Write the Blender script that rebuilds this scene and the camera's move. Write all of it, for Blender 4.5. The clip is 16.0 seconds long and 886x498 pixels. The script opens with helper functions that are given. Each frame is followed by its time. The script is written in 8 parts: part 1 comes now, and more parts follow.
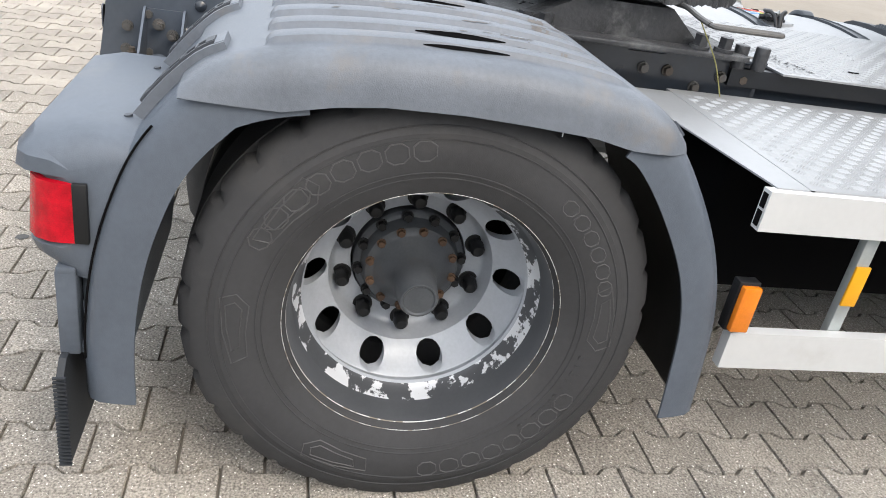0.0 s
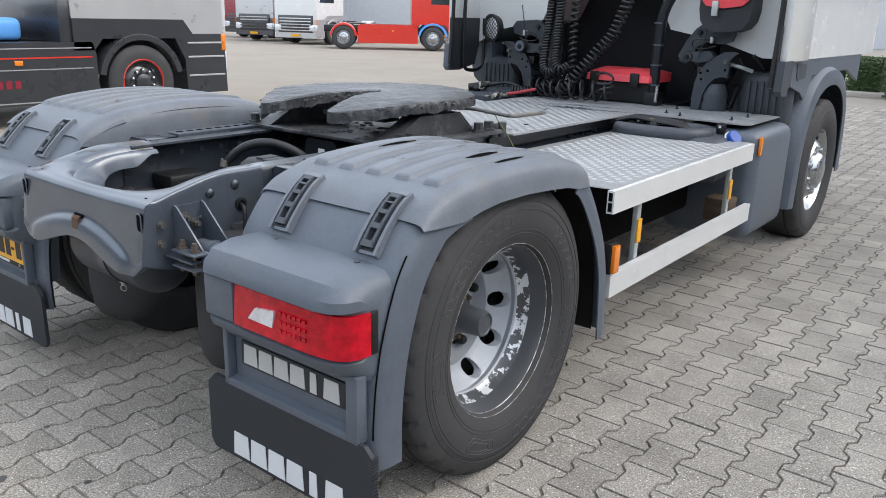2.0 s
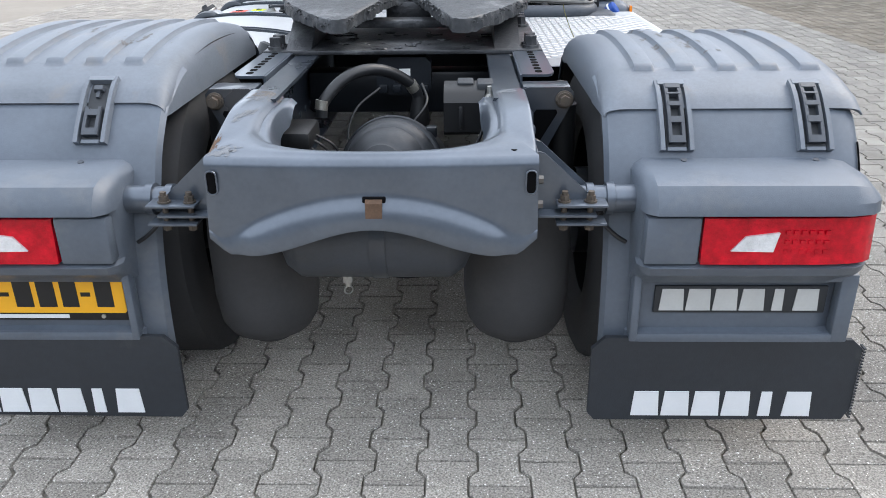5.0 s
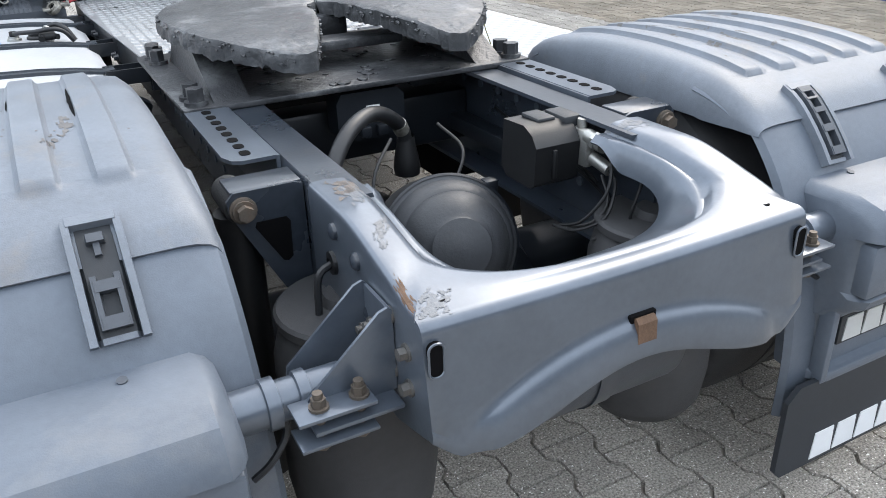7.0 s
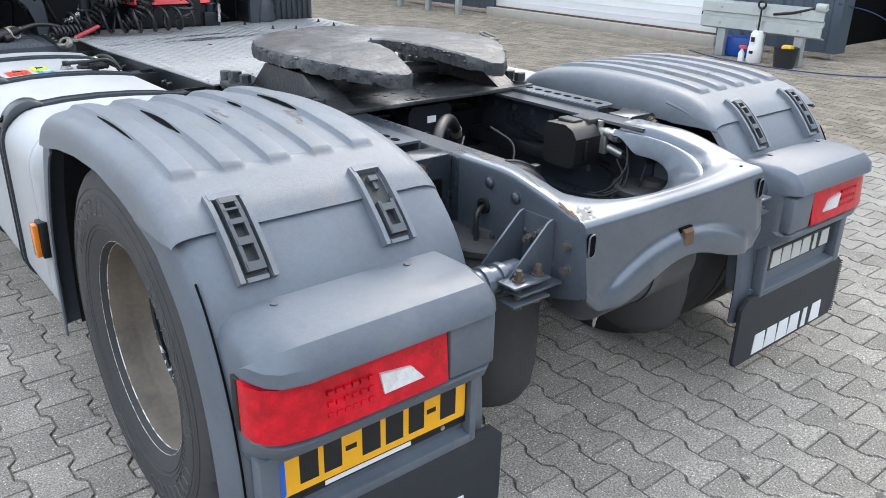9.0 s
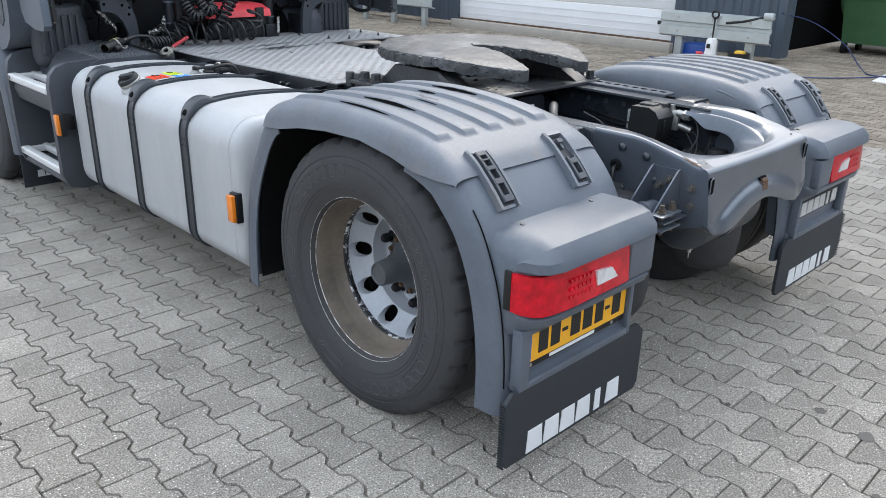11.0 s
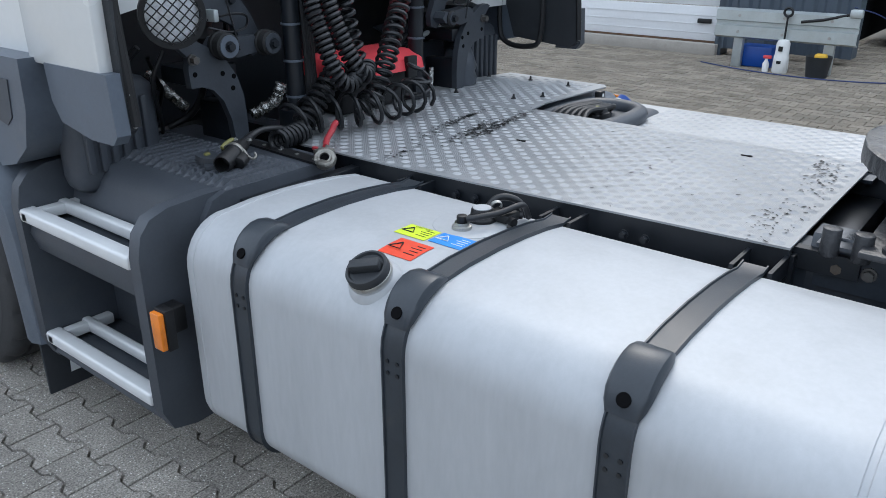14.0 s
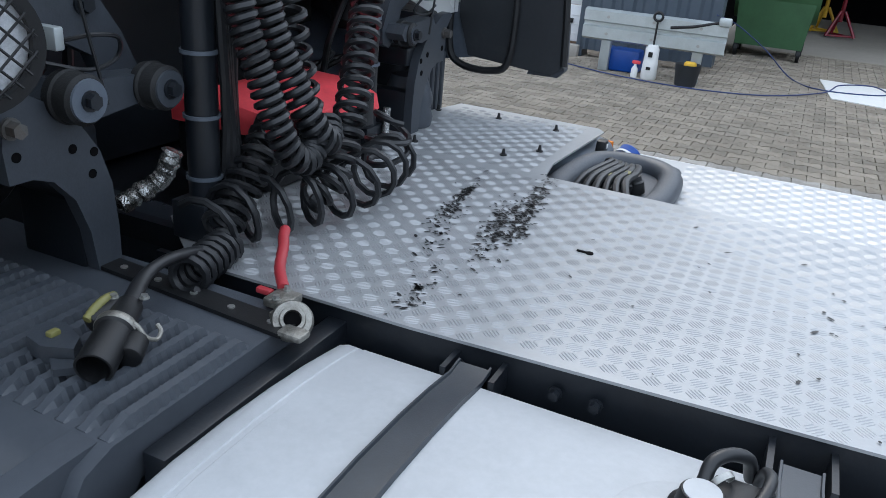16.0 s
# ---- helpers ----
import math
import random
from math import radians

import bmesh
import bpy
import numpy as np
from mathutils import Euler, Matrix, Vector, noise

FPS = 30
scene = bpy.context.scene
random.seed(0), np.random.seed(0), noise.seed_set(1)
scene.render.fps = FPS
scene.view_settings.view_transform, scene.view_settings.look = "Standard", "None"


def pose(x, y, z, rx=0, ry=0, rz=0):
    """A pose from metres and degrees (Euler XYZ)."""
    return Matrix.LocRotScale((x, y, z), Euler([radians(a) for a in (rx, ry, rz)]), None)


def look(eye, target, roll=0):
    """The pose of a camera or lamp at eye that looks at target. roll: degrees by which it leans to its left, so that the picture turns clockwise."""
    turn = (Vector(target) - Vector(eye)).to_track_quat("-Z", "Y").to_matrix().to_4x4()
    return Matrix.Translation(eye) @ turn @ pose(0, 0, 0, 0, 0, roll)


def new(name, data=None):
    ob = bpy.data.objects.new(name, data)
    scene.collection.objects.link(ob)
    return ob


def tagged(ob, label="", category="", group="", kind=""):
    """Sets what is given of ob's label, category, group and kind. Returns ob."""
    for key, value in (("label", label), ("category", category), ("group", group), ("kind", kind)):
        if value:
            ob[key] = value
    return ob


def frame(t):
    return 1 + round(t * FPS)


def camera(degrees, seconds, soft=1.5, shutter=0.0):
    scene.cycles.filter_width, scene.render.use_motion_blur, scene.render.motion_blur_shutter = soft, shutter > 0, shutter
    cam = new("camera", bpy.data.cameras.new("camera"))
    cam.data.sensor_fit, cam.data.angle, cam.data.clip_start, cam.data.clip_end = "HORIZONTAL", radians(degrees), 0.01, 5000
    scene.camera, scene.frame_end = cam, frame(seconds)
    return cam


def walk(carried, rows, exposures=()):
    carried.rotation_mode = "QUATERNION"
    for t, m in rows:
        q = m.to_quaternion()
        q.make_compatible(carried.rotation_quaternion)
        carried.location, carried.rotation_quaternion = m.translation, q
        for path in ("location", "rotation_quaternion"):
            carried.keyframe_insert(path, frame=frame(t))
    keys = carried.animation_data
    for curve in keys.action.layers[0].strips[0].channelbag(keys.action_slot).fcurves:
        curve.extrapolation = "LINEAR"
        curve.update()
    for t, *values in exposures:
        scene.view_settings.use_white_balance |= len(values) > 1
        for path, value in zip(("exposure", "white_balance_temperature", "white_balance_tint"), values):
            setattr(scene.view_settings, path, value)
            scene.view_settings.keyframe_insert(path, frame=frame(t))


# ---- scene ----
# ---------------------------------------------------------------- camera
cam = camera(59.6, 16.0, soft=0.9)
# seconds, eye, target, roll
PATH = [
    (0, (2.590, -0.329, 1.388), (0.854, 0.097, 0.493), 10.02),
    (0.5, (2.689, -0.791, 1.436), (1.082, 0.162, 0.724), 7.45),
    (1, (2.771, -1.270, 1.469), (1.330, -0.029, 0.849), 4.75),
    (1.5, (2.723, -1.663, 1.501), (1.411, -0.268, 0.923), 2.86),
    (2, (2.534, -2.037, 1.513), (1.353, -0.530, 0.935), 1.48),
    (2.5, (2.343, -2.393, 1.507), (1.278, -0.809, 0.907), 0.70),
    (3, (2.009, -2.622, 1.473), (1.081, -0.967, 0.841), 0.39),
    (3.5, (1.597, -2.776, 1.472), (0.846, -1.048, 0.800), 0.45),
    (4, (1.188, -2.812, 1.477), (0.630, -1.029, 0.763), 0.41),
    (4.5, (0.668, -2.664, 1.464), (0.365, -0.840, 0.701), 0.06),
    (5, (0.220, -2.535, 1.468), (0.166, -0.705, 0.661), -0.69),
    (5.2, (0.069, -2.464, 1.484), (0.117, -0.642, 0.663), -1.02),
    (7.3, (-0.836, -1.584, 1.515), (0.073, -0.035, 0.636), -1.47),
    (7.5, (-0.851, -1.572, 1.510), (0.110, -0.050, 0.639), -1.09),
    (8, (-0.930, -1.563, 1.500), (0.134, -0.094, 0.658), -0.19),
    (8.5, (-1.266, -1.680, 1.517), (-0.139, -0.238, 0.711), 0.49),
    (8.7, (-1.468, -1.800, 1.546), (-0.321, -0.363, 0.760), 0.76),
    (10.8, (-2.707, -2.080, 1.634), (-1.410, -0.745, 0.902), 1.25),
    (11, (-2.761, -1.950, 1.624), (-1.457, -0.627, 0.884), 1.23),
    (11.5, (-2.824, -1.545, 1.631), (-1.505, -0.249, 0.868), 0.94),
    (12, (-2.732, -1.049, 1.631), (-1.404, 0.224, 0.845), 0.48),
    (12.5, (-2.712, -0.540, 1.643), (-1.372, 0.716, 0.851), -0.03),
    (13, (-2.612, -0.093, 1.667), (-1.246, 1.141, 0.885), -0.28),
    (13.5, (-2.467, 0.313, 1.679), (-1.066, 1.518, 0.912), -0.42),
    (14, (-2.339, 0.732, 1.679), (-0.893, 1.881, 0.912), 0.07),
    (14.5, (-2.150, 1.107, 1.691), (-0.633, 2.158, 0.919), 0.46),
    (15, (-1.923, 1.423, 1.695), (-0.343, 2.364, 0.908), 1.26),
    (15.5, (-1.758, 1.677, 1.665), (-0.101, 2.452, 0.858), 2.63),
    (16, (-1.634, 1.869, 1.648), (0.050, 2.600, 0.853), 4.89),
]
# seconds, stops, kelvin, tint
EXPOSURES = [(0.0, 0.36, 6750, 10), (1.5, 0.04, 6400, 10), (3.5, 0.07, 6380, 10), (4.0, 0.16, 6350, 10), (5.0, 0.42, 6300, 10), (7.5, 0.62, 6400, 9), (8.5, 0.58, 6350, 9), (11.0, 0.22, 6300, 9), (12.0, 0.34, 6300, 9), (12.5, 0.34, 6250, 9), (13.5, 0.02, 6050, 8), (14.0, -0.12, 6000, 8), (14.5, -0.15, 5900, 8), (15.2, -0.08, 5920, 8), (16.0, 0.02, 5950, 8)]
walk(cam, [(t, look(e, g, r)) for t, e, g, r in PATH], EXPOSURES)

# ---------------------------------------------------------------- sky and sun
world = bpy.data.worlds.new("world")
scene.world = world
world.use_nodes = True
wn, wl = world.node_tree.nodes, world.node_tree.links
sky = wn.new("ShaderNodeTexSky")
sky.sky_type = "NISHITA"
sky.sun_disc = False
SUN_EL, SUN_AZ = 46.0, 62.0          # elevation; degrees from +y towards +x
sky.sun_elevation, sky.sun_rotation = radians(SUN_EL), radians(SUN_AZ)
sky.air_density, sky.dust_density, sky.ozone_density = 1.0, 6.0, 1.0
haze = wn.new("ShaderNodeMixRGB")
haze.inputs[0].default_value = 0.7
haze.inputs[2].default_value = (7.0, 7.5, 8.15, 1)
wl.new(sky.outputs[0], haze.inputs[1])
back = wn["Background"]
wl.new(haze.outputs[0], back.inputs[0])
back.inputs[1].default_value = 0.265
sun_data = bpy.data.lights.new("sun", "SUN")
sun_data.energy, sun_data.angle, sun_data.color = 0.6, radians(20), (1.0, 0.95, 0.87)
sun = new("sun", sun_data)
_d = Vector((math.sin(radians(SUN_AZ)) * math.cos(radians(SUN_EL)), math.cos(radians(SUN_AZ)) * math.cos(radians(SUN_EL)), math.sin(radians(SUN_EL))))
sun.matrix_world = look(_d * 40, (0, 0, 0))

# ---------------------------------------------------------------- materials
def material(name, rgb, rough=0.5, metal=0.0, vary=0.15, scale=6.0, bump=0.0, bump_scale=120.0, dirt=None, dirt_amount=0.0,
             dirt_scale=3.0, coat=0.0, spec=0.5, rough_vary=0.1, stretch=(1, 1, 1), island=0.0, emit=0.0, per_object=0.0, speckle=0.0):
    """A base colour with variation at two scales, an optional layer of dirt and a fine relief, all in metres."""
    m = bpy.data.materials.new(name)
    m.use_nodes = True
    n, l = m.node_tree.nodes, m.node_tree.links
    b = n["Principled BSDF"]
    co = n.new("ShaderNodeTexCoord")
    mp = n.new("ShaderNodeMapping")
    mp.inputs["Scale"].default_value = stretch
    l.new(co.outputs["Object"], mp.inputs[0])

    def noise_at(s, detail=4.0, r=0.6):
        t = n.new("ShaderNodeTexNoise")
        t.inputs["Scale"].default_value, t.inputs["Detail"].default_value, t.inputs["Roughness"].default_value = s, detail, r
        l.new(mp.outputs[0], t.inputs["Vector"])
        return t
    big, fine = noise_at(scale), noise_at(scale * 14, 3.0)
    add = n.new("ShaderNodeMath"); add.operation = "MULTIPLY_ADD"
    l.new(fine.outputs[0], add.inputs[0]); add.inputs[1].default_value = 0.45
    l.new(big.outputs[0], add.inputs[2])
    rng = n.new("ShaderNodeMapRange")
    rng.inputs["From Min"].default_value, rng.inputs["From Max"].default_value = 0.45, 1.0
    rng.inputs["To Min"].default_value, rng.inputs["To Max"].default_value = 1 - vary, 1 + vary
    l.new(add.outputs[0], rng.inputs[0])
    out = rng.outputs[0]
    if island:
        geo = n.new("ShaderNodeNewGeometry")
        r2 = n.new("ShaderNodeMapRange")
        r2.inputs["To Min"].default_value, r2.inputs["To Max"].default_value = 1 - island, 1 + island
        l.new(geo.outputs["Random Per Island"], r2.inputs[0])
        mul = n.new("ShaderNodeMath"); mul.operation = "MULTIPLY"
        l.new(out, mul.inputs[0]); l.new(r2.outputs[0], mul.inputs[1])
        out = mul.outputs[0]
    if per_object:
        inf = n.new("ShaderNodeObjectInfo")
        r3 = n.new("ShaderNodeMapRange")
        r3.inputs["To Min"].default_value, r3.inputs["To Max"].default_value = 1 - per_object, 1 + per_object
        l.new(inf.outputs["Random"], r3.inputs[0])
        mu2 = n.new("ShaderNodeMath"); mu2.operation = "MULTIPLY"
        l.new(out, mu2.inputs[0]); l.new(r3.outputs[0], mu2.inputs[1])
        out = mu2.outputs[0]
    vm = n.new("ShaderNodeVectorMath"); vm.operation = "SCALE"
    vm.inputs[0].default_value = rgb
    l.new(out, vm.inputs["Scale"])
    colour = vm.outputs[0]
    rough_out = n.new("ShaderNodeMapRange")
    rough_out.inputs["To Min"].default_value, rough_out.inputs["To Max"].default_value = max(rough - rough_vary, 0.03), min(rough + rough_vary, 1)
    l.new(big.outputs[0], rough_out.inputs[0])
    if dirt:
        dn = noise_at(dirt_scale, 8.0, 0.68)
        ramp = n.new("ShaderNodeMapRange")
        ramp.inputs["From Min"].default_value, ramp.inputs["From Max"].default_value = 0.62 - 0.3 * dirt_amount, 0.72
        ramp.inputs["To Max"].default_value = min(1.0, 0.35 + dirt_amount)
        l.new(dn.outputs[0], ramp.inputs[0])
        mix = n.new("ShaderNodeMixRGB")
        l.new(ramp.outputs[0], mix.inputs[0]); l.new(colour, mix.inputs[1]); mix.inputs[2].default_value = (*dirt, 1)
        colour = mix.outputs[0]
    if speckle:
        sn = n.new("ShaderNodeTexNoise")
        sn.inputs["Scale"].default_value, sn.inputs["Detail"].default_value = 160.0, 3.0
        l.new(co.outputs["Object"], sn.inputs["Vector"])
        sr = n.new("ShaderNodeMapRange")
        sr.inputs["From Min"].default_value, sr.inputs["From Max"].default_value = 0.3, 0.72
        sr.inputs["To Min"].default_value, sr.inputs["To Max"].default_value = 1 - speckle, 1 + speckle
        l.new(sn.outputs[0], sr.inputs[0])
        sv = n.new("ShaderNodeVectorMath"); sv.operation = "SCALE"
        l.new(colour, sv.inputs[0]); l.new(sr.outputs[0], sv.inputs["Scale"])
        colour = sv.outputs[0]
        gn = n.new("ShaderNodeTexNoise")
        gn.inputs["Scale"].default_value, gn.inputs["Detail"].default_value = 120.0, 1.0
        l.new(co.outputs["Object"], gn.inputs["Vector"])
        gr = n.new("ShaderNodeMapRange")
        gr.inputs["From Min"].default_value, gr.inputs["From Max"].default_value = 0.675, 0.72
        l.new(gn.outputs[0], gr.inputs[0])
        gm = n.new("ShaderNodeMixRGB")
        l.new(gr.outputs[0], gm.inputs[0]); l.new(colour, gm.inputs[1]); gm.inputs[2].default_value = (0.85, 0.84, 0.8, 1)
        colour = gm.outputs[0]
    l.new(colour, b.inputs["Base Color"])
    l.new(rough_out.outputs[0], b.inputs["Roughness"])
    b.inputs["Metallic"].default_value = metal
    b.inputs["Coat Weight"].default_value = coat
    b.inputs["Coat Roughness"].default_value = 0.12
    b.inputs["Specular IOR Level"].default_value = spec
    if emit:
        b.inputs["Emission Color"].default_value = (*rgb, 1)
        b.inputs["Emission Strength"].default_value = emit
    if bump:
        bt = noise_at(bump_scale, 3.0)
        bp = n.new("ShaderNodeBump")
        bp.inputs["Strength"].default_value, bp.inputs["Distance"].default_value = bump, 0.004
        l.new(bt.outputs[0], bp.inputs["Height"]); l.new(bp.outputs[0], b.inputs["Normal"])
    return m


def peeled(name, paint, under, amount, scale=14.0, rough=0.35, metal=0.3):
    """Paint that flakes off in sharp-edged patches."""
    m = material(name, paint, rough, metal, 0.12, 8.0)
    n, l = m.node_tree.nodes, m.node_tree.links
    b = n["Principled BSDF"]
    src = b.inputs["Base Color"].links[0].from_socket
    co = n.new("ShaderNodeTexCoord")
    t = n.new("ShaderNodeTexNoise")
    t.inputs["Scale"].default_value, t.inputs["Detail"].default_value, t.inputs["Roughness"].default_value = scale, 7.0, 0.6
    l.new(co.outputs["Object"], t.inputs["Vector"])
    r = n.new("ShaderNodeMapRange")
    r.inputs["From Min"].default_value, r.inputs["From Max"].default_value = 1 - amount - 0.012, 1 - amount + 0.012
    l.new(t.outputs[0], r.inputs[0])
    mix = n.new("ShaderNodeMixRGB")
    l.new(r.outputs[0], mix.inputs[0]); l.new(src, mix.inputs[1]); mix.inputs[2].default_value = (*under, 1)
    l.new(mix.outputs[0], b.inputs["Base Color"])
    return m


M = {}
M["plastic"] = material("grey_plastic", (0.1, 0.119, 0.147), 0.42, 0, 0.16, 5, 0.16, 420, dirt=(0.19, 0.187, 0.183), dirt_amount=0.12, dirt_scale=2.2)
# worn lid plastic, its colour also lightened for sky sheen on the tops
M["plastic_worn"] = material("worn_grey_plastic", (0.134, 0.152, 0.178), 0.45, 0, 0.2, 7, 0.2, 360, dirt=(0.185, 0.165, 0.145), dirt_amount=0.2, dirt_scale=6.5)
M["plastic_mid"] = material("mid_grey_plastic", (0.056, 0.064, 0.077), 0.5, 0, 0.15, 6, 0.12, 700, dirt=(0.08, 0.08, 0.08), dirt_amount=0.1)
M["plastic_dark"] = material("dark_plastic", (0.023, 0.026, 0.03), 0.55, 0, 0.2, 6, 0.15, 700, dirt=(0.06, 0.06, 0.06), dirt_amount=0.12)
M["frame"] = material("frame_paint", (0.1, 0.118, 0.145), 0.3, 0.4, 0.16, 5, 0.03, 150, dirt=(0.15, 0.155, 0.165), dirt_amount=0.1, coat=0.4, rough_vary=0.06)
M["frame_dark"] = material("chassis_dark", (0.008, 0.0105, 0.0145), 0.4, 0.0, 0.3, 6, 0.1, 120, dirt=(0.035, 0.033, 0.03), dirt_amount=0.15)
M["black"] = material("black_rubber_plastic", (0.006, 0.0065, 0.0075), 0.5, 0, 0.25, 8, 0.1, 300, dirt=(0.03, 0.03, 0.03), dirt_amount=0.15)
M["tyre"] = material("tyre_rubber", (0.044, 0.0445, 0.047), 0.72, 0, 0.2, 5, 0.2, 500, dirt=(0.075, 0.072, 0.069), dirt_amount=0.2, dirt_scale=4)
M["tyre_mark"] = material("tyre_marking", (0.075, 0.075, 0.077), 0.6, 0, 0.2, 8)
M["rim"] = peeled("rim_paint", (0.43, 0.46, 0.5), (0.05, 0.052, 0.056), 0.27, 22, 0.4, 0.15)
M["barrel"] = peeled("rim_barrel", (0.085, 0.09, 0.098), (0.75, 0.77, 0.8), 0.33, 10, 0.4, 0.2)
M["barrel_paint"] = peeled("rim_barrel_paint", (0.085, 0.09, 0.098), (0.75, 0.77, 0.8), 0.47, 16, 0.35, 0.3)
M["barrel_left"] = material("brown_dusty_rim", (0.16, 0.135, 0.108), 0.6, 0.1, 0.3, 5, 0.1, 200, dirt=(0.035, 0.036, 0.038), dirt_amount=0.35, dirt_scale=4)
M["barrel_groove"] = peeled("chipped_groove", (0.02, 0.02, 0.022), (0.6, 0.62, 0.64), 0.45, 40, 0.4, 0.2)
M["flange"] = peeled("rim_flange", (0.3, 0.265, 0.21), (0.78, 0.78, 0.76), 0.52, 32, 0.5, 0.4)
M["chrome"] = material("chrome_rim", (0.52, 0.54, 0.56), 0.28, 1.0, 0.1, 8)
M["hub"] = material("hub_iron", (0.085, 0.093, 0.103), 0.45, 0.2, 0.2, 12, 0.1, 200, dirt=(0.1, 0.085, 0.07), dirt_amount=0.15, dirt_scale=9)
M["rail"] = material("rail_paint", (0.027, 0.034, 0.045), 0.3, 0.0, 0.25, 5, 0.05, 120, dirt=(0.05, 0.048, 0.045), dirt_amount=0.15, coat=0.4)
M["scuff"] = material("scuffed_paint", (0.13, 0.138, 0.15), 0.5, 0.1, 0.3, 40, 0.3, 200, dirt=(0.12, 0.12, 0.12), dirt_amount=0.3, dirt_scale=30)
M["bare_metal"] = material("scraped_metal", (0.15, 0.13, 0.115), 0.45, 0.5, 0.4, 30, 0.5, 120, dirt=(0.1, 0.08, 0.07), dirt_amount=0.4, dirt_scale=25)
M["bracket"] = material("bracket_paint", (0.044, 0.051, 0.062), 0.45, 0.0, 0.2, 8, 0.1, 200, dirt=(0.07, 0.068, 0.064), dirt_amount=0.12, dirt_scale=6)
M["bush_rubber"] = material("bush_rubber", (0.012, 0.0125, 0.013), 0.7, 0, 0.25, 20, 0.3, 200, dirt=(0.06, 0.05, 0.045), dirt_amount=0.2, dirt_scale=12)
M["rust_light"] = material("zinc_with_rust", (0.11, 0.092, 0.075), 0.55, 0.4, 0.3, 25, 0.2, 200, dirt=(0.1, 0.055, 0.03), dirt_amount=0.3, dirt_scale=25)
M["rusty_paint"] = peeled("peeling_paint", (0.1, 0.115, 0.138), (0.15, 0.085, 0.05), 0.36, 11, 0.4, 0.1)
M["brown_wood"] = material("dirty_brown_wood", (0.09, 0.06, 0.04), 0.8, 0, 0.3, 8, 0.3, 100, stretch=(1, 1, 5))
M["rust"] = material("rust", (0.11, 0.065, 0.04), 0.8, 0.1, 0.35, 18, 0.3, 200)
M["steel"] = material("plated_steel", (0.42, 0.42, 0.4), 0.38, 0.8, 0.2, 20, 0.05, 300, dirt=(0.2, 0.14, 0.08), dirt_amount=0.15, dirt_scale=20)
M["strap"] = material("blue_grey_strap", (0.03, 0.037, 0.046), 0.36, 0.0, 0.2, 8, 0.06, 300, dirt=(0.06, 0.06, 0.06), dirt_amount=0.12, dirt_scale=5)
M["grime"] = material("brown_grime", (0.118, 0.113, 0.11), 0.65, 0, 0.35, 30, 0.3, 200)
M["bolt"] = material("dull_bolt_steel", (0.13, 0.125, 0.118), 0.45, 0.5, 0.25, 25, 0.1, 300, dirt=(0.1, 0.065, 0.04), dirt_amount=0.25, dirt_scale=25)
M["tank"] = material("brushed_aluminium", (0.43, 0.443, 0.457), 0.5, 0.1, 0.1, 5, 0.05, 260, dirt=(0.42, 0.43, 0.445), dirt_amount=0.2, dirt_scale=6, stretch=(1, 1, 0.2), spec=0.3)
M["plate"] = material("chequer_plate", (0.34, 0.35, 0.36), 0.36, 0.28, 0.1, 4, 0.08, 60, dirt=(0.38, 0.38, 0.38), dirt_amount=0.2, dirt_scale=3)
# lighter version of the chequer plate, for the side step
M["plate_bright"] = material("bright_chequer_plate", (0.4, 0.41, 0.42), 0.4, 0.4, 0.08, 4, 0.06, 60, dirt=(0.4, 0.4, 0.4), dirt_amount=0.15, dirt_scale=3)
M["white_beam"] = material("white_painted_beam", (0.66, 0.67, 0.67), 0.4, 0.1, 0.05, 4, dirt=(0.5, 0.49, 0.46), dirt_amount=0.1)
M["white"] = material("white_cab_paint", (0.7, 0.71, 0.7), 0.25, 0, 0.03, 3, coat=0.5, dirt=(0.55, 0.53, 0.48), dirt_amount=0.05)
M["red_lid"] = material("red_plastic", (0.74, 0.07, 0.085), 0.4, 0, 0.15, 7, dirt=(0.45, 0.2, 0.2), dirt_amount=0.15)
M["red_lens"] = material("red_lens", (0.5, 0.002, 0.014), 0.22, 0, 0.45, 30, 0.6, 130, coat=0.15, spec=0.3)
M["clear_lens"] = material("clear_lens", (0.75, 0.77, 0.8), 0.1, 0.3, 0.25, 60, 0.6, 140, coat=1.0)
M["amber"] = material("amber_lens", (0.8, 0.22, 0.01), 0.18, 0, 0.12, 30, 0.3, 200, coat=0.8)
M["yellow_mark"] = material("yellow_reflector", (0.85, 0.4, 0.015), 0.3, 0, 0.08, 20)
M["dusty_dark"] = material("dusty_dark_iron", (0.035, 0.038, 0.043), 0.5, 0.1, 0.3, 6, 0.2, 150, dirt=(0.07, 0.067, 0.063), dirt_amount=0.25, dirt_scale=4)
M["grease"] = material("greasy_steel", (0.05, 0.052, 0.056), 0.4, 0.2, 0.4, 6, 0.9, 55, dirt=(0.3, 0.31, 0.31), dirt_amount=0.3, dirt_scale=4)
M["plate_top"] = material("dull_greasy_steel", (0.06, 0.063, 0.067), 0.42, 0.2, 0.35, 5, 0.9, 60, dirt=(0.3, 0.305, 0.31), dirt_amount=0.28, dirt_scale=5)
M["letter"] = material("white_lettering", (0.74, 0.76, 0.78), 0.5, 0, 0.05, 10)
M["letter_grey"] = material("grey_lettering", (0.5, 0.51, 0.5), 0.5, 0, 0.08, 10)
M["plate_yellow"] = material("number_plate_yellow", (0.85, 0.42, 0.01), 0.35, 0, 0.04, 10)
M["plate_blue"] = material("number_plate_blue", (0.02, 0.12, 0.55), 0.35, 0, 0.04, 10)
M["blue"] = material("blue_plastic", (0.008, 0.065, 0.33), 0.4, 0, 0.1, 8)
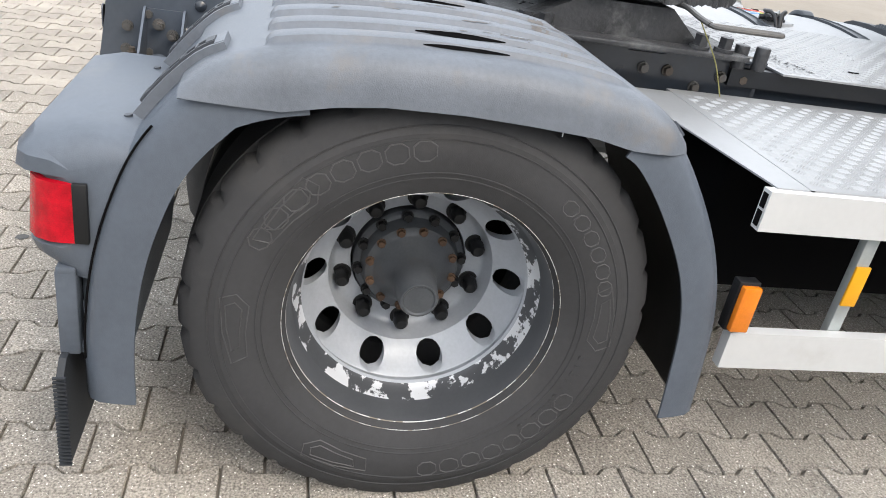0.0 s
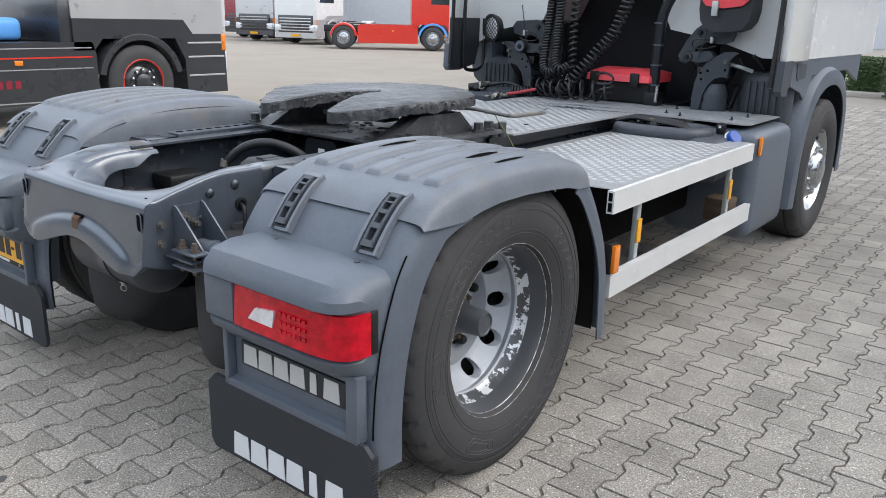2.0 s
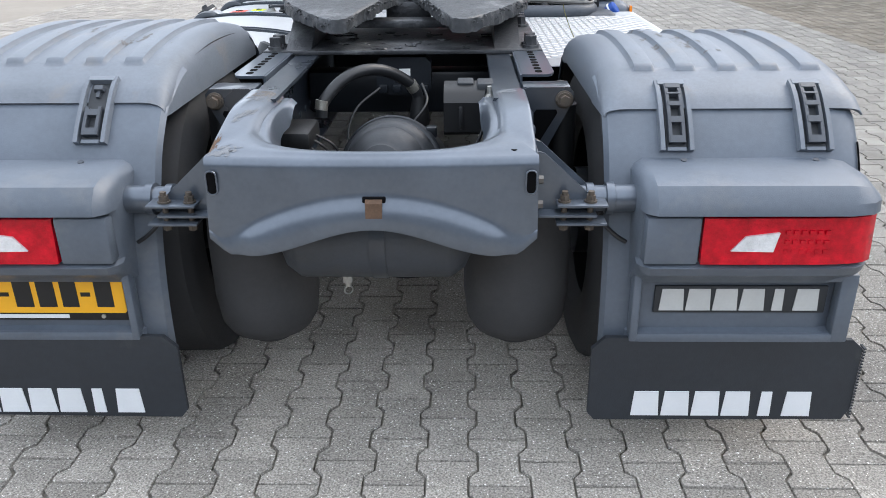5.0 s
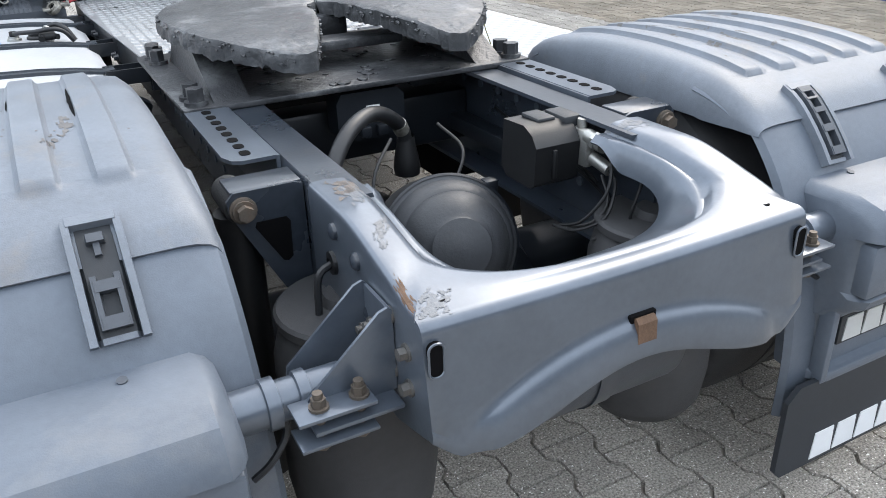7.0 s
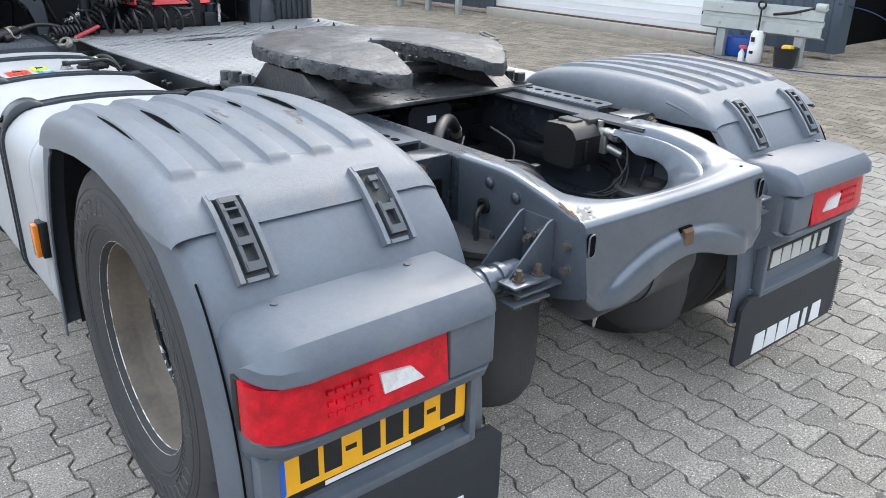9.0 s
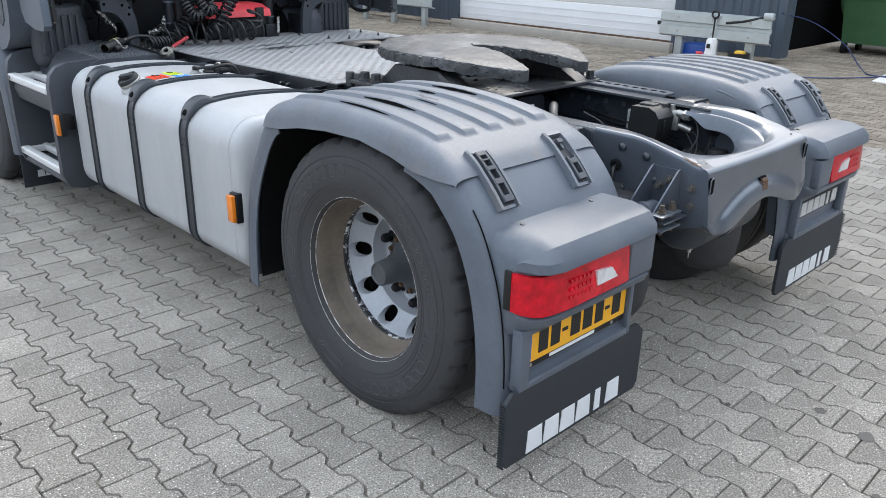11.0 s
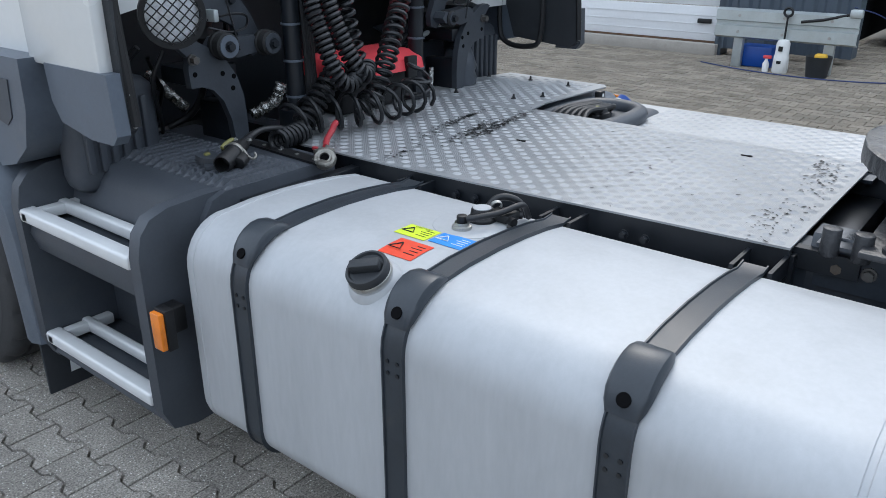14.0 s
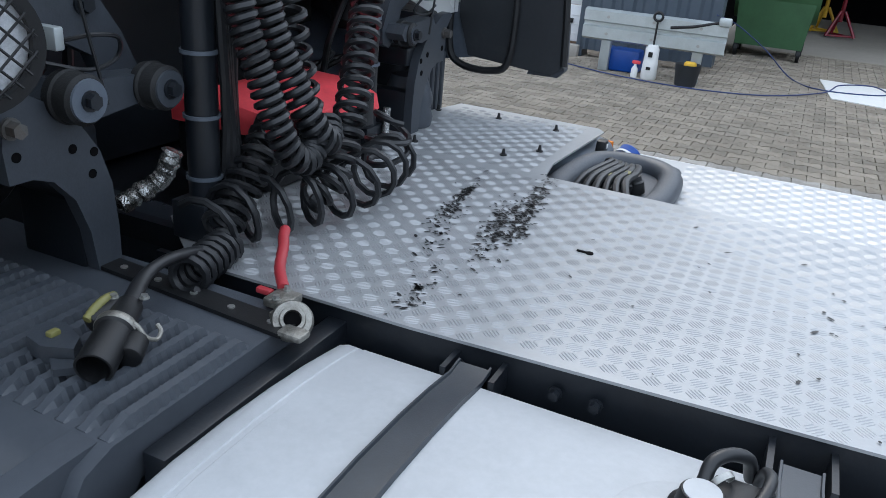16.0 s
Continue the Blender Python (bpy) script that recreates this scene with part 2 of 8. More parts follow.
M["rubber_flap"] = material("mudflap_rubber", (0.023, 0.027, 0.033), 0.62, 0, 0.2, 4, 0.15, 250, dirt=(0.08, 0.08, 0.08), dirt_amount=0.15, dirt_scale=3)
M["hose"] = material("black_hose", (0.014, 0.015, 0.017), 0.42, 0, 0.2, 15, dirt=(0.04, 0.04, 0.04), dirt_amount=0.1, dirt_scale=12)
M["alloy"] = material("weathered_alloy", (0.3, 0.29, 0.26), 0.45, 0.7, 0.35, 30, 0.5, 150, dirt=(0.08, 0.07, 0.06), dirt_amount=0.45, dirt_scale=25)
M["foil"] = material("foil_sleeve", (0.5, 0.5, 0.48), 0.22, 0.9, 0.45, 60, 1.0, 110, dirt=(0.06, 0.055, 0.05), dirt_amount=0.3, dirt_scale=40)
M["cable_red"] = material("red_hose", (0.4, 0.035, 0.045), 0.5, 0, 0.15, 15)
M["cable_yellow"] = material("yellow_cable", (0.2, 0.19, 0.06), 0.5, 0, 0.2, 15)
M["joint"] = material("joint_sand", (0.013, 0.0125, 0.0115), 0.95, 0, 0.3, 4, 0.4, 200)
M["paver"] = material("concrete_paver", (0.335, 0.31, 0.275), 0.8, 0, 0.24, 3.0, 0.9, 150, dirt=(0.2, 0.19, 0.175), dirt_amount=0.22, dirt_scale=0.9, island=0.13, spec=0.1, speckle=0.55)
# the same paver, darker and browner for the shaded side by the workshop
M["paver_far"] = material("shaded_concrete_paver", (0.25, 0.215, 0.17), 0.85, 0, 0.2, 3.0, 0.9, 150, dirt=(0.17, 0.155, 0.13), dirt_amount=0.25, dirt_scale=0.7, island=0.2, spec=0.1, speckle=0.3)
M["oil"] = material("dried_oil", (0.07, 0.068, 0.065), 0.6, 0, 0.3, 40, 0.4, 150)
M["yard"] = material("far_yard", (0.3, 0.272, 0.235), 0.85, 0, 0.12, 0.6, 0.3, 60, dirt=(0.24, 0.23, 0.21), dirt_amount=0.2, dirt_scale=0.15, spec=0.1)
M["glass"] = material("dark_glass", (0.03, 0.035, 0.04), 0.06, 0, 0.1, 3, coat=0.5)
M["cladding"] = material("blue_grey_cladding", (0.07, 0.09, 0.115), 0.45, 0.1, 0.1, 2, dirt=(0.1, 0.11, 0.12), dirt_amount=0.1)
M["cladding_light"] = material("light_grey_cladding", (0.55, 0.57, 0.6), 0.45, 0.1, 0.06, 2)
M["door_white"] = material("white_sectional_door", (0.72, 0.73, 0.74), 0.4, 0, 0.05, 2, dirt=(0.5, 0.49, 0.46), dirt_amount=0.08, dirt_scale=1)
M["concrete"] = material("concrete", (0.38, 0.35, 0.31), 0.85, 0, 0.15, 3, 0.4, 60, dirt=(0.25, 0.23, 0.2), dirt_amount=0.2)
M["galv"] = material("galvanised_steel", (0.5, 0.54, 0.54), 0.42, 0.55, 0.12, 6, 0.05, 90, dirt=(0.36, 0.38, 0.36), dirt_amount=0.2, dirt_scale=3)
M["hose_blue"] = material("dark_blue_hose", (0.02, 0.04, 0.14), 0.5, 0, 0.2, 10)
M["bin"] = material("green_bin_plastic", (0.05, 0.13, 0.055), 0.5, 0, 0.15, 4, 0.1, 200)
M["red_paint"] = material("red_truck_paint", (0.62, 0.035, 0.02), 0.22, 0, 0.05, 3, coat=0.7)
M["dark_red"] = material("dark_red_paint", (0.25, 0.015, 0.03), 0.25, 0, 0.05, 3, coat=0.7)
M["truck_dark"] = material("anthracite_paint", (0.035, 0.037, 0.042), 0.3, 0.1, 0.1, 3, coat=0.6)
M["silver"] = material("silver_paint", (0.5, 0.5, 0.5), 0.3, 0.4, 0.06, 3, coat=0.5)
M["blue_paint"] = material("light_blue_paint", (0.1, 0.33, 0.75), 0.4, 0, 0.08, 3)
M["hedge"] = material("hedge_leaves", (0.045, 0.085, 0.025), 0.6, 0, 0.4, 8, island=0.4)
M["grass"] = material("lawn_grass", (0.09, 0.17, 0.035), 0.8, 0, 0.3, 2, 0.5, 60)
M["white_plastic"] = material("white_plastic", (0.75, 0.75, 0.73), 0.45, 0, 0.06, 9)
M["yellow_paint"] = material("yellow_paint", (0.7, 0.42, 0.03), 0.5, 0, 0.15, 9)
M["sticker_red"] = material("red_sticker", (0.75, 0.06, 0.02), 0.4, 0, 0.05, 20)
M["sticker_yellow"] = material("yellow_sticker", (0.65, 0.8, 0.03), 0.4, 0, 0.05, 20)
M["sticker_blue"] = material("blue_sticker", (0.03, 0.25, 0.7), 0.4, 0, 0.05, 20)
# near-black for holes and hollows: their shade is put into the colour
M["hole_shade"] = material("opening_shade", (0.003, 0.003, 0.0035), 0.9, 0, 0.2, 8, spec=0.1)
M["paver_one"] = material("concrete_paver_single", (0.335, 0.31, 0.275), 0.8, 0, 0.24, 3.0, 0.9, 150, dirt=(0.2, 0.19, 0.175), dirt_amount=0.22, dirt_scale=0.9, spec=0.1, per_object=0.13, speckle=0.55)
for key in ("paver", "paver_far", "paver_one", "yard"):
    M[key].node_tree.nodes["Principled BSDF"].inputs["Diffuse Roughness"].default_value = 1.0


# ---------------------------------------------------------------- mesh helpers
def under(parent):
    """The parent itself, or the part above it where a piece would sit too deep."""
    while parent and parent.parent and parent.parent.parent:
        parent = parent.parent
    return parent


def part(name, bm, mat, parent=None, label="", angle=38, kind=""):
    """Links a bmesh as one mesh object, under a thing or a part."""
    bmesh.ops.recalc_face_normals(bm, faces=bm.faces[:])
    me = bpy.data.meshes.new(name)
    bm.to_mesh(me)
    bm.free()
    me.polygons.foreach_set("use_smooth", [True] * len(me.polygons))
    me.set_sharp_from_angle(angle=radians(angle))
    me.materials.append(mat)
    ob = new(name, me)
    ob.parent = under(parent)
    return tagged(ob, label, kind=kind)


def thing(name, label, category, at=(0, 0, 0), group="", kind=""):
    ob = new(name)
    ob.location = at
    ob.empty_display_size = 0.2
    return tagged(ob, label, category, group, kind)


def B():
    return bmesh.new()


def bevel_new(bm, verts, width, seg):
    if width > 0:
        vs = set(verts)
        es = [e for e in bm.edges if e.verts[0] in vs and e.verts[1] in vs and (len(e.link_faces) < 2 or e.calc_face_angle(0) > 0.35)]
        bmesh.ops.bevel(bm, geom=es, offset=width, segments=seg, profile=0.5, affect="EDGES", clamp_overlap=True)


def box(bm, lo, hi, bev=0.0, seg=2, m=None):
    lo, hi = Vector(lo), Vector(hi)
    c, d = (lo + hi) / 2, hi - lo
    mat = Matrix.Translation(c) @ Matrix.Diagonal((abs(d.x), abs(d.y), abs(d.z), 1))
    vs = bmesh.ops.create_cube(bm, size=1, matrix=(m @ mat if m else mat))["verts"]
    bevel_new(bm, vs, bev, seg)
    return bm


def basis(p0, p1):
    d = (Vector(p1) - Vector(p0))
    return Matrix.Translation((Vector(p0) + Vector(p1)) / 2) @ d.to_track_quat("Z", "Y").to_matrix().to_4x4(), d.length


def rod(bm, p0, p1, r, n=12, r2=None, bev=0.0):
    m, h = basis(p0, p1)
    vs = bmesh.ops.create_cone(bm, cap_ends=True, segments=n, radius1=r, radius2=r if r2 is None else r2, depth=h, matrix=m)["verts"]
    if bev:
        bevel_new(bm, vs, bev, 2)
    return bm


def loft(bm, rings, closed=True, caps=True):
    """Rings of points joined in order."""
    vr = [[bm.verts.new(p) for p in ring] for ring in rings]
    k = len(vr[0])
    for a, b in zip(vr, vr[1:]):
        for i in range(k if closed else k - 1):
            j = (i + 1) % k
            bm.faces.new((a[i], a[j], b[j], b[i]))
    if caps and closed:
        bm.faces.new(vr[0][::-1])
        bm.faces.new(vr[-1])
    return vr


def tube(bm, pts, r, n=8, caps=True):
    pts = [Vector(p) for p in pts]
    t0 = (pts[1] - pts[0]).normalized()
    nrm = t0.orthogonal().normalized()
    rings = []
    for i, p in enumerate(pts):
        t = ((pts[min(i + 1, len(pts) - 1)] - pts[max(i - 1, 0)])).normalized()
        nrm = (nrm - t * nrm.dot(t)).normalized()
        bi = t.cross(nrm)
        rr = r[i] if isinstance(r, (list, tuple)) else r
        rings.append([p + (nrm * math.cos(a) + bi * math.sin(a)) * rr for a in (2 * math.pi * k / n for k in range(n))])
    loft(bm, rings, True, caps)
    return bm


def smooth_path(pts, n):
    """A Catmull-Rom line through the points."""
    p = [Vector(q) for q in pts]
    p = [2 * p[0] - p[1], *p, 2 * p[-1] - p[-2]]
    out = []
    for i in range(1, len(p) - 2):
        a, b, c, d = p[i - 1:i + 3]
        for k in range(n):
            t = k / n
            out.append(0.5 * ((2 * b) + (c - a) * t + (2 * a - 5 * b + 4 * c - d) * t * t + (3 * b - a - 3 * c + d) * t ** 3))
    out.append(p[-2].copy())
    return out


def lathe(bm, prof, origin, axis=(1, 0, 0), n=48, closed=False, wave=None):
    """A profile of (along the axis, radius) turned round the axis."""
    ax = Vector(axis).normalized()
    u = Vector((0, 0, 1)) if abs(ax.z) < 0.9 else Vector((0, 1, 0))
    u = (u - ax * u.dot(ax)).normalized()
    v = ax.cross(u)
    o = Vector(origin)
    rings = []
    for k in range(n):
        a = 2 * math.pi * k / n
        d = u * math.cos(a) + v * math.sin(a)
        rings.append([bm.verts.new(o + ax * s + d * (r if wave is None else wave(i, k, r))) for i, (s, r) in enumerate(prof)])
    m = len(prof)
    for k in range(n):
        a, b = rings[k], rings[(k + 1) % n]
        for i in range(m if closed else m - 1):
            j = (i + 1) % m
            bm.faces.new((a[i], a[j], b[j], b[i]))
    return bm


AX = {"yz": lambda a, b, c: (c, a, b), "xy": lambda a, b, c: (a, b, c), "xz": lambda a, b, c: (a, c, b)}


def prism(bm, pts, plane, a, b, bev=0.0, seg=2):
    """A polygon in a plane, drawn out from a to b along the third axis."""
    f = AX[plane]
    lo = [bm.verts.new(f(p, q, a)) for p, q in pts]
    hi = [bm.verts.new(f(p, q, b)) for p, q in pts]
    bm.faces.new(lo[::-1]); bm.faces.new(hi)
    for i in range(len(pts)):
        j = (i + 1) % len(pts)
        bm.faces.new((lo[i], lo[j], hi[j], hi[i]))
    bevel_new(bm, lo + hi, bev, seg)
    return bm


def sheet(bm, rows, thick=0.0):
    """A grid of points as a surface; thick closes it to a shell along its normals."""
    rows = [[Vector(p) for p in row] for row in rows]
    top = [[bm.verts.new(p) for p in row] for row in rows]
    h, w = len(rows), len(rows[0])
    for a, b in zip(top, top[1:]):
        for i in range(w - 1):
            bm.faces.new((a[i], a[i + 1], b[i + 1], b[i]))
    if thick:
        low = []
        for r in range(h):
            line = []
            for c in range(w):
                du = rows[r][min(c + 1, w - 1)] - rows[r][max(c - 1, 0)]
                dv = rows[min(r + 1, h - 1)][c] - rows[max(r - 1, 0)][c]
                line.append(bm.verts.new(rows[r][c] + du.cross(dv).normalized() * thick))
            low.append(line)
        for a, b in zip(low, low[1:]):
            for i in range(w - 1):
                bm.faces.new((b[i], b[i + 1], a[i + 1], a[i]))
        edge = [(0, c) for c in range(w)] + [(r, w - 1) for r in range(1, h)] + [(h - 1, c) for c in range(w - 2, -1, -1)] + [(r, 0) for r in range(h - 2, 0, -1)]
        for (r0, c0), (r1, c1) in zip(edge, edge[1:] + edge[:1]):
            bm.faces.new((top[r0][c0], low[r0][c0], low[r1][c1], top[r1][c1]))
    return bm


def repeat(name, bm, mat, parent, places, label=""):
    """One small mesh set down at many places, each an object of its own."""
    first = part(name, bm, mat, parent, label)
    first.location = places[0]
    for p in places[1:]:
        ob = new(name, first.data)
        ob.parent, ob.location = under(parent), p
    return first


def hexbolt(bm, p, d, r=0.012, h=0.012):
    p, d = Vector(p), Vector(d).normalized()
    rod(bm, p, p + d * h * 0.35, r * 1.35, 12)
    rod(bm, p + d * h * 0.35, p + d * h * 1.4, r, 6)


def arc(cx, cy, r, a0, a1, n):
    return [(cx + r * math.cos(radians(a0 + (a1 - a0) * k / n)), cy + r * math.sin(radians(a0 + (a1 - a0) * k / n))) for k in range(n + 1)]


def rounded_rect(x0, x1, y0, y1, r, n=5):
    return arc(x1 - r, y1 - r, r, 0, 90, n) + arc(x0 + r, y1 - r, r, 90, 180, n) + arc(x0 + r, y0 + r, r, 180, 270, n) + arc(x1 - r, y0 + r, r, 270, 360, n)

# ---------------------------------------------------------------- ground
bm = B()
box(bm, (-160, -120, -0.4), (160, 200, -0.016))
ground = part("ground", bm, M["yard"], kind="structure", label="wide yard of pale concrete paving")


# ---------------------------------------------------------------- the tractor unit
truck = thing("semi_truck", "white tractor unit with grey mudguards parked on paving", "truck")


def wheel_tyre(name, s, x_out, width, y, parent, n=180, lugs=True, r=0.507, label=""):
    """A tyre whose outer wall lies at x_out on side s."""
    w = width
    prof = [(-0.045, 0.292), (-0.028, 0.3), (-0.012, 0.33), (-0.002, 0.37), (0.0, 0.4), (-0.003, 0.432), (-0.0045, 0.434), (-0.008, 0.455), (-0.018, 0.482),
            (-0.028, 0.496), (-0.04, r - 0.003), (-0.05, r), (-0.085, r), (-0.087, r - 0.014), (-0.098, r - 0.014), (-0.1, r),
            (-w / 2, r + 0.002), (-w + 0.1, r), (-w + 0.05, r), (-w + 0.028, 0.496), (-w + 0.01, 0.46), (-w, 0.4), (-w + 0.012, 0.33), (-w + 0.045, 0.292)]

    def wave(i, k, rad):
        return rad - (0.012 if lugs and 9 <= i <= 12 and k % 6 == 0 else 0.0)
    bm = B()
    lathe(bm, prof, (s * x_out, y, 0.503), (s, 0, 0), n, False, wave)
    return part(name, bm, M["tyre"], parent, label, angle=30)


def disc_with_holes(bm, s, x0, y, holes, r_in, r_out, r_hole, r_c, depth, k=10, thick=0.012):
    """A dished wheel disc with round openings."""
    o = Vector((0, y, 0.503))

    def put(r, a, back=0.0):
        u = (r - r_in) / (r_out - r_in)
        x = x0 - depth * (u ** 1.5) - back
        return Vector((s * x, o.y + r * math.sin(a), o.z + r * math.cos(a)))
    step = 2 * math.pi / holes
    for h in range(holes):
        c = (h + 0.5) * step
        border = []
        m = 6
        for i in range(m):
            border.append((r_out, c - step / 2 + step * i / m))
        for i in range(m):
            border.append((r_out + (r_in - r_out) * i / m, c + step / 2))
        for i in range(m):
            border.append((r_in, c + step / 2 - step * i / m))
        for i in range(m):
            border.append((r_in + (r_out - r_in) * i / m, c - step / 2))
        ring, wall, outer, mid = [], [], [], []
        for r, a in border:
            dr, da = r - r_c, (a - c) * r_c
            q = math.atan2(da, dr)
            rr, aa = r_c + r_hole * math.cos(q), c + r_hole * math.sin(q) / r_c
            ring.append(bm.verts.new(put(rr, aa)))
            wall.append(bm.verts.new(put(rr, aa, 0.03)))
            mid.append(bm.verts.new(put(rr + (r - rr) * 0.3, aa + (a - aa) * 0.3, -0.002)))
            outer.append(bm.verts.new(put(r, a)))
        t = len(ring)
        for i in range(t):
            j = (i + 1) % t
            bm.faces.new((outer[i], outer[j], mid[j], mid[i]))
            bm.faces.new((mid[i], mid[j], ring[j], ring[i]))
            bm.faces.new((ring[i], ring[j], wall[j], wall[i]))
    bmesh.ops.remove_doubles(bm, verts=bm.verts[:], dist=0.0005)


SIZE_MARK = "315/70R22.5"


def word(text, s, y, r, start, parent, size=0.036):
    """Raised characters along an arc of the tyre wall."""
    for k, ch in enumerate(text):
        fc_ = bpy.data.curves.new("glyph", "FONT")
        fc_.body, fc_.size, fc_.extrude, fc_.align_x = ch, size, 0.002, "CENTER"
        tmp = new("glyph", fc_)
        dg = bpy.context.evaluated_depsgraph_get()
        me = bpy.data.meshes.new_from_object(tmp.evaluated_get(dg))
        bpy.data.objects.remove(tmp)
        me.materials.clear(); me.materials.append(M["tyre"])
        a = start + s * k * size * 0.62 / r
        ob = new("raised_character", me)
        ob.parent = under(parent)
        up = Vector((0, math.sin(a), math.cos(a)))
        right = Vector((0, math.cos(a), -math.sin(a))) * s
        out = Vector((s, 0, 0))
        mtx = Matrix((right, up, out)).transposed().to_4x4()
        mtx.translation = Vector((s * 1.2425, y, 0.503)) + up * r
        ob.matrix_basis = mtx


WALL = [(0.33, -0.012), (0.37, -0.002), (0.4, 0.0), (0.432, -0.003), (0.455, -0.008), (0.482, -0.018)]


def wall_x(r):
    """How far the tyre wall lies back at a radius."""
    for (a, b), (c, d) in zip(WALL, WALL[1:]):
        if a <= r <= c:
            return 1.245 + b + (d - b) * (r - a) / (c - a)
    return 1.233


def rear_wheel(s):
    y = -0.005 if s > 0 else 0.03
    o = (0, y, 0.503)
    w = part("rear_wheel", lathe(B(), [(0.86, 0.15), (0.6, 0.15)], o, (s, 0, 0), 24), M["frame_dark"], truck, "deep-dished twin rear wheel with flaking silver paint")
    tyre = wheel_tyre("outer_tyre", s, 1.245, 0.31, y, w, label="worn black truck tyre, grey with dust")
    wheel_tyre("inner_tyre", s, 0.9, 0.31, y, w, n=96, lugs=False)
    x = 1.217
    part("rim_flange", lathe(B(), [(x - 0.028, 0.298), (x - 0.006, 0.3045), (x, 0.3035), (x + 0.001, 0.3005), (x - 0.006, 0.2975), (x - 0.02, 0.2915)], o, (s, 0, 0), 120), M["flange"], w, "chipped rusty rim edge")
    part("rim_barrel", lathe(B(), [(x - 0.02, 0.2915), (x - 0.045, 0.284), (x - 0.075, 0.281), (x - 0.082, 0.279)], o, (s, 0, 0), 120), M["barrel_left" if s < 0 else "barrel"], w, "dark dusty inner rim")
    part("barrel_base", lathe(B(), [(x - 0.082, 0.279), (x - 0.1, 0.272), (x - 0.118, 0.2645), (x - 0.124, 0.26)], o, (s, 0, 0), 120), M["barrel_left" if s < 0 else "barrel_paint"], w, "inner rim with flaking paint")
    part("rim_lock", lathe(B(), [(1.093, 0.26), (1.086, 0.256), (1.078, 0.258), (1.072, 0.263), (1.05, 0.2655), (1.03, 0.264)], o, (s, 0, 0), 120), M["barrel_groove" if s < 0 else "rim"], w, "chipped groove inside the rim")
    bm = B()
    disc_with_holes(bm, s, 0.996, y, 10, 0.198, 0.2645, 0.0315, 0.2325, -0.068)
    lathe(bm, [(0.996, 0.2), (0.984, 0.196), (0.945, 0.19), (0.936, 0.184), (0.932, 0.176), (0.931, 0.142), (0.9, 0.14)], o, (s, 0, 0), 96)
    part("wheel_disc", bm, M["rim"], w, "silver steel disc with round openings")
    # drum coloured near-black for the shade behind the disc
    part("brake_drum", lathe(B(), [(0.85, 0.0), (0.85, 0.255), (0.8, 0.255)], o, (s, 0, 0), 40), M["hole_shade"], w)
    bm = B()
    lathe(bm, [(0.86, 0.1385), (0.945, 0.136), (0.952, 0.13), (0.954, 0.121), (0.962, 0.117), (0.98, 0.114), (0.986, 0.11), (0.988, 0.096), (0.994, 0.088), (1.012, 0.072), (1.03, 0.058), (1.06, 0.05),
               (1.128, 0.045), (1.135, 0.041), (1.135, 0.037), (1.131, 0.034), (1.131, 0.0)], o, (s, 0, 0), 64)
    hub = part("hub", bm, M["hub"], w, "dark painted iron hub")
    for k in range(12):
        a = 2 * math.pi * (k + 0.3) / 12
        p = Vector((s * 0.987, y + 0.102 * math.sin(a), 0.503 + 0.102 * math.cos(a)))
        bm = B(); hexbolt(bm, p, (s, 0, 0), 0.0085, 0.009)
        part("hub_bolt", bm, M["rust"], hub)
        a += 0.2
        p = Vector((s * 0.953, y + 0.126 * math.sin(a), 0.503 + 0.126 * math.cos(a)))
        bm = B(); hexbolt(bm, p, (s, 0, 0), 0.0105, 0.014)
        part("hub_stud", bm, M["black"], hub)
    for k in range(10):
        a = 2 * math.pi * k / 10
        p = Vector((s * 0.931, y + 0.168 * math.sin(a), 0.503 + 0.168 * math.cos(a)))
        bm = B()
        rod(bm, p, p + Vector((s * 0.006, 0, 0)), 0.025, 16)
        rod(bm, p + Vector((s * 0.006, 0, 0)), p + Vector((s * 0.024, 0, 0)), 0.0195, 6)
        lathe(bm, [(0.024, 0.0185), (0.04, 0.0175), (0.048, 0.012), (0.05, 0.0)], p, (s, 0, 0), 14)
        part("wheel_nut", bm, M["black"], w)
    bm = B(); tube(bm, [(s * 0.95, y - 0.225, 0.503 - 0.08), (s * 1.02, y - 0.232, 0.503 - 0.085)], 0.005, 8); part("valve_stem", bm, M["steel"], w)

    # moulded outlines and plain letter outlines on the tyre wall
    def outline(pts, r_mid, ang, thick=0.0017):
        line = []
        for (u, v), (u2, v2) in zip(pts, pts[1:] + pts[:1]):
            for f in (0.0, 0.5):
                uu, vv = u + (u2 - u) * f, v + (v2 - v) * f
                a, r = ang + s * uu / r_mid, r_mid + vv
                line.append((s * wall_x(r), y + r * math.sin(a), 0.503 + r * math.cos(a)))
        bmx = B(); tube(bmx, line + line[:2], thick, 5, False)
        part("sidewall_moulding", bmx, M["tyre_mark"], tyre)
    for a0, cnt, w_, hh, rm in ((-62, 8, 0.044, 0.04, 0.398), (118, 8, 0.044, 0.04, 0.398), (40, 6, 0.035, 0.03, 0.392)):
        for k in range(cnt):
            e_ = 0.28 * w_
            outline([(-w_ / 2, -hh / 4), (-w_ / 2 + e_, -hh / 2), (w_ / 2 - e_, -hh / 2), (w_ / 2, -hh / 4), (w_ / 2, hh / 4), (w_ / 2 - e_, hh / 2), (-w_ / 2 + e_, hh / 2), (-w_ / 2, hh / 4)], rm, radians(a0) * s + s * k * (w_ + 0.009) / rm)
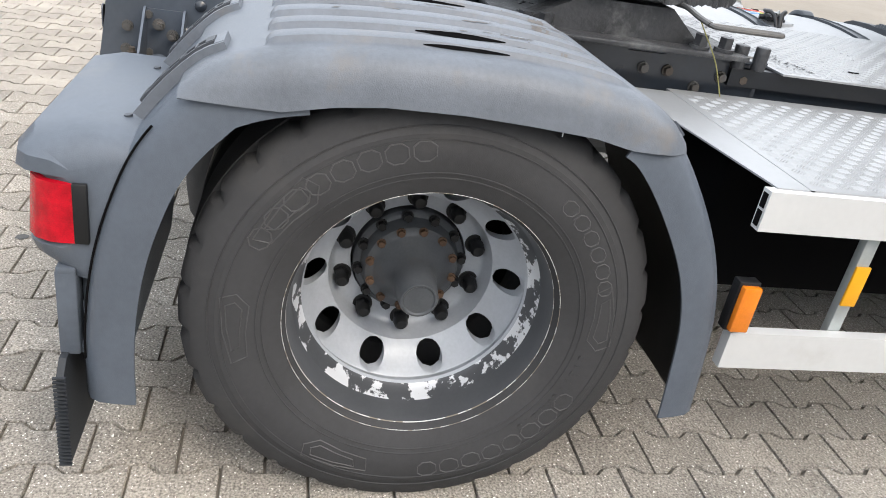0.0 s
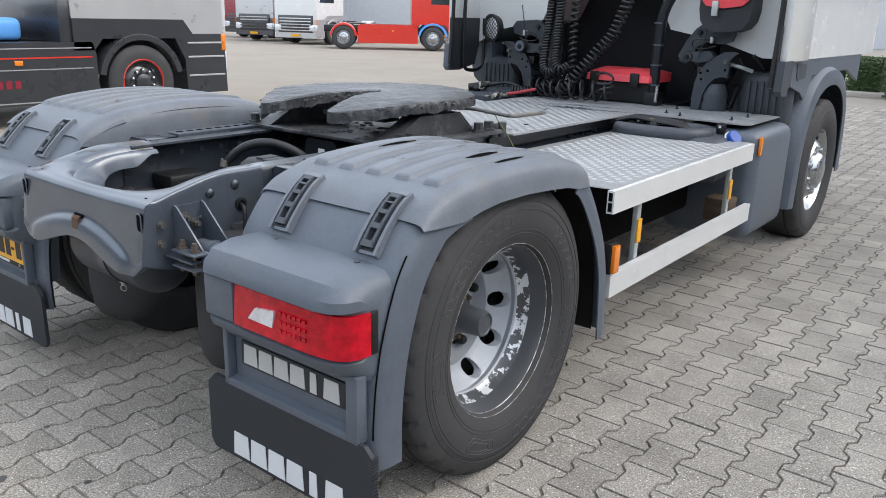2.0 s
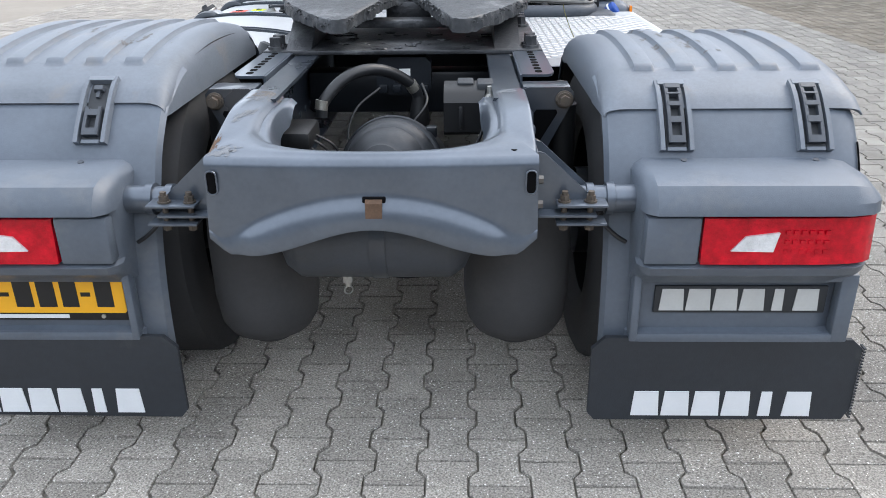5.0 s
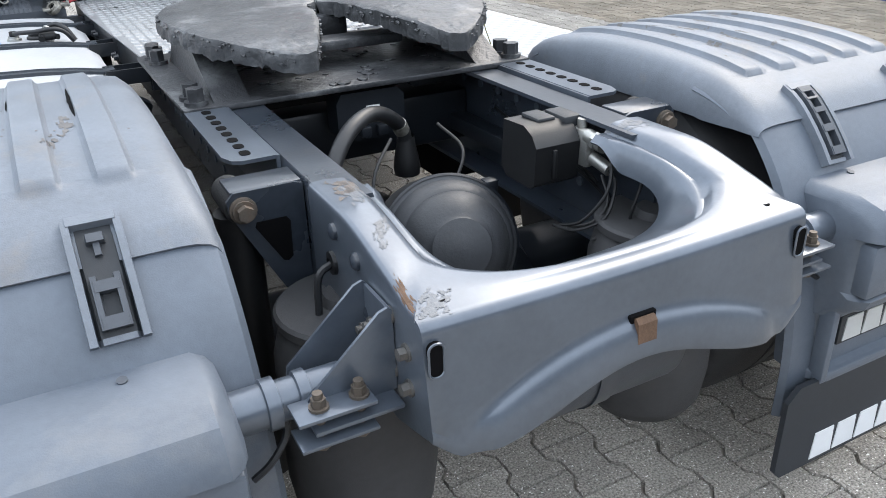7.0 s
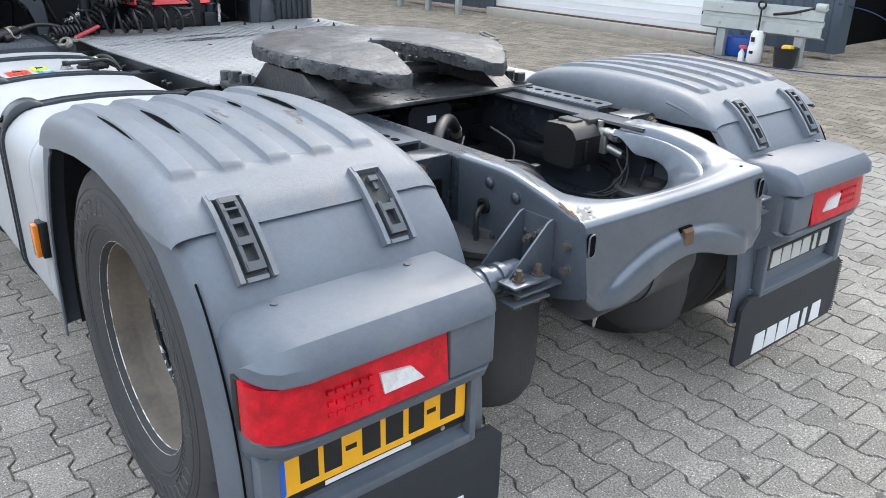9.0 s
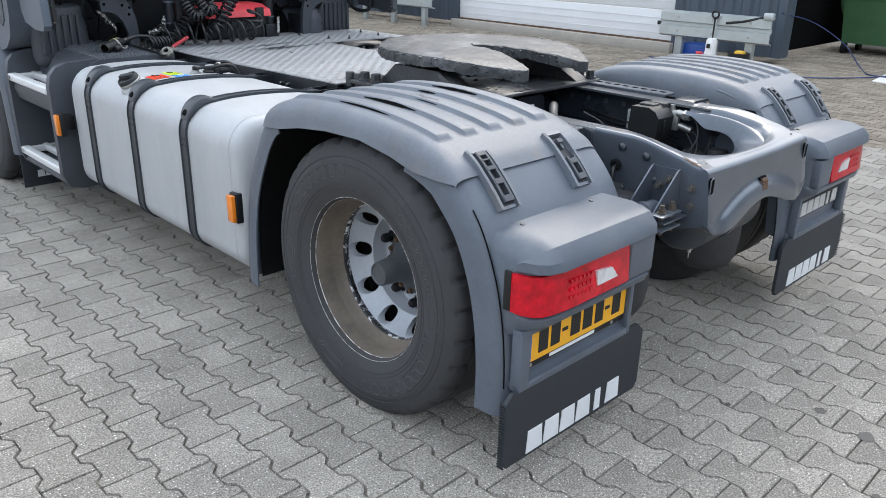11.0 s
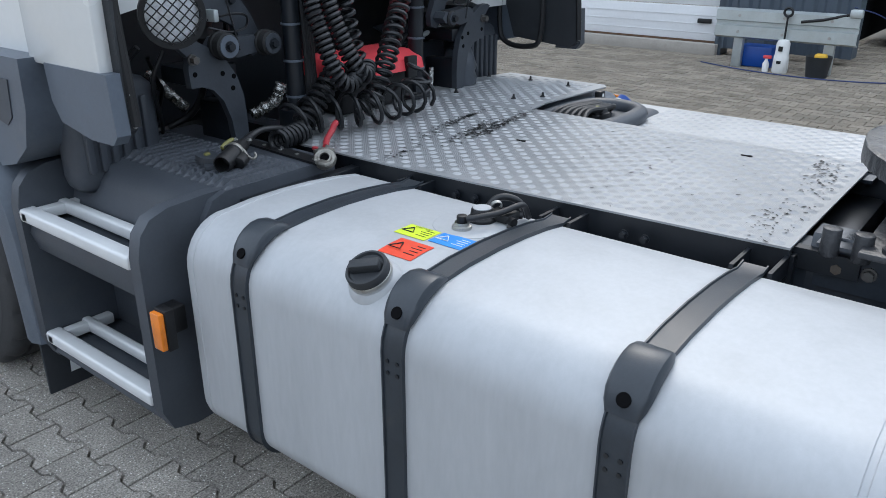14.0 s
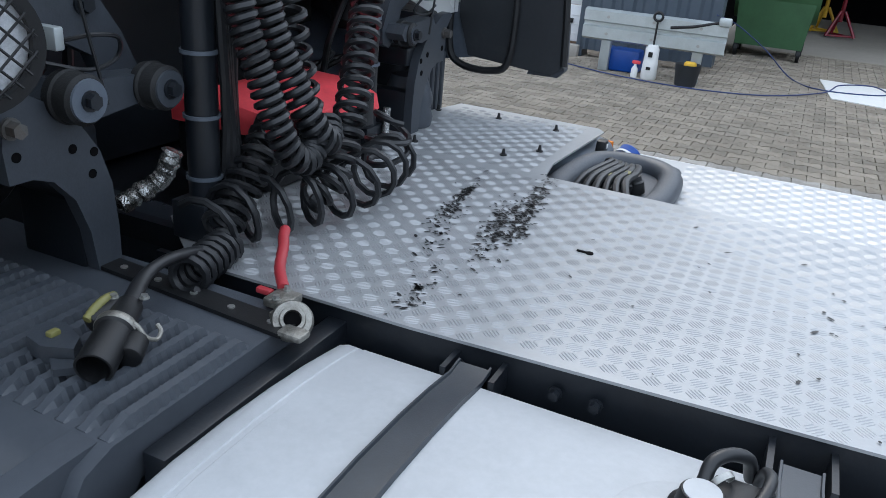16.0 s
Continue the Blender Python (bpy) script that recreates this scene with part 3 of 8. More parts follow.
    for ang in (85, 205, 268, 310):
        outline([(-0.08, -0.02), (0.05, -0.028), (0.075, 0.0), (0.06, 0.03), (-0.09, 0.014)], 0.395, radians(ang) * s)
        outline([(-0.05, -0.01), (0.04, -0.016), (0.055, 0.0), (0.045, 0.018), (-0.06, 0.008)], 0.395, radians(ang) * s)
    word(SIZE_MARK, s, y, 0.365, radians(100) * s, tyre)
    for r0 in (0.34, 0.352, 0.421, 0.447):
        part("sidewall_ring", lathe(B(), [(wall_x(r0) - 0.003, r0 - 0.003), (wall_x(r0) + 0.0016, r0 - 0.001), (wall_x(r0) + 0.0016, r0 + 0.001), (wall_x(r0) - 0.003, r0 + 0.003)], o, (s, 0, 0), 120), M["tyre"], tyre)
    return w


for s in (1, -1):
    rear_wheel(s)


def front_wheel(s):
    y = 4.03
    out = 0.0 if s > 0 else 0.11
    w = part("front_wheel", lathe(B(), [(1.0, 0.12), (0.6, 0.12)], (0, y, 0.503), (s, 0, 0), 24), M["frame_dark"], truck, "front wheel with a polished metal rim")
    wheel_tyre("front_tyre", s, 1.24 + out, 0.315, y, w, n=120)
    part("rim", lathe(B(), [(1.195, 0.298), (1.205, 0.308), (1.21, 0.3), (1.19, 0.285), (1.15, 0.278), (1.13, 0.262), (1.15, 0.235), (1.19, 0.2), (1.205, 0.185), (1.205, 0.13), (1.24, 0.115), (1.255, 0.09), (1.258, 0.0)],
                      (s * out, y, 0.503), (s, 0, 0), 72), M["chrome"], w, "polished chrome rim")
    for k in range(10):
        a = 2 * math.pi * k / 10
        p = Vector((s * (1.205 + out), y + 0.163 * math.sin(a), 0.503 + 0.163 * math.cos(a)))
        bm = B(); lathe(bm, [(0, 0.019), (0.014, 0.016), (0.02, 0.0)], p, (s, 0, 0), 12)
        part("wheel_nut", bm, M["chrome"], w)
    for k in range(10):
        a = 2 * math.pi * (k + 0.5) / 10
        p = Vector((s * (1.168 + out), y + 0.224 * math.sin(a), 0.503 + 0.224 * math.cos(a)))
        bm = B(); lathe(bm, [(0.004, 0.024), (0.0, 0.02), (0.0, 0.0)], p, (s, 0, -0.0), 14)
        part("rim_opening", bm, M["hole_shade"], w)


for s in (1, -1):
    front_wheel(s)

# ---------------------------------------------------------------- mudguards
ARCH = {1: [(-0.69, 0.30), (-0.69, 0.45), (-0.674, 0.60), (-0.64, 0.735), (-0.585, 0.865), (-0.5, 0.972), (-0.43, 1.02), (-0.3, 1.055), (-0.1, 1.07), (0.1, 1.068), (0.25, 1.053), (0.37, 1.024),
            (0.455, 0.96), (0.55, 0.835), (0.62, 0.71), (0.662, 0.58), (0.68, 0.44), (0.69, 0.30)],
        -1: [(-0.69, 0.30), (-0.69, 0.45), (-0.674, 0.60), (-0.637, 0.745), (-0.57, 0.885), (-0.475, 0.99), (-0.41, 1.036), (-0.28, 1.078), (-0.06, 1.104), (0.15, 1.106), (0.34, 1.091), (0.47, 1.06),
             (0.557, 0.985), (0.63, 0.865), (0.685, 0.745), (0.722, 0.615), (0.743, 0.46), (0.75, 0.29)]}
# lower edge of the cover along its length
LIP = {1: [(-0.52, 0.962), (-0.4, 0.955), (-0.33, 0.953), (-0.24, 0.971), (-0.15, 0.98), (0.0, 0.98), (0.12, 0.973), (0.25, 0.962), (0.33, 0.945), (0.5, 0.943)],
       -1: [(-0.52, 0.985), (-0.4, 0.98), (-0.3, 0.984), (-0.2, 1.01), (-0.05, 1.033), (0.125, 1.029), (0.28, 1.012), (0.41, 0.986), (0.6, 0.968)]}


def lip_z(s, y):
    for (a, b), (c, d) in zip(LIP[s], LIP[s][1:]):
        if a <= y <= c:
            return b + (d - b) * (y - a) / (c - a)
    return LIP[s][-1][1]


def arch_frames(s, i0, i1, n=5):
    pts = smooth_path([(0, a, b) for a, b in ARCH[s]], n)[i0 * n:i1 * n + 1]
    out = []
    for i, p in enumerate(pts):
        t = (pts[min(i + 1, len(pts) - 1)] - pts[max(i - 1, 0)]).normalized()
        out.append((p, Vector((0, -t.z, t.y))))
    return out


RIBS = (0.717, 0.83, 0.945, 1.06, 1.172)
SKIRT_SECTION = [(0.588, 0.02), (0.6, 0.006), (0.622, 0.002), (0.66, 0.0), (0.9, 0.0), (1.15, 0.0), (1.19, 0.001), (1.222, 0.005), (1.245, 0.015), (1.258, 0.034), (1.264, 0.066), (1.267, 0.106)]


def skirt_shell(s, i0, i1, sink=()):
    """A curved skirt panel; sink gives the index spans where it dips below the cover."""
    rows = []
    n = 6
    for j, (p, nrm) in enumerate(arch_frames(s, i0, i1, n)):
        idx = i0 + j / n
        low = 0.0
        for a, b in sink:
            low = max(low, 0.02 * max(0.0, min(1.0, (idx - a) / (b - a))))
        rows.append([(s * x, p.y - nrm.y * (d * (1 - low * 10) + low), p.z - nrm.z * (d * (1 - low * 10) + low)) for x, d in SKIRT_SECTION])
    bm = B()
    sheet(bm, rows, -0.006 * s)
    return bm


def cover_shell(s):
    """The ribbed lid: a crowned sheet with turned-down sides and a level lower edge."""
    sec = [(0.586, 1.0, 0), (0.587, 0.7, 0), (0.592, 0.42, 0), (0.603, 0.2, 0), (0.624, 0.05, 0), (0.655, 0.0, 0)]
    for xr in RIBS:
        sec += [(xr - 0.034, 0, 0), (xr - 0.03, 0, 0.25), (xr - 0.025, 0, 0.9), (xr - 0.019, 0, 1), (xr + 0.019, 0, 1), (xr + 0.025, 0, 0.9), (xr + 0.03, 0, 0.25), (xr + 0.034, 0, 0)]
    sec += [(1.214, 0.012, 0), (1.234, 0.06, 0), (1.25, 0.16, 0), (1.262, 0.34, 0), (1.269, 0.64, 0), (1.274, 1.0, 0)]
    fr = arch_frames(s, 5, 12, 16)
    y0, y1 = fr[0][0].y, fr[-1][0].y
    r0, r1 = (-0.365, 0.335) if s > 0 else (-0.335, 0.43)
    rows = []
    for p, nrm in fr:
        win = max(0.0, min(1.0, (p.y - r0) / 0.012, (r1 - p.y) / 0.05))
        lip = lip_z(s, p.y)
        nose = max(0.0, 1 - (y1 - p.y) / 0.07) ** 2 * 0.035
        tail = max(0.0, 1 - (p.y - y0) / 0.05) ** 2 * 0.006
        row = []
        for x, f, r in sec:
            inner = x < 0.9
            e = max(0.018, p.z + 0.006 - (min(lip, 0.957) if inner else lip))
            pull = (nose + tail) * (1 if inner else -1) if f > 0 else 0.0
            row.append((s * (x + pull), p.y + nrm.y * (0.007 + 0.0135 * r * win), p.z + nrm.z * (0.007 + 0.0135 * r * win) - e * f))
        rows.append(row)
    bm = B()
    sheet(bm, rows, -0.005 * s)
    return bm


def rib_height(x):
    """How far the ribs stand up over the sheet of the cover at x, from 0 to 1."""
    d = min(abs(x - xr) for xr in RIBS)
    if d < 0.025:
        return 1 - max(0.0, d - 0.019) / 0.06
    return max(0.0, 0.9 - (d - 0.025) * 130) if d < 0.03 else max(0.0, 0.25 - (d - 0.03) * 62)


def grime(s, x0, x1, y0, y1, seed, thr, parent):
    """A ragged patch of old dirt that follows the ribbed cover."""
    rows = [(p, nrm) for p, nrm in arch_frames(s, 5, 12, 40) if y0 <= p.y <= y1]
    nx = int((x1 - x0) / 0.0035)
    bm = B()
    grid = [[bm.verts.new(p + Vector((s * (x0 + (x1 - x0) * k / nx), 0, 0)) + nrm * (0.0079 + 0.0135 * rib_height(x0 + (x1 - x0) * k / nx))) for k in range(nx + 1)] for p, nrm in rows]
    for i in range(len(rows) - 1):
        for k in range(nx):
            e = min(i / len(rows), 1 - i / len(rows), k / nx, 1 - k / nx) * 2
            q = Vector((i * 0.05, k * 0.11, seed))
            if noise.noise(q) + 0.6 * noise.noise(q * 4) + 0.4 * noise.noise(q * 11) + e * 0.7 > thr:
                bm.faces.new((grid[i][k], grid[i][k + 1], grid[i + 1][k + 1], grid[i + 1][k]))
    bmesh.ops.delete(bm, geom=[v for v in bm.verts if not v.link_faces], context="VERTS")
    part("grime", bm, M["grime"], parent, "brown scuffed dirt", kind="stuff")


def letter_row(name, s_x, y, z, width, height, mat, parent, slant=0.0):
    """A brand word drawn as six plain blocks."""
    n = 6
    pitch = width / n
    for k in range(n):
        bm = B()
        x0 = s_x + k * pitch
        w = pitch * (0.4 if k == 4 else 0.92)
        o = pitch * (0.25 if k == 4 else 0.04)
        e = w * 0.07
        prism(bm, [(x0 + o, z), (x0 + o + w, z), (x0 + o + w - e, z + height), (x0 + o + e, z + height)], "xz", y, y - 0.0025)
        part(name, bm, mat, parent)


def latch(s, x, parent, broken=False):
    """A rubber strap latch in a raised frame across the joint of the cover."""
    fr = arch_frames(s, 3, 7, 16)

    def bar(bm, off, w, u0, u1, h, slant=0.0, n=6, foot=0.0):
        rings = []
        for k in range(n + 1):
            p, nrm = fr[int((0.3 + (u0 + (u1 - u0) * k / n - 0.2) * 0.7) * (len(fr) - 1))]
            c = p + Vector((s * (x + off + slant * (k / n - 0.5)), 0, 0))
            a, b = Vector((w / 2, 0, 0)), Vector((w / 2 * 0.8, 0, 0))
            rings.append([c - a + nrm * foot, c - b + nrm * h, c + b + nrm * h, c + a + nrm * foot])
        loft(bm, rings)
    bm = B(); bar(bm, 0, 0.064, 0.2, 0.8, 0.008)
    ob = part("latch", bm, M["plastic_dark"], parent, "moulded latch channel")
    for off in (-0.037, 0.037):
        bm = B(); bar(bm, off, 0.014, 0.19, 0.86, 0.021); part("latch_rail", bm, M["plastic_worn"], ob)
    bm = B(); bar(bm, 0, 0.088, 0.79, 0.86, 0.022); part("latch_rail", bm, M["plastic_worn"], ob)
    bm = B(); bar(bm, 0, 0.06, 0.175, 0.205, 0.014); part("latch_rail", bm, M["plastic_worn"], ob)
    st = B()
    top = 0.42 if broken else 0.78
    for o in (-0.017, 0.017):
        bar(st, o, 0.011, 0.24, top, 0.024)
    for u0, u1 in ((0.235, 0.275), (0.37, 0.41), (0.5, 0.55), (0.63, 0.66), (0.72, 0.785)):
        if u1 < top + 0.01:
            bar(st, 0, 0.045, u0, u1, 0.025, n=3)
    part("latch_strap", st, M["plastic_mid"], ob, "dark rubber latch strap with open links")
    if broken:
        st = B(); bar(st, 0, 0.03, 0.62, 0.7, 0.022, n=3); bar(st, 0, 0.012, 0.55, 0.62, 0.016, n=3)
        part("latch_hook", st, M["plastic_mid"], ob, "empty latch hook without its strap")


def mudguard(s):
    g = part("mudguard", skirt_shell(s, 0, 7, ((5.0, 5.4),)), M["plastic"], truck, "grey plastic rear mudguard with ribbed cover")
    part("front_skirt", skirt_shell(s, 11, 17, ((12.0, 11.6),)), M["plastic"], g)
    part("cover", cover_shell(s), M["plastic_worn"], g, "scuffed ribbed grey plastic cover")
    for x in (0.772, 1.128):
        latch(s, x, g, s < 0 and x < 1)
    # splits along the outer foot of the ribs
    fr = arch_frames(s, 5, 12, 20)
    splits = ((1.06, -0.1, 0.1, 1.0), (1.172, -0.095, 0.08, 0.8), (0.717, -0.13, 0.08, 0.7)) if s > 0 else ((1.06, -0.12, 0.16, 1.2), (1.172, -0.12, 0.15, 0.7), (0.717, -0.07, 0.18, 1.1), (0.83, 0.03, 0.13, 0.7), (0.945, -0.1, 0.02, 0.35))
    for xr, ya, yb, w in splits:
        rows = []
        for p, nrm in fr:
            t = (p.y - ya) / (yb - ya)
            if not 0 <= t <= 1:
                continue
            h = w * math.sin(math.pi * t) ** 0.8 * (1 + 0.3 * noise.noise(Vector((p.y * 40, xr * 9, 2.0))))
            row = []
            for f in (-0.45, 0.0, 0.25, 1.0):
                dx = 0.029 + 0.0045 * f * h
                q = p + nrm * (0.0084 + 0.0135 * rib_height(xr + dx))
                row.append((s * (xr + dx), q.y, q.z))
            rows.append(row)
        bm = B(); sheet(bm, rows, 0.0)
        part("tear", bm, M["hole_shade"], g, "dark split in the cover")
    for gx0, gx1, gy0, gy1, sd, thr in ((0.7, 1.0, -0.3, 0.25, 3.3, 0.95), (0.95, 1.2, -0.05, 0.3, 8.1, 0.95), (0.68, 0.95, 0.05, 0.33, 5.2, 0.85)) if s > 0 else ((0.65, 0.86, -0.3, 0.1, 1.7, 1.0), (0.8, 1.15, -0.2, 0.2, 9.3, 1.05)):
        grime(s, gx0, gx1, gy0, gy1, sd, thr, g)
    # scratches on the cover
    fr2 = arch_frames(s, 5, 12, 20)
    if s > 0:
        for u0, x0, x1 in ((0.66, 1.2, 1.262), (0.74, 1.19, 1.255), (0.3, 1.17, 1.2)):
            p, nrm = fr2[int(u0 * (len(fr2) - 1))]
            line = []
            for k in range(9):
                x = x0 + (x1 - x0) * k / 8
                d = 0.0 if x < 1.175 else 0.106 * ((x - 1.175) / 0.085) ** 2.4
                line.append((x, p.y - nrm.y * (d - 0.0078) + 0.004 * k / 8, p.z - nrm.z * (d - 0.0078)))
            bm = B(); tube(bm, line, 0.0013, 5); part("scratch", bm, M["letter"], g, "pale scratch")
    # lamp housing
    prof = [(-0.56, 0.866), (-0.7, 0.868), (-0.765, 0.852), (-0.795, 0.815), (-0.80, 0.787), (-0.775, 0.784), (-0.765, 0.776), (-0.765, 0.652), (-0.785, 0.642), (-0.775, 0.618), (-0.735, 0.59),
            (-0.725, 0.575), (-0.7, 0.57), (-0.7, 0.43), (-0.728, 0.42), (-0.728, 0.4), (-0.69, 0.392), (-0.6, 0.4)]
    bm = B()
    x_in, x_out = 0.655, 1.235
    rings = []
    for x, shrink in ((x_in, 0.035), (x_in + 0.01, 0.015), (x_in + 0.03, 0.0), (1.15, 0.0), (1.2, 0.012), (1.225, 0.035), (1.24, 0.075)):
        ring = []
        for a, b in prof:
            yy = max(a, a + shrink * (1.0 if a < -0.6 else 0.0))
            zz = b - (shrink * 0.7 if b > 0.83 else 0.0)
            ring.append((s * x, yy, zz))
        rings.append(ring)
    loft(bm, rings)
    part("lamp_housing", bm, M["plastic"], g, "grey plastic rear lamp housing", angle=30)
    # raised frame round the badge recess
    bm = B()
    for lo, hi in (((0.66, -0.728, 0.575), (1.235, -0.69, 0.598)), ((0.66, -0.7285, 0.398), (1.235, -0.69, 0.424)), ((0.66, -0.73, 0.4), (0.682, -0.69, 0.59)), ((1.19, -0.73, 0.4), (1.235, -0.69, 0.59))):
        box(bm, (s * lo[0], lo[1], lo[2]), (s * hi[0], hi[1], hi[2]), 0.006)
    part("badge_frame", bm, M["plastic"], g)
    bm = B(); box(bm, (s * 0.664, -0.786, 0.652), (s * 0.797, -0.74, 0.778), 0.008)
    part("blank_panel", bm, M["plastic"], g)
    for xx in (0.785, 1.12):
        bm = B(); rod(bm, (s * xx, -0.61, 0.866), (s * xx, -0.611, 0.8705), 0.008, 14); part("screw", bm, M["plastic_mid"], g)
    # tail lamp
    bm = B()
    outl = [(-0.75, 0.657), (-0.788, 0.656), (-0.778, 0.774), (-0.75, 0.775)]
    rings = []
    for x, back in ((0.803, 0.0), (0.81, -0.002), (1.08, -0.002), (1.13, 0.0), (1.17, 0.005), (1.203, 0.014), (1.228, 0.031), (1.243, 0.06), (1.246, 0.08)):
        rings.append([(s * x, (a + back) if a < -0.76 else (a + back + 0.004), b) for a, b in outl])
    loft(bm, rings)
    lamp = part("tail_lamp", bm, M["red_lens"], g, "red tail lamp with a clear reversing window")
    bm = B(); prism(bm, [(s * x, z) for x, z in ((0.872, 0.692), (0.905, 0.73), (0.985, 0.74), (0.975, 0.69))], "xz", -0.775, -0.791, 0.002)
    part("reversing_window", bm, M["clear_lens"], lamp, "clear lamp window")
    bm = B()
    for r in range(3):
        for c in range(6):
            box(bm, (s * (1.0 + c * 0.019), -0.7895, 0.685 + r * 0.025), (s * (1.012 + c * 0.019), -0.77, 0.695 + r * 0.025))
    part("lamp_grid", bm, M["red_lens"], lamp, kind="stuff")
    bm = B(); box(bm, (s * 1.234, -0.686, 0.656), (s * 1.2485, -0.66, 0.776), 0.003)
    part("lamp_back", bm, M["black"], lamp)
    # mudflap
    bm = B()
    prism(bm, [(s * x, z) for x, z in ((0.565, 0.375), (0.6, 0.41), (1.255, 0.405), (1.283, 0.38), (1.288, 0.19), (1.27, 0.152), (0.585, 0.147), (0.565, 0.17))], "xz", -0.726, -0.712, 0.003)
    for k in range(24):
        box(bm, (s * 1.286, -0.731, 0.16 + k * 0.0095), (s * 1.292, -0.707, 0.164 + k * 0.0095))
    flap = part("mudflap", bm, M["rubber_flap"], g, "black rubber mudflap with white lettering")
    letter_row("letter_block", 0.682 if s > 0 else -1.184, -0.7265, 0.163, 0.5, 0.079, M["letter"], flap)
    if s > 0:
        bm = B(); box(bm, (0.722, -0.7085, 0.478), (1.17, -0.699, 0.556), 0.002)
        b = part("badge", bm, M["plastic_dark"], g, "dark badge with pale lettering")
        letter_row("letter_block", 0.733, -0.7088, 0.486, 0.42, 0.063, M["letter_grey"], b)
    else:
        bm = B(); box(bm, (-1.232, -0.712, 0.452), (-0.675, -0.7, 0.592), 0.004)
        h = part("plate_holder", bm, M["black"], g, "black number plate holder")
        bm = B(); prism(bm, rounded_rect(-1.222, -0.688, 0.477, 0.588, 0.008), "xz", -0.7125, -0.7155)
        p = part("number_plate", bm, M["plate_yellow"], g, "yellow number plate with dark bars")
        bm = B(); prism(bm, rounded_rect(-1.2195, -1.174, 0.48, 0.585, 0.006), "xz", -0.7156, -0.7166)
        part("blue_band", bm, M["plate_blue"], p)
        bm = B(); box(bm, (-1.206, -0.7172, 0.492), (-1.187, -0.7168, 0.504)); part("text_bar", bm, M["letter"], p)
        for x, w, hh in ((-1.12, 0.044, 0.075), (-1.062, 0.044, 0.075), (-1.008, 0.028, 0.012), (-0.965, 0.048, 0.075), (-0.902, 0.048, 0.075), (-0.838, 0.044, 0.075), (-0.785, 0.026, 0.012), (-0.745, 0.046, 0.075)):
            bm = B(); zc = 0.533; box(bm, (x - 0.02, -0.7168, zc - hh / 2), (x - 0.02 + w, -0.7157, zc + hh / 2))
            part("text_bar", bm, M["black"], p)
        bm = B(); box(bm, (-1.08, -0.7135, 0.46), (-0.85, -0.7122, 0.471)); part("text_bar", bm, M["letter"], h)
        for x in (-1.17, -0.755):
            bm = B(); rod(bm, (x, -0.712, 0.466), (x, -0.7155, 0.466), 0.006, 12); part("plate_screw", bm, M["steel"], h)
    # joints between the mouldings
    fr = arch_frames(s, 0, 6, 6)
    bm = B(); tube(bm, [(s * 1.246, p.y - n2.y * 0.0115, p.z - n2.z * 0.0115) for p, n2 in fr[4:-10]], 0.0024, 6); part("seam", bm, M["hole_shade"], g)
    # black sheet just inside the arch, darker than the guard
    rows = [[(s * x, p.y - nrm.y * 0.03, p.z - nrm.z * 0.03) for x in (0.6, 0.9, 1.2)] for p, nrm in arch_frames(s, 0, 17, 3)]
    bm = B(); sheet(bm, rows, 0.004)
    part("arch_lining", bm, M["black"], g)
    return g


for s in (1, -1):
    mudguard(s)

# ---------------------------------------------------------------- chassis frame
for s in (1, -1):
    bm = B()
    prism(bm, [(s * a, b) for a, b in ((0.39, 0.69), (0.39, 0.978), (0.382, 0.989), (0.302, 0.989), (0.3, 0.98), (0.381, 0.978), (0.381, 0.70), (0.305, 0.70), (0.305, 0.69))], "xz", -0.42, 1.12, 0.0)
    prism(bm, [(s * a, b) for a, b in ((0.39, 0.69), (0.39, 0.95), (0.305, 0.95), (0.305, 0.94), (0.381, 0.94), (0.381, 0.70), (0.305, 0.70), (0.305, 0.69))], "xz", 1.12, 5.0, 0.0)
    r = part("frame_rail", bm, M["rail"], truck, "dark blue-grey steel chassis rail with bolt holes")
    bm = B(); rod(bm, (-0.003, 0, 0), (0.003, 0, 0), 0.012, 10)
    spots = [(s * xx, -0.15 + k * 0.1, zz) for xx in (0.3795, 0.3915) for k in range(26) for zz in (0.93, 0.78)]
    repeat("rivet", bm, M["frame"], r, spots)

# rear cross member: side arms, top flange with a round cut-out, arched face
def ease(t):
    t = max(0.0, min(1.0, t))
    return t * t * (3 - 2 * t)


def rim_z(y):
    return 0.992 - 0.05 * ease((-0.46 - y) / 0.3)


def cut(u):
    """The edge of the opening, u from -1 at the one arm to 1 at the other."""
    a = abs(u)
    if a > 0.6:
        t = (a - 0.6) / 0.4
        return math.copysign(0.288 - 0.012 * t, u), -0.5 + t * 0.17
    ang = a / 0.6 * math.pi / 2
    return math.copysign(0.288 * math.sin(ang) ** 0.7, u) if a else 0.0, -0.5 - 0.235 * max(0.0, math.cos(ang)) ** 0.7


def outside(u):
    a = abs(u)
    if a > 0.5:
        t = (a - 0.5) / 0.5
        return math.copysign(0.396, u), -0.799 + t * (0.469 if u < 0 else 0.46)
    return 0.396 * u / 0.5, -0.799


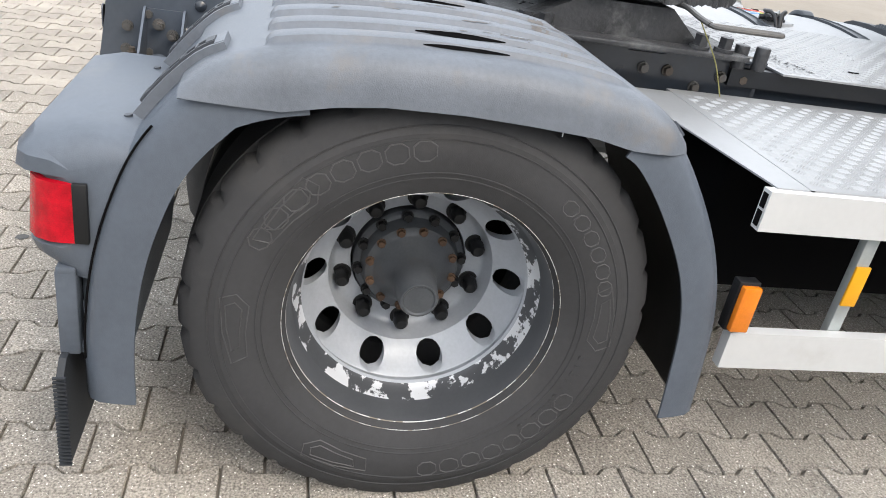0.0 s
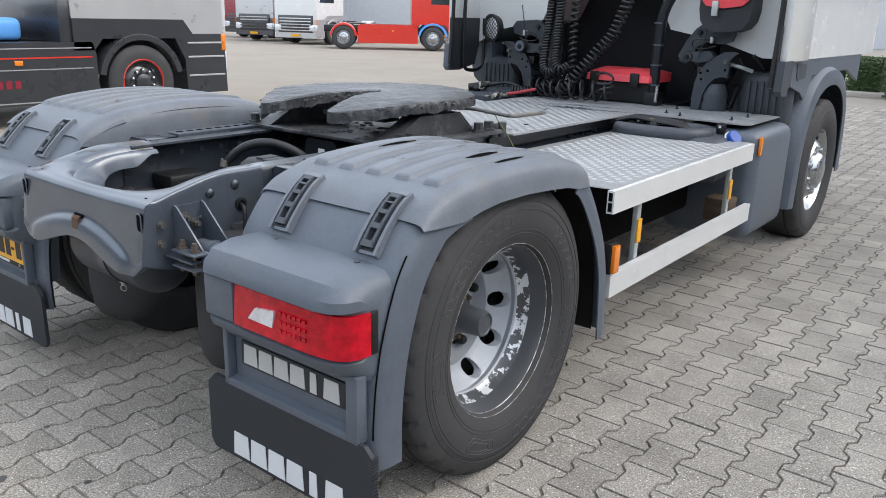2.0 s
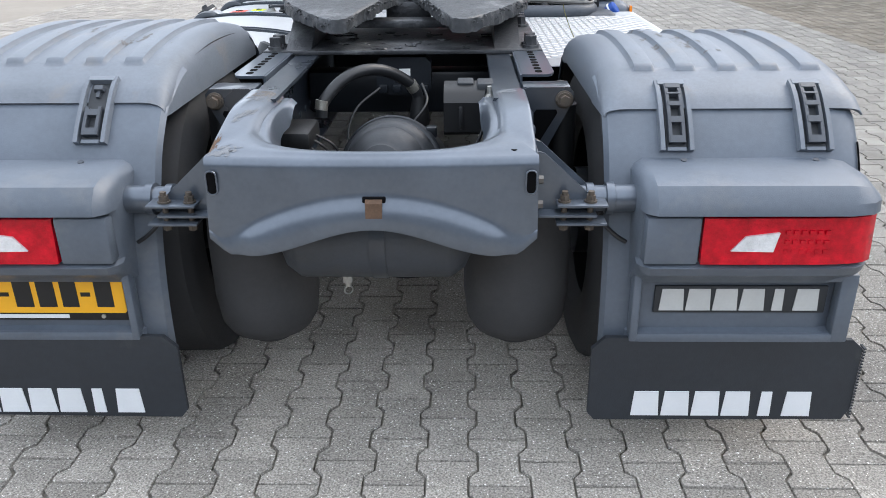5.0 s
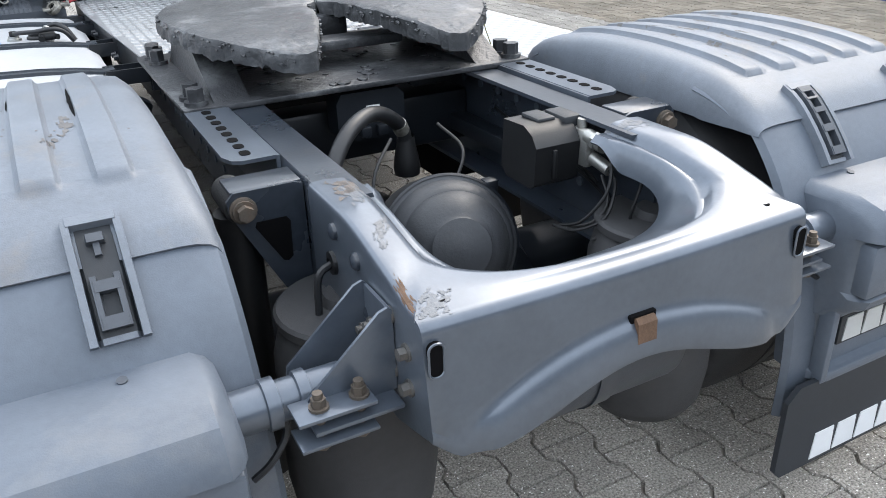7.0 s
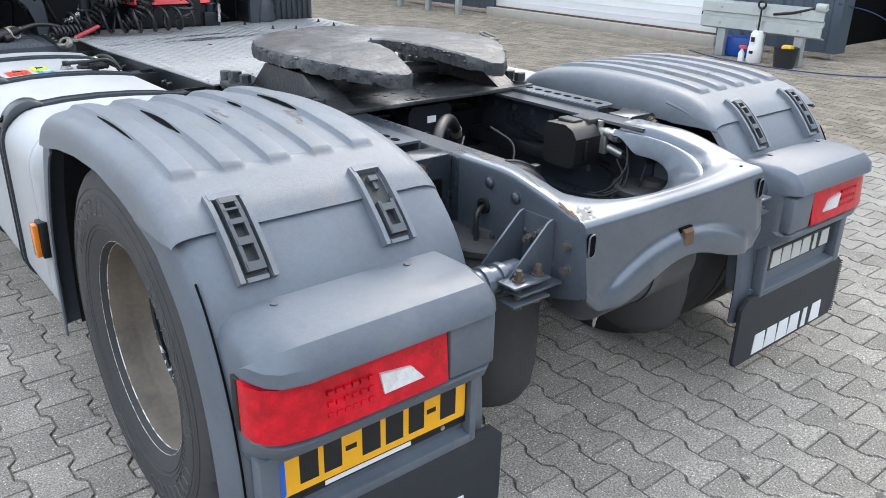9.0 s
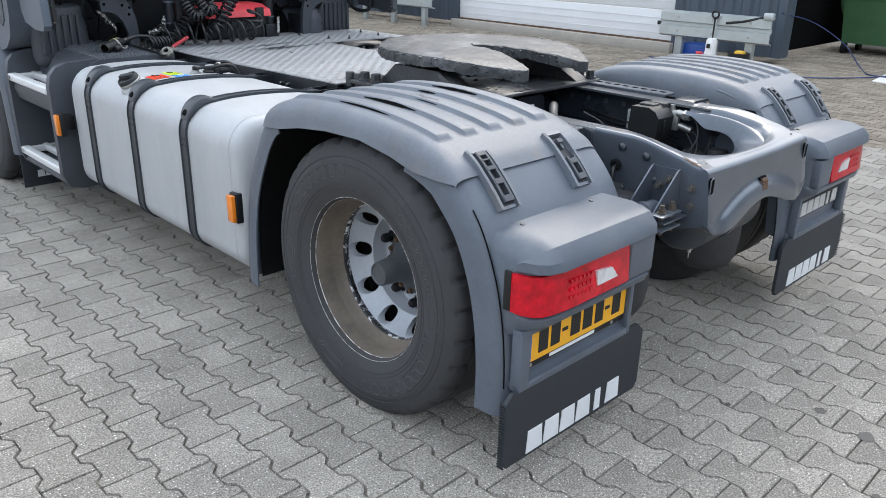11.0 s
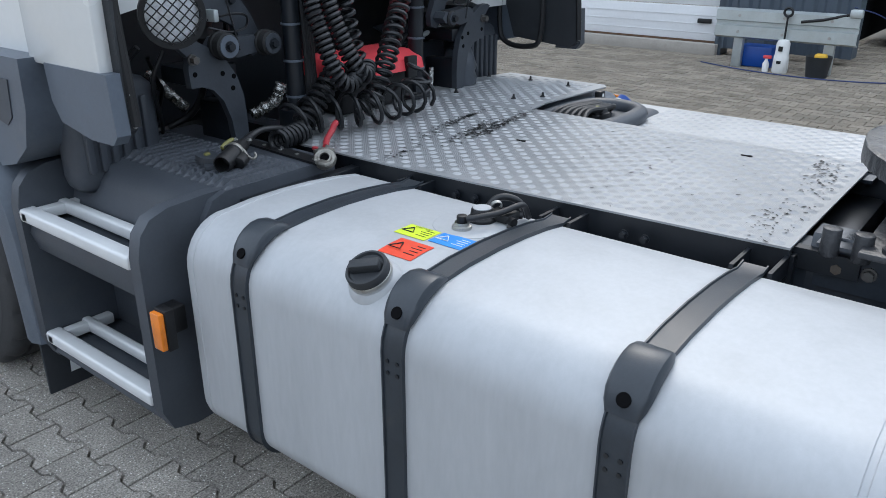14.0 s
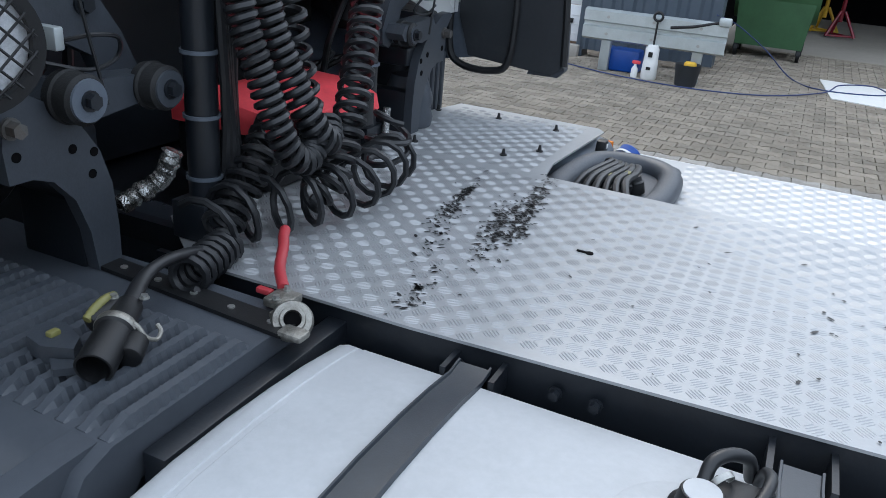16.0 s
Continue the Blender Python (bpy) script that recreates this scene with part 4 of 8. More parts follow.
def member_column(u):
    """One strip of the pressing, from the lip of the opening over the top and down the outside."""
    (xi, yi), (xo, yo) = cut(u), outside(u)
    zi = rim_z(yi)
    if abs(u) <= 0.5:
        zo = 0.926 + 0.006 * (abs(xo) / 0.396) ** 2
    else:
        zo = rim_z(min(yo + 0.03, yi)) - 0.012 * (1 - ease((abs(u) - 0.5) / 0.12))
    rear = max(0.0, 1 - (abs(u) / 0.6) ** 2)
    dip = 0.012 * rear
    keep = 1 - ease((abs(u) - 0.75) / 0.2)

    def lean(q):
        return q[0], q[1] - 0.15 * max(0.0, 0.9 - q[2]) * max(0.0, 1 - max(0.0, abs(u) - 0.5) / 0.2), q[2]

    bend = 0.022 if abs(u) <= 0.5 else 0.0

    def at(f, dz):
        return (xi + (xo - xi) * f, yi + (yo + bend - yi) * f, zi + (zo - zi) * f + dz)
    col = [(xi * 0.945, yi + 0.125 * rear, zi - 0.035 - 0.045 * keep - dip), (xi * 0.975, yi + 0.065 * rear, zi - 0.028 - 0.018 * keep - dip), at(0.0, -0.02 - 0.01 * keep - dip), at(0.05, -0.022 - dip), at(0.12, -0.02 - dip * 0.8),
           at(0.18, -0.0205 - dip * 0.6), at(0.25, -0.009 - dip * 0.3), at(0.32, -0.002), at(0.42, 0.002), at(0.6, 0.004), at(0.74, 0.006), at(0.82, 0.005)]
    if abs(u) <= 0.5:
        col += [(xo, yo + bend * (1 - math.sin(a)), zo + 0.004 - bend * (1 - math.cos(a))) for a in (0.0, 0.4, 0.8, 1.2, 1.571)]
    else:
        col += [at(0.9, 0.005), at(0.955, 0.003), at(0.98, -0.001), at(0.993, -0.007), at(1.0, -0.02)]
    if abs(u) <= 0.5:
        ax = abs(xo)
        low = 0.762 - 0.064 * (1 - math.cos(min(1, ax / 0.31) * math.pi)) / 2 if ax < 0.352 else 0.698 + (ax - 0.352) * 0.9
        arch_z = 0.824 - 0.075 * (ax / 0.31) ** 2
        depth = 0.013 * ease((0.335 - ax) / 0.05)
        col += [lean(q) for q in ((xo, yo, zo - 0.035), (xo, yo, max(arch_z + 0.03, low + 0.03)), (xo, yo + 0.002, max(arch_z + 0.014, low + 0.026)), (xo, yo - depth * 0.4, max(arch_z + 0.004, low + 0.022)), (xo, yo - depth, max(arch_z - 0.012, low + 0.018)),
                (xo, yo - depth * 1.05, low + 0.011), (xo, yo - depth + 0.003, low + 0.002), (xo, yo - depth + 0.012, low), (xo, yo - depth + 0.03, low + 0.004))]
    else:
        t = (abs(u) - 0.5) / 0.5
        low = 0.741 - 0.04 * min(1, t * 4)
        col += [lean((xo, yo, q)) for q in (zo - 0.035, 0.84, 0.82, 0.8, 0.78, low + 0.011, low + 0.004, low + 0.002, low)]
    return col


bm = B()
n = 96
sheet(bm, [member_column(-1 + 2 * k / n) for k in range(n + 1)], -0.006)
xm = part("rear_cross_member", bm, M["frame"], truck, "glossy grey pressed-steel rear cross member with a round opening", angle=50)


def scrape(u0, u1, i0, i1, mat, seed, thr, name="scrape", label=""):
    """A worn patch with a ragged outline that follows the pressing."""
    bmx = B()
    nu, nv = 64, 64
    ring = []
    for a in range(nu + 1):
        u = u0 + (u1 - u0) * a / nu
        col = [Vector(p) for p in member_column(u)]
        row = []
        for b in range(nv + 1):
            f = i0 + (i1 - i0) * b / nv
            k = min(int(f), len(col) - 2)
            q = col[k].lerp(col[k + 1], f - k)
            row.append(bmx.verts.new(q + Vector((0, -0.0006, 0.0007))))
        ring.append(row)
    for a in range(nu):
        for b in range(nv):
            e_ = min(a, nu - 1 - a, b, nv - 1 - b) / (nu / 2)
            if noise.noise(Vector((a * 0.09, b * 0.12, seed))) + 0.4 * noise.noise(Vector((a * 0.35, b * 0.4, seed))) + e_ * 1.1 > thr:
                bmx.faces.new((ring[a][b], ring[a + 1][b], ring[a + 1][b + 1], ring[a][b + 1]))
    bmesh.ops.delete(bmx, geom=[v for v in bmx.verts if not v.link_faces], context="VERTS")
    part(name, bmx, M[mat], xm, label, kind="stuff")


scrape(-0.99, -0.86, 4, 11, "bare_metal", 1.3, 0.45, label="bare scraped metal")
scrape(-0.97, -0.78, 6, 10, "scuff", 4.1, 0.5, label="pale scuffed paint")
scrape(-0.72, -0.63, 7, 11, "scuff", 7.7, 0.5, label="pale scuffed paint")
scrape(-0.6, -0.52, 11, 14, "rust", 2.2, 0.35, label="rusty worn edge")
scrape(-0.5, -0.42, 9.5, 13, "scuff", 9.4, 0.42, label="pale scuffed paint")
scrape(0.9, 1.0, 4, 11, "scuff", 5.0, 0.45, label="pale scuffed paint")
for s in (1, -1):
    bm = B(); rod(bm, (s * 0.34, -0.751, 0.932), (s * 0.34, -0.751, 0.9412), 0.0075, 16); part("hole_mark", bm, M["hole_shade"], xm)
for s in (1, -1):
    slot = rounded_rect(0.366, 0.391, 0.848, 0.906, 0.011)
    bm = B(); prism(bm, [(s * a, b) for a, b in slot], "xz", -0.8085, -0.79); part("corner_slot", bm, M["hole_shade"], xm, "dark slot in the corner")
    bm = B(); tube(bm, [(s * a, -0.8085, b) for a, b in slot + slot[:1]], 0.0022, 6); part("slot_rim", bm, M["frame"], xm)
for s in (1, -1):
    bm = B(); hexbolt(bm, (0, 0, 0), (s, 0, 0), 0.011, 0.012)
    repeat("frame_bolt", bm, M["bolt"], xm, [(s * 0.396, yy, zz) for yy, zz in ((-0.745, 0.862), (-0.75, 0.8), (-0.69, 0.9), (-0.69, 0.8))], "dull grey bolt head")
    bm = B(); lathe(bm, [(0.0, 0.016), (0.006, 0.015), (0.01, 0.01), (0.012, 0.0)], (0, 0, 0), (s, 0, 0), 16)
    repeat("rivet_head", bm, M["rail"], xm, [(s * 0.396, yy, zz) for yy, zz in ((-0.56, 0.935), (-0.46, 0.95), (-0.47, 0.8), (-0.6, 0.86))])
    # cable through a grommet in the web
    bm = B(); lathe(bm, [(0, 0.024), (0.012, 0.022), (0.014, 0.012), (0.004, 0.008)], (s * 0.391, -0.44, 0.88), (s, 0, 0), 18); gm = part("grommet", bm, M["black"], xm)
    bm = B(); tube(bm, smooth_path([(s * 0.395, -0.44, 0.88), (s * 0.43, -0.45, 0.865), (s * 0.44, -0.46, 0.8), (s * 0.45, -0.48, 0.72), (s * 0.5, -0.52, 0.64)], 6), 0.0075, 8); part("lamp_cable", bm, M["hose"], gm)
    # gusset bracket that carries the mudguard tube
    bm = B(); box(bm, (s * 0.398, -0.7, 0.77), (s * 0.404, -0.6, 0.915)); box(bm, (s * 0.404, -0.745, 0.762), (s * 0.55, -0.596, 0.77), 0.002)
    br = part("mudguard_bracket", bm, M["frame"], truck, "grey steel gusset bracket")
    bm = B()
    prism(bm, [(s * 0.398, 0.915), (s * 0.405, 0.92), (s * 0.42, 0.915), (s * 0.545, 0.8), (s * 0.55, 0.77), (s * 0.398, 0.77)], "xz", -0.602, -0.596, 0.0015)
    part("gusset", bm, M["frame"], br); bm = B()
    prism(bm, [(s * 0.398, 0.915), (s * 0.405, 0.92), (s * 0.42, 0.915), (s * 0.545, 0.8), (s * 0.55, 0.77), (s * 0.398, 0.77)], "xz", -0.702, -0.696, 0.0015)
    part("gusset", bm, M["frame"], br)
    for zz in (0.79, 0.742):
        bm = B(); box(bm, (s * 0.45, -0.75, zz), (s * 0.575, -0.69, zz + 0.007), 0.002); part("clamp_plate", bm, M["frame"], br)
    bm = B()
    lathe(bm, [(0.47, 0.0), (0.47, 0.03), (0.475, 0.034), (0.53, 0.034), (0.532, 0.04), (0.55, 0.04), (0.552, 0.034), (0.58, 0.034), (0.582, 0.042), (0.602, 0.042), (0.604, 0.036), (0.67, 0.036)], (0, -0.655, 0.782), (s, 0, 0), 28)
    part("support_tube", bm, M["frame"], br)
    for xx in (0.47, 0.535):
        bm = B()
        rod(bm, (s * xx, -0.722, 0.735), (s * xx, -0.722, 0.825), 0.008, 10)
        hexbolt(bm, (s * xx, -0.722, 0.797), (0, 0, 1), 0.012, 0.013)
        hexbolt(bm, (s * xx, -0.722, 0.742), (0, 0, -1), 0.012, 0.013)
        part("bracket_bolt", bm, M["rust_light"], br)
    for yy, zz in ((-0.665, 0.875), (-0.63, 0.85)):
        bm = B(); hexbolt(bm, (s * 0.404, yy, zz), (s, 0, 0), 0.012, 0.014); rod(bm, (s * 0.416, yy, zz), (s * 0.432, yy, zz), 0.007, 12); part("bracket_nut", bm, M["bolt"], br)
    bm = B()
    tube(bm, smooth_path([(s * 0.57, -0.66, 0.75), (s * 0.58, -0.67, 0.72), (s * 0.61, -0.68, 0.69), (s * 0.64, -0.68, 0.67)], 5), 0.006, 6)
    part("lamp_cable", bm, M["hose"], br)
    # shock absorber bracket beside the rail
    bm = B()
    prism(bm, [(s * 0.393, 0.985), (s * 0.41, 0.99), (s * 0.525, 0.99), (s * 0.54, 0.975), (s * 0.538, 0.95), (s * 0.45, 0.775), (s * 0.435, 0.76), (s * 0.393, 0.755)], "xz", -0.292, -0.284, 0.002)
    box(bm, (s * 0.393, -0.284, 0.982), (s * 0.53, -0.2, 0.99), 0.002)
    prism(bm, [(-0.285, 0.985), (-0.2, 0.985), (-0.2, 0.95), (-0.265, 0.76), (-0.285, 0.755)], "yz", s * 0.393, s * 0.4)
    sb = part("shock_bracket", bm, M["rail"], truck, "dark shock absorber bracket with a triangular cut-out")
    bm = B(); prism(bm, [(s * 0.425, 0.915), (s * 0.432, 0.925), (s * 0.49, 0.925), (s * 0.494, 0.915), (s * 0.448, 0.835), (s * 0.438, 0.832), (s * 0.428, 0.84)], "xz", -0.2935, -0.2915, 0.0); part("cut_out", bm, M["hole_shade"], sb)
    bm = B(); rod(bm, (s * 0.512, -0.283, 0.955), (s * 0.512, -0.17, 0.955), 0.032, 22, bev=0.004); part("bush", bm, M["bush_rubber"], sb)
    bm = B(); lathe(bm, [(0, 0.026), (0.006, 0.026), (0.008, 0.02), (0.008, 0.0)], (s * 0.512, -0.292, 0.955), (0, -1, 0), 22); hexbolt(bm, (s * 0.512, -0.3, 0.955), (0, -1, 0), 0.016, 0.015); part("bush_bolt", bm, M["rust_light"], sb)
    bm = B(); rod(bm, (s * 0.52, -0.23, 0.3), (s * 0.515, -0.23, 0.93), 0.042, 20); part("shock_absorber", bm, M["black"], truck, "black shock absorber tube")
    # perforated flange
    bm = B(); prism(bm, [(s * 0.398, 0.3), (s * 0.5, 0.3), (s * 0.5, -0.105), (s * 0.488, -0.14), (s * 0.47, -0.15), (s * 0.398, -0.15)], "xy", 0.992, 1.0, 0.003)
    box(bm, (s * 0.3915, -0.15, 0.86), (s * 0.3995, 0.3, 0.9985))
    pf = part("perforated_flange", bm, M["frame"], truck, "perforated grey steel flange")
    bm = B(); prism(bm, rounded_rect(-0.011, 0.011, -0.016, 0.016, 0.0105), "xy", 0.0001, 0.0014)
    repeat("hole_mark", bm, M["hole_shade"], pf, [(s * 0.452, -0.105 + k * 0.05, 1.0) for k in range(8)])
    # air spring
    bm = B()
    lathe(bm, [(0.262, 0.0), (0.262, 0.062), (0.272, 0.064), (0.275, 0.07), (0.288, 0.075), (0.292, 0.1), (0.305, 0.125), (0.34, 0.145), (0.42, 0.155), (0.6, 0.155), (0.7, 0.15), (0.755, 0.135), (0.77, 0.12), (0.772, 0.138), (0.79, 0.14), (0.796, 0.134), (0.796, 0.05), (0.815, 0.045), (0.815, 0.0)], (s * 0.375, -0.44, 0.0), (0, 0, 1), 40)
    part("air_spring", bm, M["tyre"], truck, "black rubber air spring bellows")

# air tank across the rear, with a strap
bm = B()
lathe(bm, [(-0.255, 0.0), (-0.253, 0.06), (-0.235, 0.1), (-0.2, 0.126), (-0.19, 0.128), (0.19, 0.128), (0.2, 0.126), (0.235, 0.1), (0.253, 0.06), (0.255, 0.0)], (-0.012, -0.62, 0.682), (1, 0, 0), 44)
at = part("air_tank", bm, M["bracket"], truck, "grey cylindrical air tank under the cross member")
bm = B(); lathe(bm, [(-0.02, 0.1292), (-0.02, 0.1322), (0.02, 0.1322), (0.02, 0.1292)], (0, -0.62, 0.682), (1, 0, 0), 44, True); part("tank_strap", bm, M["rail"], at)
bm = B(); prism(bm, [(-0.8, 0.836), (-0.8185, 0.838), (-0.826, 0.83), (-0.8285, 0.79), (-0.822, 0.786), (-0.817, 0.79), (-0.816, 0.826), (-0.8, 0.828)], "yz", -0.014, 0.026, 0.0015); part("strap_end", bm, M["rust"], at, "rusty strap end")
bm = B(); box(bm, (-0.022, -0.8145, 0.822), (0.034, -0.79, 0.842), 0.003); part("strap_slot", bm, M["hole_shade"], at)
bm = B(); rod(bm, (-0.1, -0.62, 0.545), (-0.1, -0.62, 0.525), 0.014, 6); rod(bm, (-0.1, -0.62, 0.525), (-0.1, -0.62, 0.512), 0.008, 10); dv = part("drain_valve", bm, M["steel"], at)
bm = B(); tube(bm, [(-0.1 + 0.011 * math.sin(a), -0.62 + 0.005 * math.sin(a), 0.5 + 0.012 * math.cos(a)) for a in (k * math.pi / 8 for k in range(17))], 0.0025, 6); part("drain_ring", bm, M["steel"], dv)
# axle, brake dome and fittings seen through the opening
bm = B()
rod(bm, (-0.58, 0.01, 0.503), (0.58, 0.01, 0.503), 0.09, 20)
lathe(bm, [(-0.25, 0.0), (-0.24, 0.1), (-0.18, 0.2), (-0.05, 0.24), (0.1, 0.22), (0.3, 0.12), (0.45, 0.1)], (0.03, 0.0, 0.52), (0, 1, 0), 36)
part("rear_axle", bm, M["frame_dark"], truck, "dark cast rear axle housing")
bm = B()
lathe(bm, [(-0.185, 0.0), (-0.183, 0.04), (-0.175, 0.07), (-0.168, 0.075), (-0.165, 0.085), (-0.15, 0.105), (-0.125, 0.13), (-0.118, 0.131), (-0.113, 0.14), (-0.08, 0.155), (-0.07, 0.158), (-0.065, 0.168), (-0.04, 0.17), (-0.035, 0.162), (0.1, 0.165), (0.15, 0.15), (0.17, 0.11), (0.18, 0.0)], (0.0, -0.11, 0.68), (0.2, 0.9, -0.35), 48)
bcy = part("brake_dome", bm, M["dusty_dark"], truck, "dusty dark dome of the axle housing")
bm = B(); lathe(bm, [(-0.068, 0.168), (-0.064, 0.174), (-0.044, 0.174), (-0.04, 0.168)], (0.0, -0.11, 0.68), (0.2, 0.9, -0.35), 48); part("dome_clamp", bm, M["frame_dark"], bcy)
bm = B(); box(bm, (0.1, -0.15, 0.8), (0.135, -0.115, 0.835), 0.006); part("clamp_screw", bm, M["frame_dark"], bcy)
for yy, zz in ((0.25, 0.74), (0.9, 0.72), (1.9, 0.72), (2.9, 0.72)):
    bm = B(); box(bm, (-0.38, yy + 0.18, zz), (0.38, yy + 0.3, zz + 0.16), 0.015)
    part("cross_bar", bm, M["frame_dark"], truck, "dark chassis cross bar")
# valve box on the rail
bm = B()
prism(bm, [(-0.13, 0.978), (-0.215, 0.982), (-0.25, 0.966), (-0.268, 0.94), (-0.262, 0.85), (-0.245, 0.838), (-0.14, 0.838), (-0.12, 0.86)], "yz", 0.16, 0.282, 0.012, 3)
vb_ = part("valve_block", bm, M["black"], truck, "black valve box bolted to the rail")
bm = B(); box(bm, (0.205, -0.273, 0.86), (0.218, -0.262, 0.93), 0.004); part("box_rib", bm, M["black"], vb_)
for a, b in (((0.2, -0.215, 0.978), (0.25, -0.14, 0.99)), ((0.26, -0.235, 0.955), (0.31, -0.15, 0.99))):
    bm = B(); box(bm, a, b, 0.006); part("box_lid", bm, M["plastic_dark"], vb_)
bm = B(); box(bm, (0.283, -0.29, 0.875), (0.31, -0.2, 0.965), 0.01); rod(bm, (0.296, -0.28, 0.952), (0.29, -0.345, 0.945), 0.017, 14); rod(bm, (0.293, -0.31, 0.949), (0.292, -0.325, 0.947), 0.022, 6); rod(bm, (0.305, -0.28, 0.9), (0.31, -0.345, 0.885), 0.015, 12); rod(bm, (0.3, -0.25, 0.965), (0.3, -0.25, 0.985), 0.012, 12)
part("valve_fitting", bm, M["steel"], vb_, "corroded alloy valve fitting")
bm = B(); lathe(bm, [(0, 0.03), (0.01, 0.028), (0.016, 0.012), (0.022, 0.012), (0.022, 0.0)], (0.381, -0.41, 0.886), (-1, 0, 0), 20); part("grommet", bm, M["black"], truck)
rg = random.Random(3)
HOSES = (((0.29, -0.345, 0.945), (0.283, -0.38, 0.925), (0.26, -0.4, 0.86), (0.22, -0.37, 0.79), (0.2, -0.31, 0.76)), ((0.31, -0.345, 0.885), (0.3, -0.38, 0.86), (0.26, -0.4, 0.8), (0.21, -0.36, 0.765), (0.19, -0.3, 0.76)),
         ((0.3, -0.33, 0.87), (0.29, -0.37, 0.82), (0.25, -0.37, 0.78), (0.2, -0.33, 0.76)), ((0.36, -0.41, 0.886), (0.33, -0.43, 0.87), (0.31, -0.43, 0.82), (0.3, -0.42, 0.77), (0.24, -0.38, 0.74)),
         ((-0.37, -0.16, 0.83), (-0.32, -0.18, 0.84), (-0.26, -0.19, 0.83), (-0.2, -0.19, 0.8), (-0.17, -0.18, 0.76)), ((-0.37, -0.2, 0.82), (-0.31, -0.22, 0.83), (-0.25, -0.23, 0.82), (-0.21, -0.22, 0.79), (-0.2, -0.2, 0.75)),
         ((-0.37, -0.24, 0.8), (-0.31, -0.26, 0.815), (-0.26, -0.26, 0.81), (-0.22, -0.25, 0.77)),
         ((0.37, 0.2, 0.85), (0.36, -0.05, 0.83), (0.35, -0.2, 0.82), (0.33, -0.35, 0.79)), ((0.37, 0.25, 0.88), (0.34, 0.0, 0.86), (0.36, -0.1, 0.85), (0.33, -0.28, 0.83)),
         ((0.08, 0.06, 0.93), (0.1, -0.03, 0.89), (0.06, -0.08, 0.84), (0.0, -0.1, 0.8)), ((-0.06, 0.04, 0.92), (-0.13, -0.02, 0.87), (-0.16, -0.06, 0.8), (-0.15, -0.08, 0.75)))
for pts in HOSES:
    bm = B(); tube(bm, smooth_path(pts, 6), 0.0042, 8)
    part("brake_hose", bm, M["black"], truck)
bm = B(); tube(bm, smooth_path([(-0.25, -0.03, 0.84), (-0.24, -0.02, 0.89), (-0.178, 0.03, 0.952), (-0.1, 0.09, 0.972), (-0.023, 0.15, 0.946), (0.042, 0.2, 0.889), (0.06, 0.215, 0.83)], 7), 0.02, 14)
ah = part("air_hose", bm, M["hose"], truck, "thick grey-black air hose")
for p, q in (((0.03, 0.19, 0.905), (0.045, 0.203, 0.88)), ((-0.245, -0.025, 0.895), (-0.25, -0.03, 0.865))):
    bm = B(); rod(bm, p, q, 0.0215, 16); part("hose_clip", bm, M["alloy"], ah)
bm = B(); lathe(bm, [(0.0, 0.0), (0.0, 0.035), (0.02, 0.038), (0.05, 0.034), (0.07, 0.03), (0.09, 0.026), (0.11, 0.024)], (0.06, 0.215, 0.75), (0, 0, 1), 24)
part("hose_socket", bm, M["black"], truck, "black hose socket")
bm = B(); prism(bm, [(-0.1, 0.86), (-0.1, 0.95), (-0.085, 0.975), (0.08, 0.975), (0.1, 0.955), (0.1, 0.86), (0.05, 0.84), (-0.05, 0.84)], "xz", 0.3, 0.38, 0.012, 2)
for k in range(4):
    box(bm, (-0.09 + k * 0.05, 0.28, 0.85), (-0.06 + k * 0.05, 0.3, 0.88), 0.004)
gm_ = part("valve_module", bm, M["frame_dark"], truck, "dark valve module between the rails")
bm = B(); box(bm, (-0.015, 0.2985, 0.91), (0.025, 0.2995, 0.935)); part("white_tag", bm, M["white_plastic"], gm_)
bm = B(); box(bm, (0.31, -0.08, 0.78), (0.37, 0.9, 0.83), 0.008); part("cable_tray", bm, M["frame_dark"], truck, "dark cable tray along the rail")
bm = B(); box(bm, (0.34, -0.02, 0.83), (0.36, 0.0, 0.92), 0.003); part("tray_bracket", bm, M["galv"], truck)
bm = B(); box(bm, (-0.38, -0.3, 0.8), (-0.24, -0.12, 0.86), 0.015); part("level_valve", bm, M["black"], truck, "black level valve on the rail")

# ---------------------------------------------------------------- fifth wheel
bm = B()
box(bm, (-0.5, 0.27, 0.99), (0.5, 1.0, 1.006), 0.004)
fwb = part("mounting_plate", bm, M["grease"], truck, "greasy steel mounting plate on the rails")
for s in (1, -1):
    bm = B()
    prism(bm, [(0.28, 1.0), (0.88, 1.0), (0.76, 1.1), (0.48, 1.1)], "yz", s * 0.33, s * 0.42, 0.012)
    part("pedestal", bm, M["grease"], fwb)
    bm = B(); hexbolt(bm, (0, 0, 0), (0, 0, 1), 0.022, 0.03)
    repeat("plate_bolt", bm, M["grease"], fwb, [(s * 0.46, yy, 1.006) for yy in (0.31, 0.37, 0.85, 0.93)])
    bm = B(); rod(bm, (s * 0.44, 1.0, 0.96), (s * 0.44, 1.0, 1.03), 0.022, 16, bev=0.003); part("stop_pin", bm, M["grease"], fwb)
    bm = B(); rod(bm, (s * 0.44, 1.07, 0.96), (s * 0.44, 1.07, 1.03), 0.022, 16, bev=0.003); part("stop_pin", bm, M["grease"], fwb)
CY = 0.66


def along(table, y):
    for (a, b), (c, d) in zip(table, table[1:]):
        if c <= y <= a:
            return b + (d - b) * (a - y) / (a - c)
    return table[-1][1] if y < table[-1][0] else table[0][1]


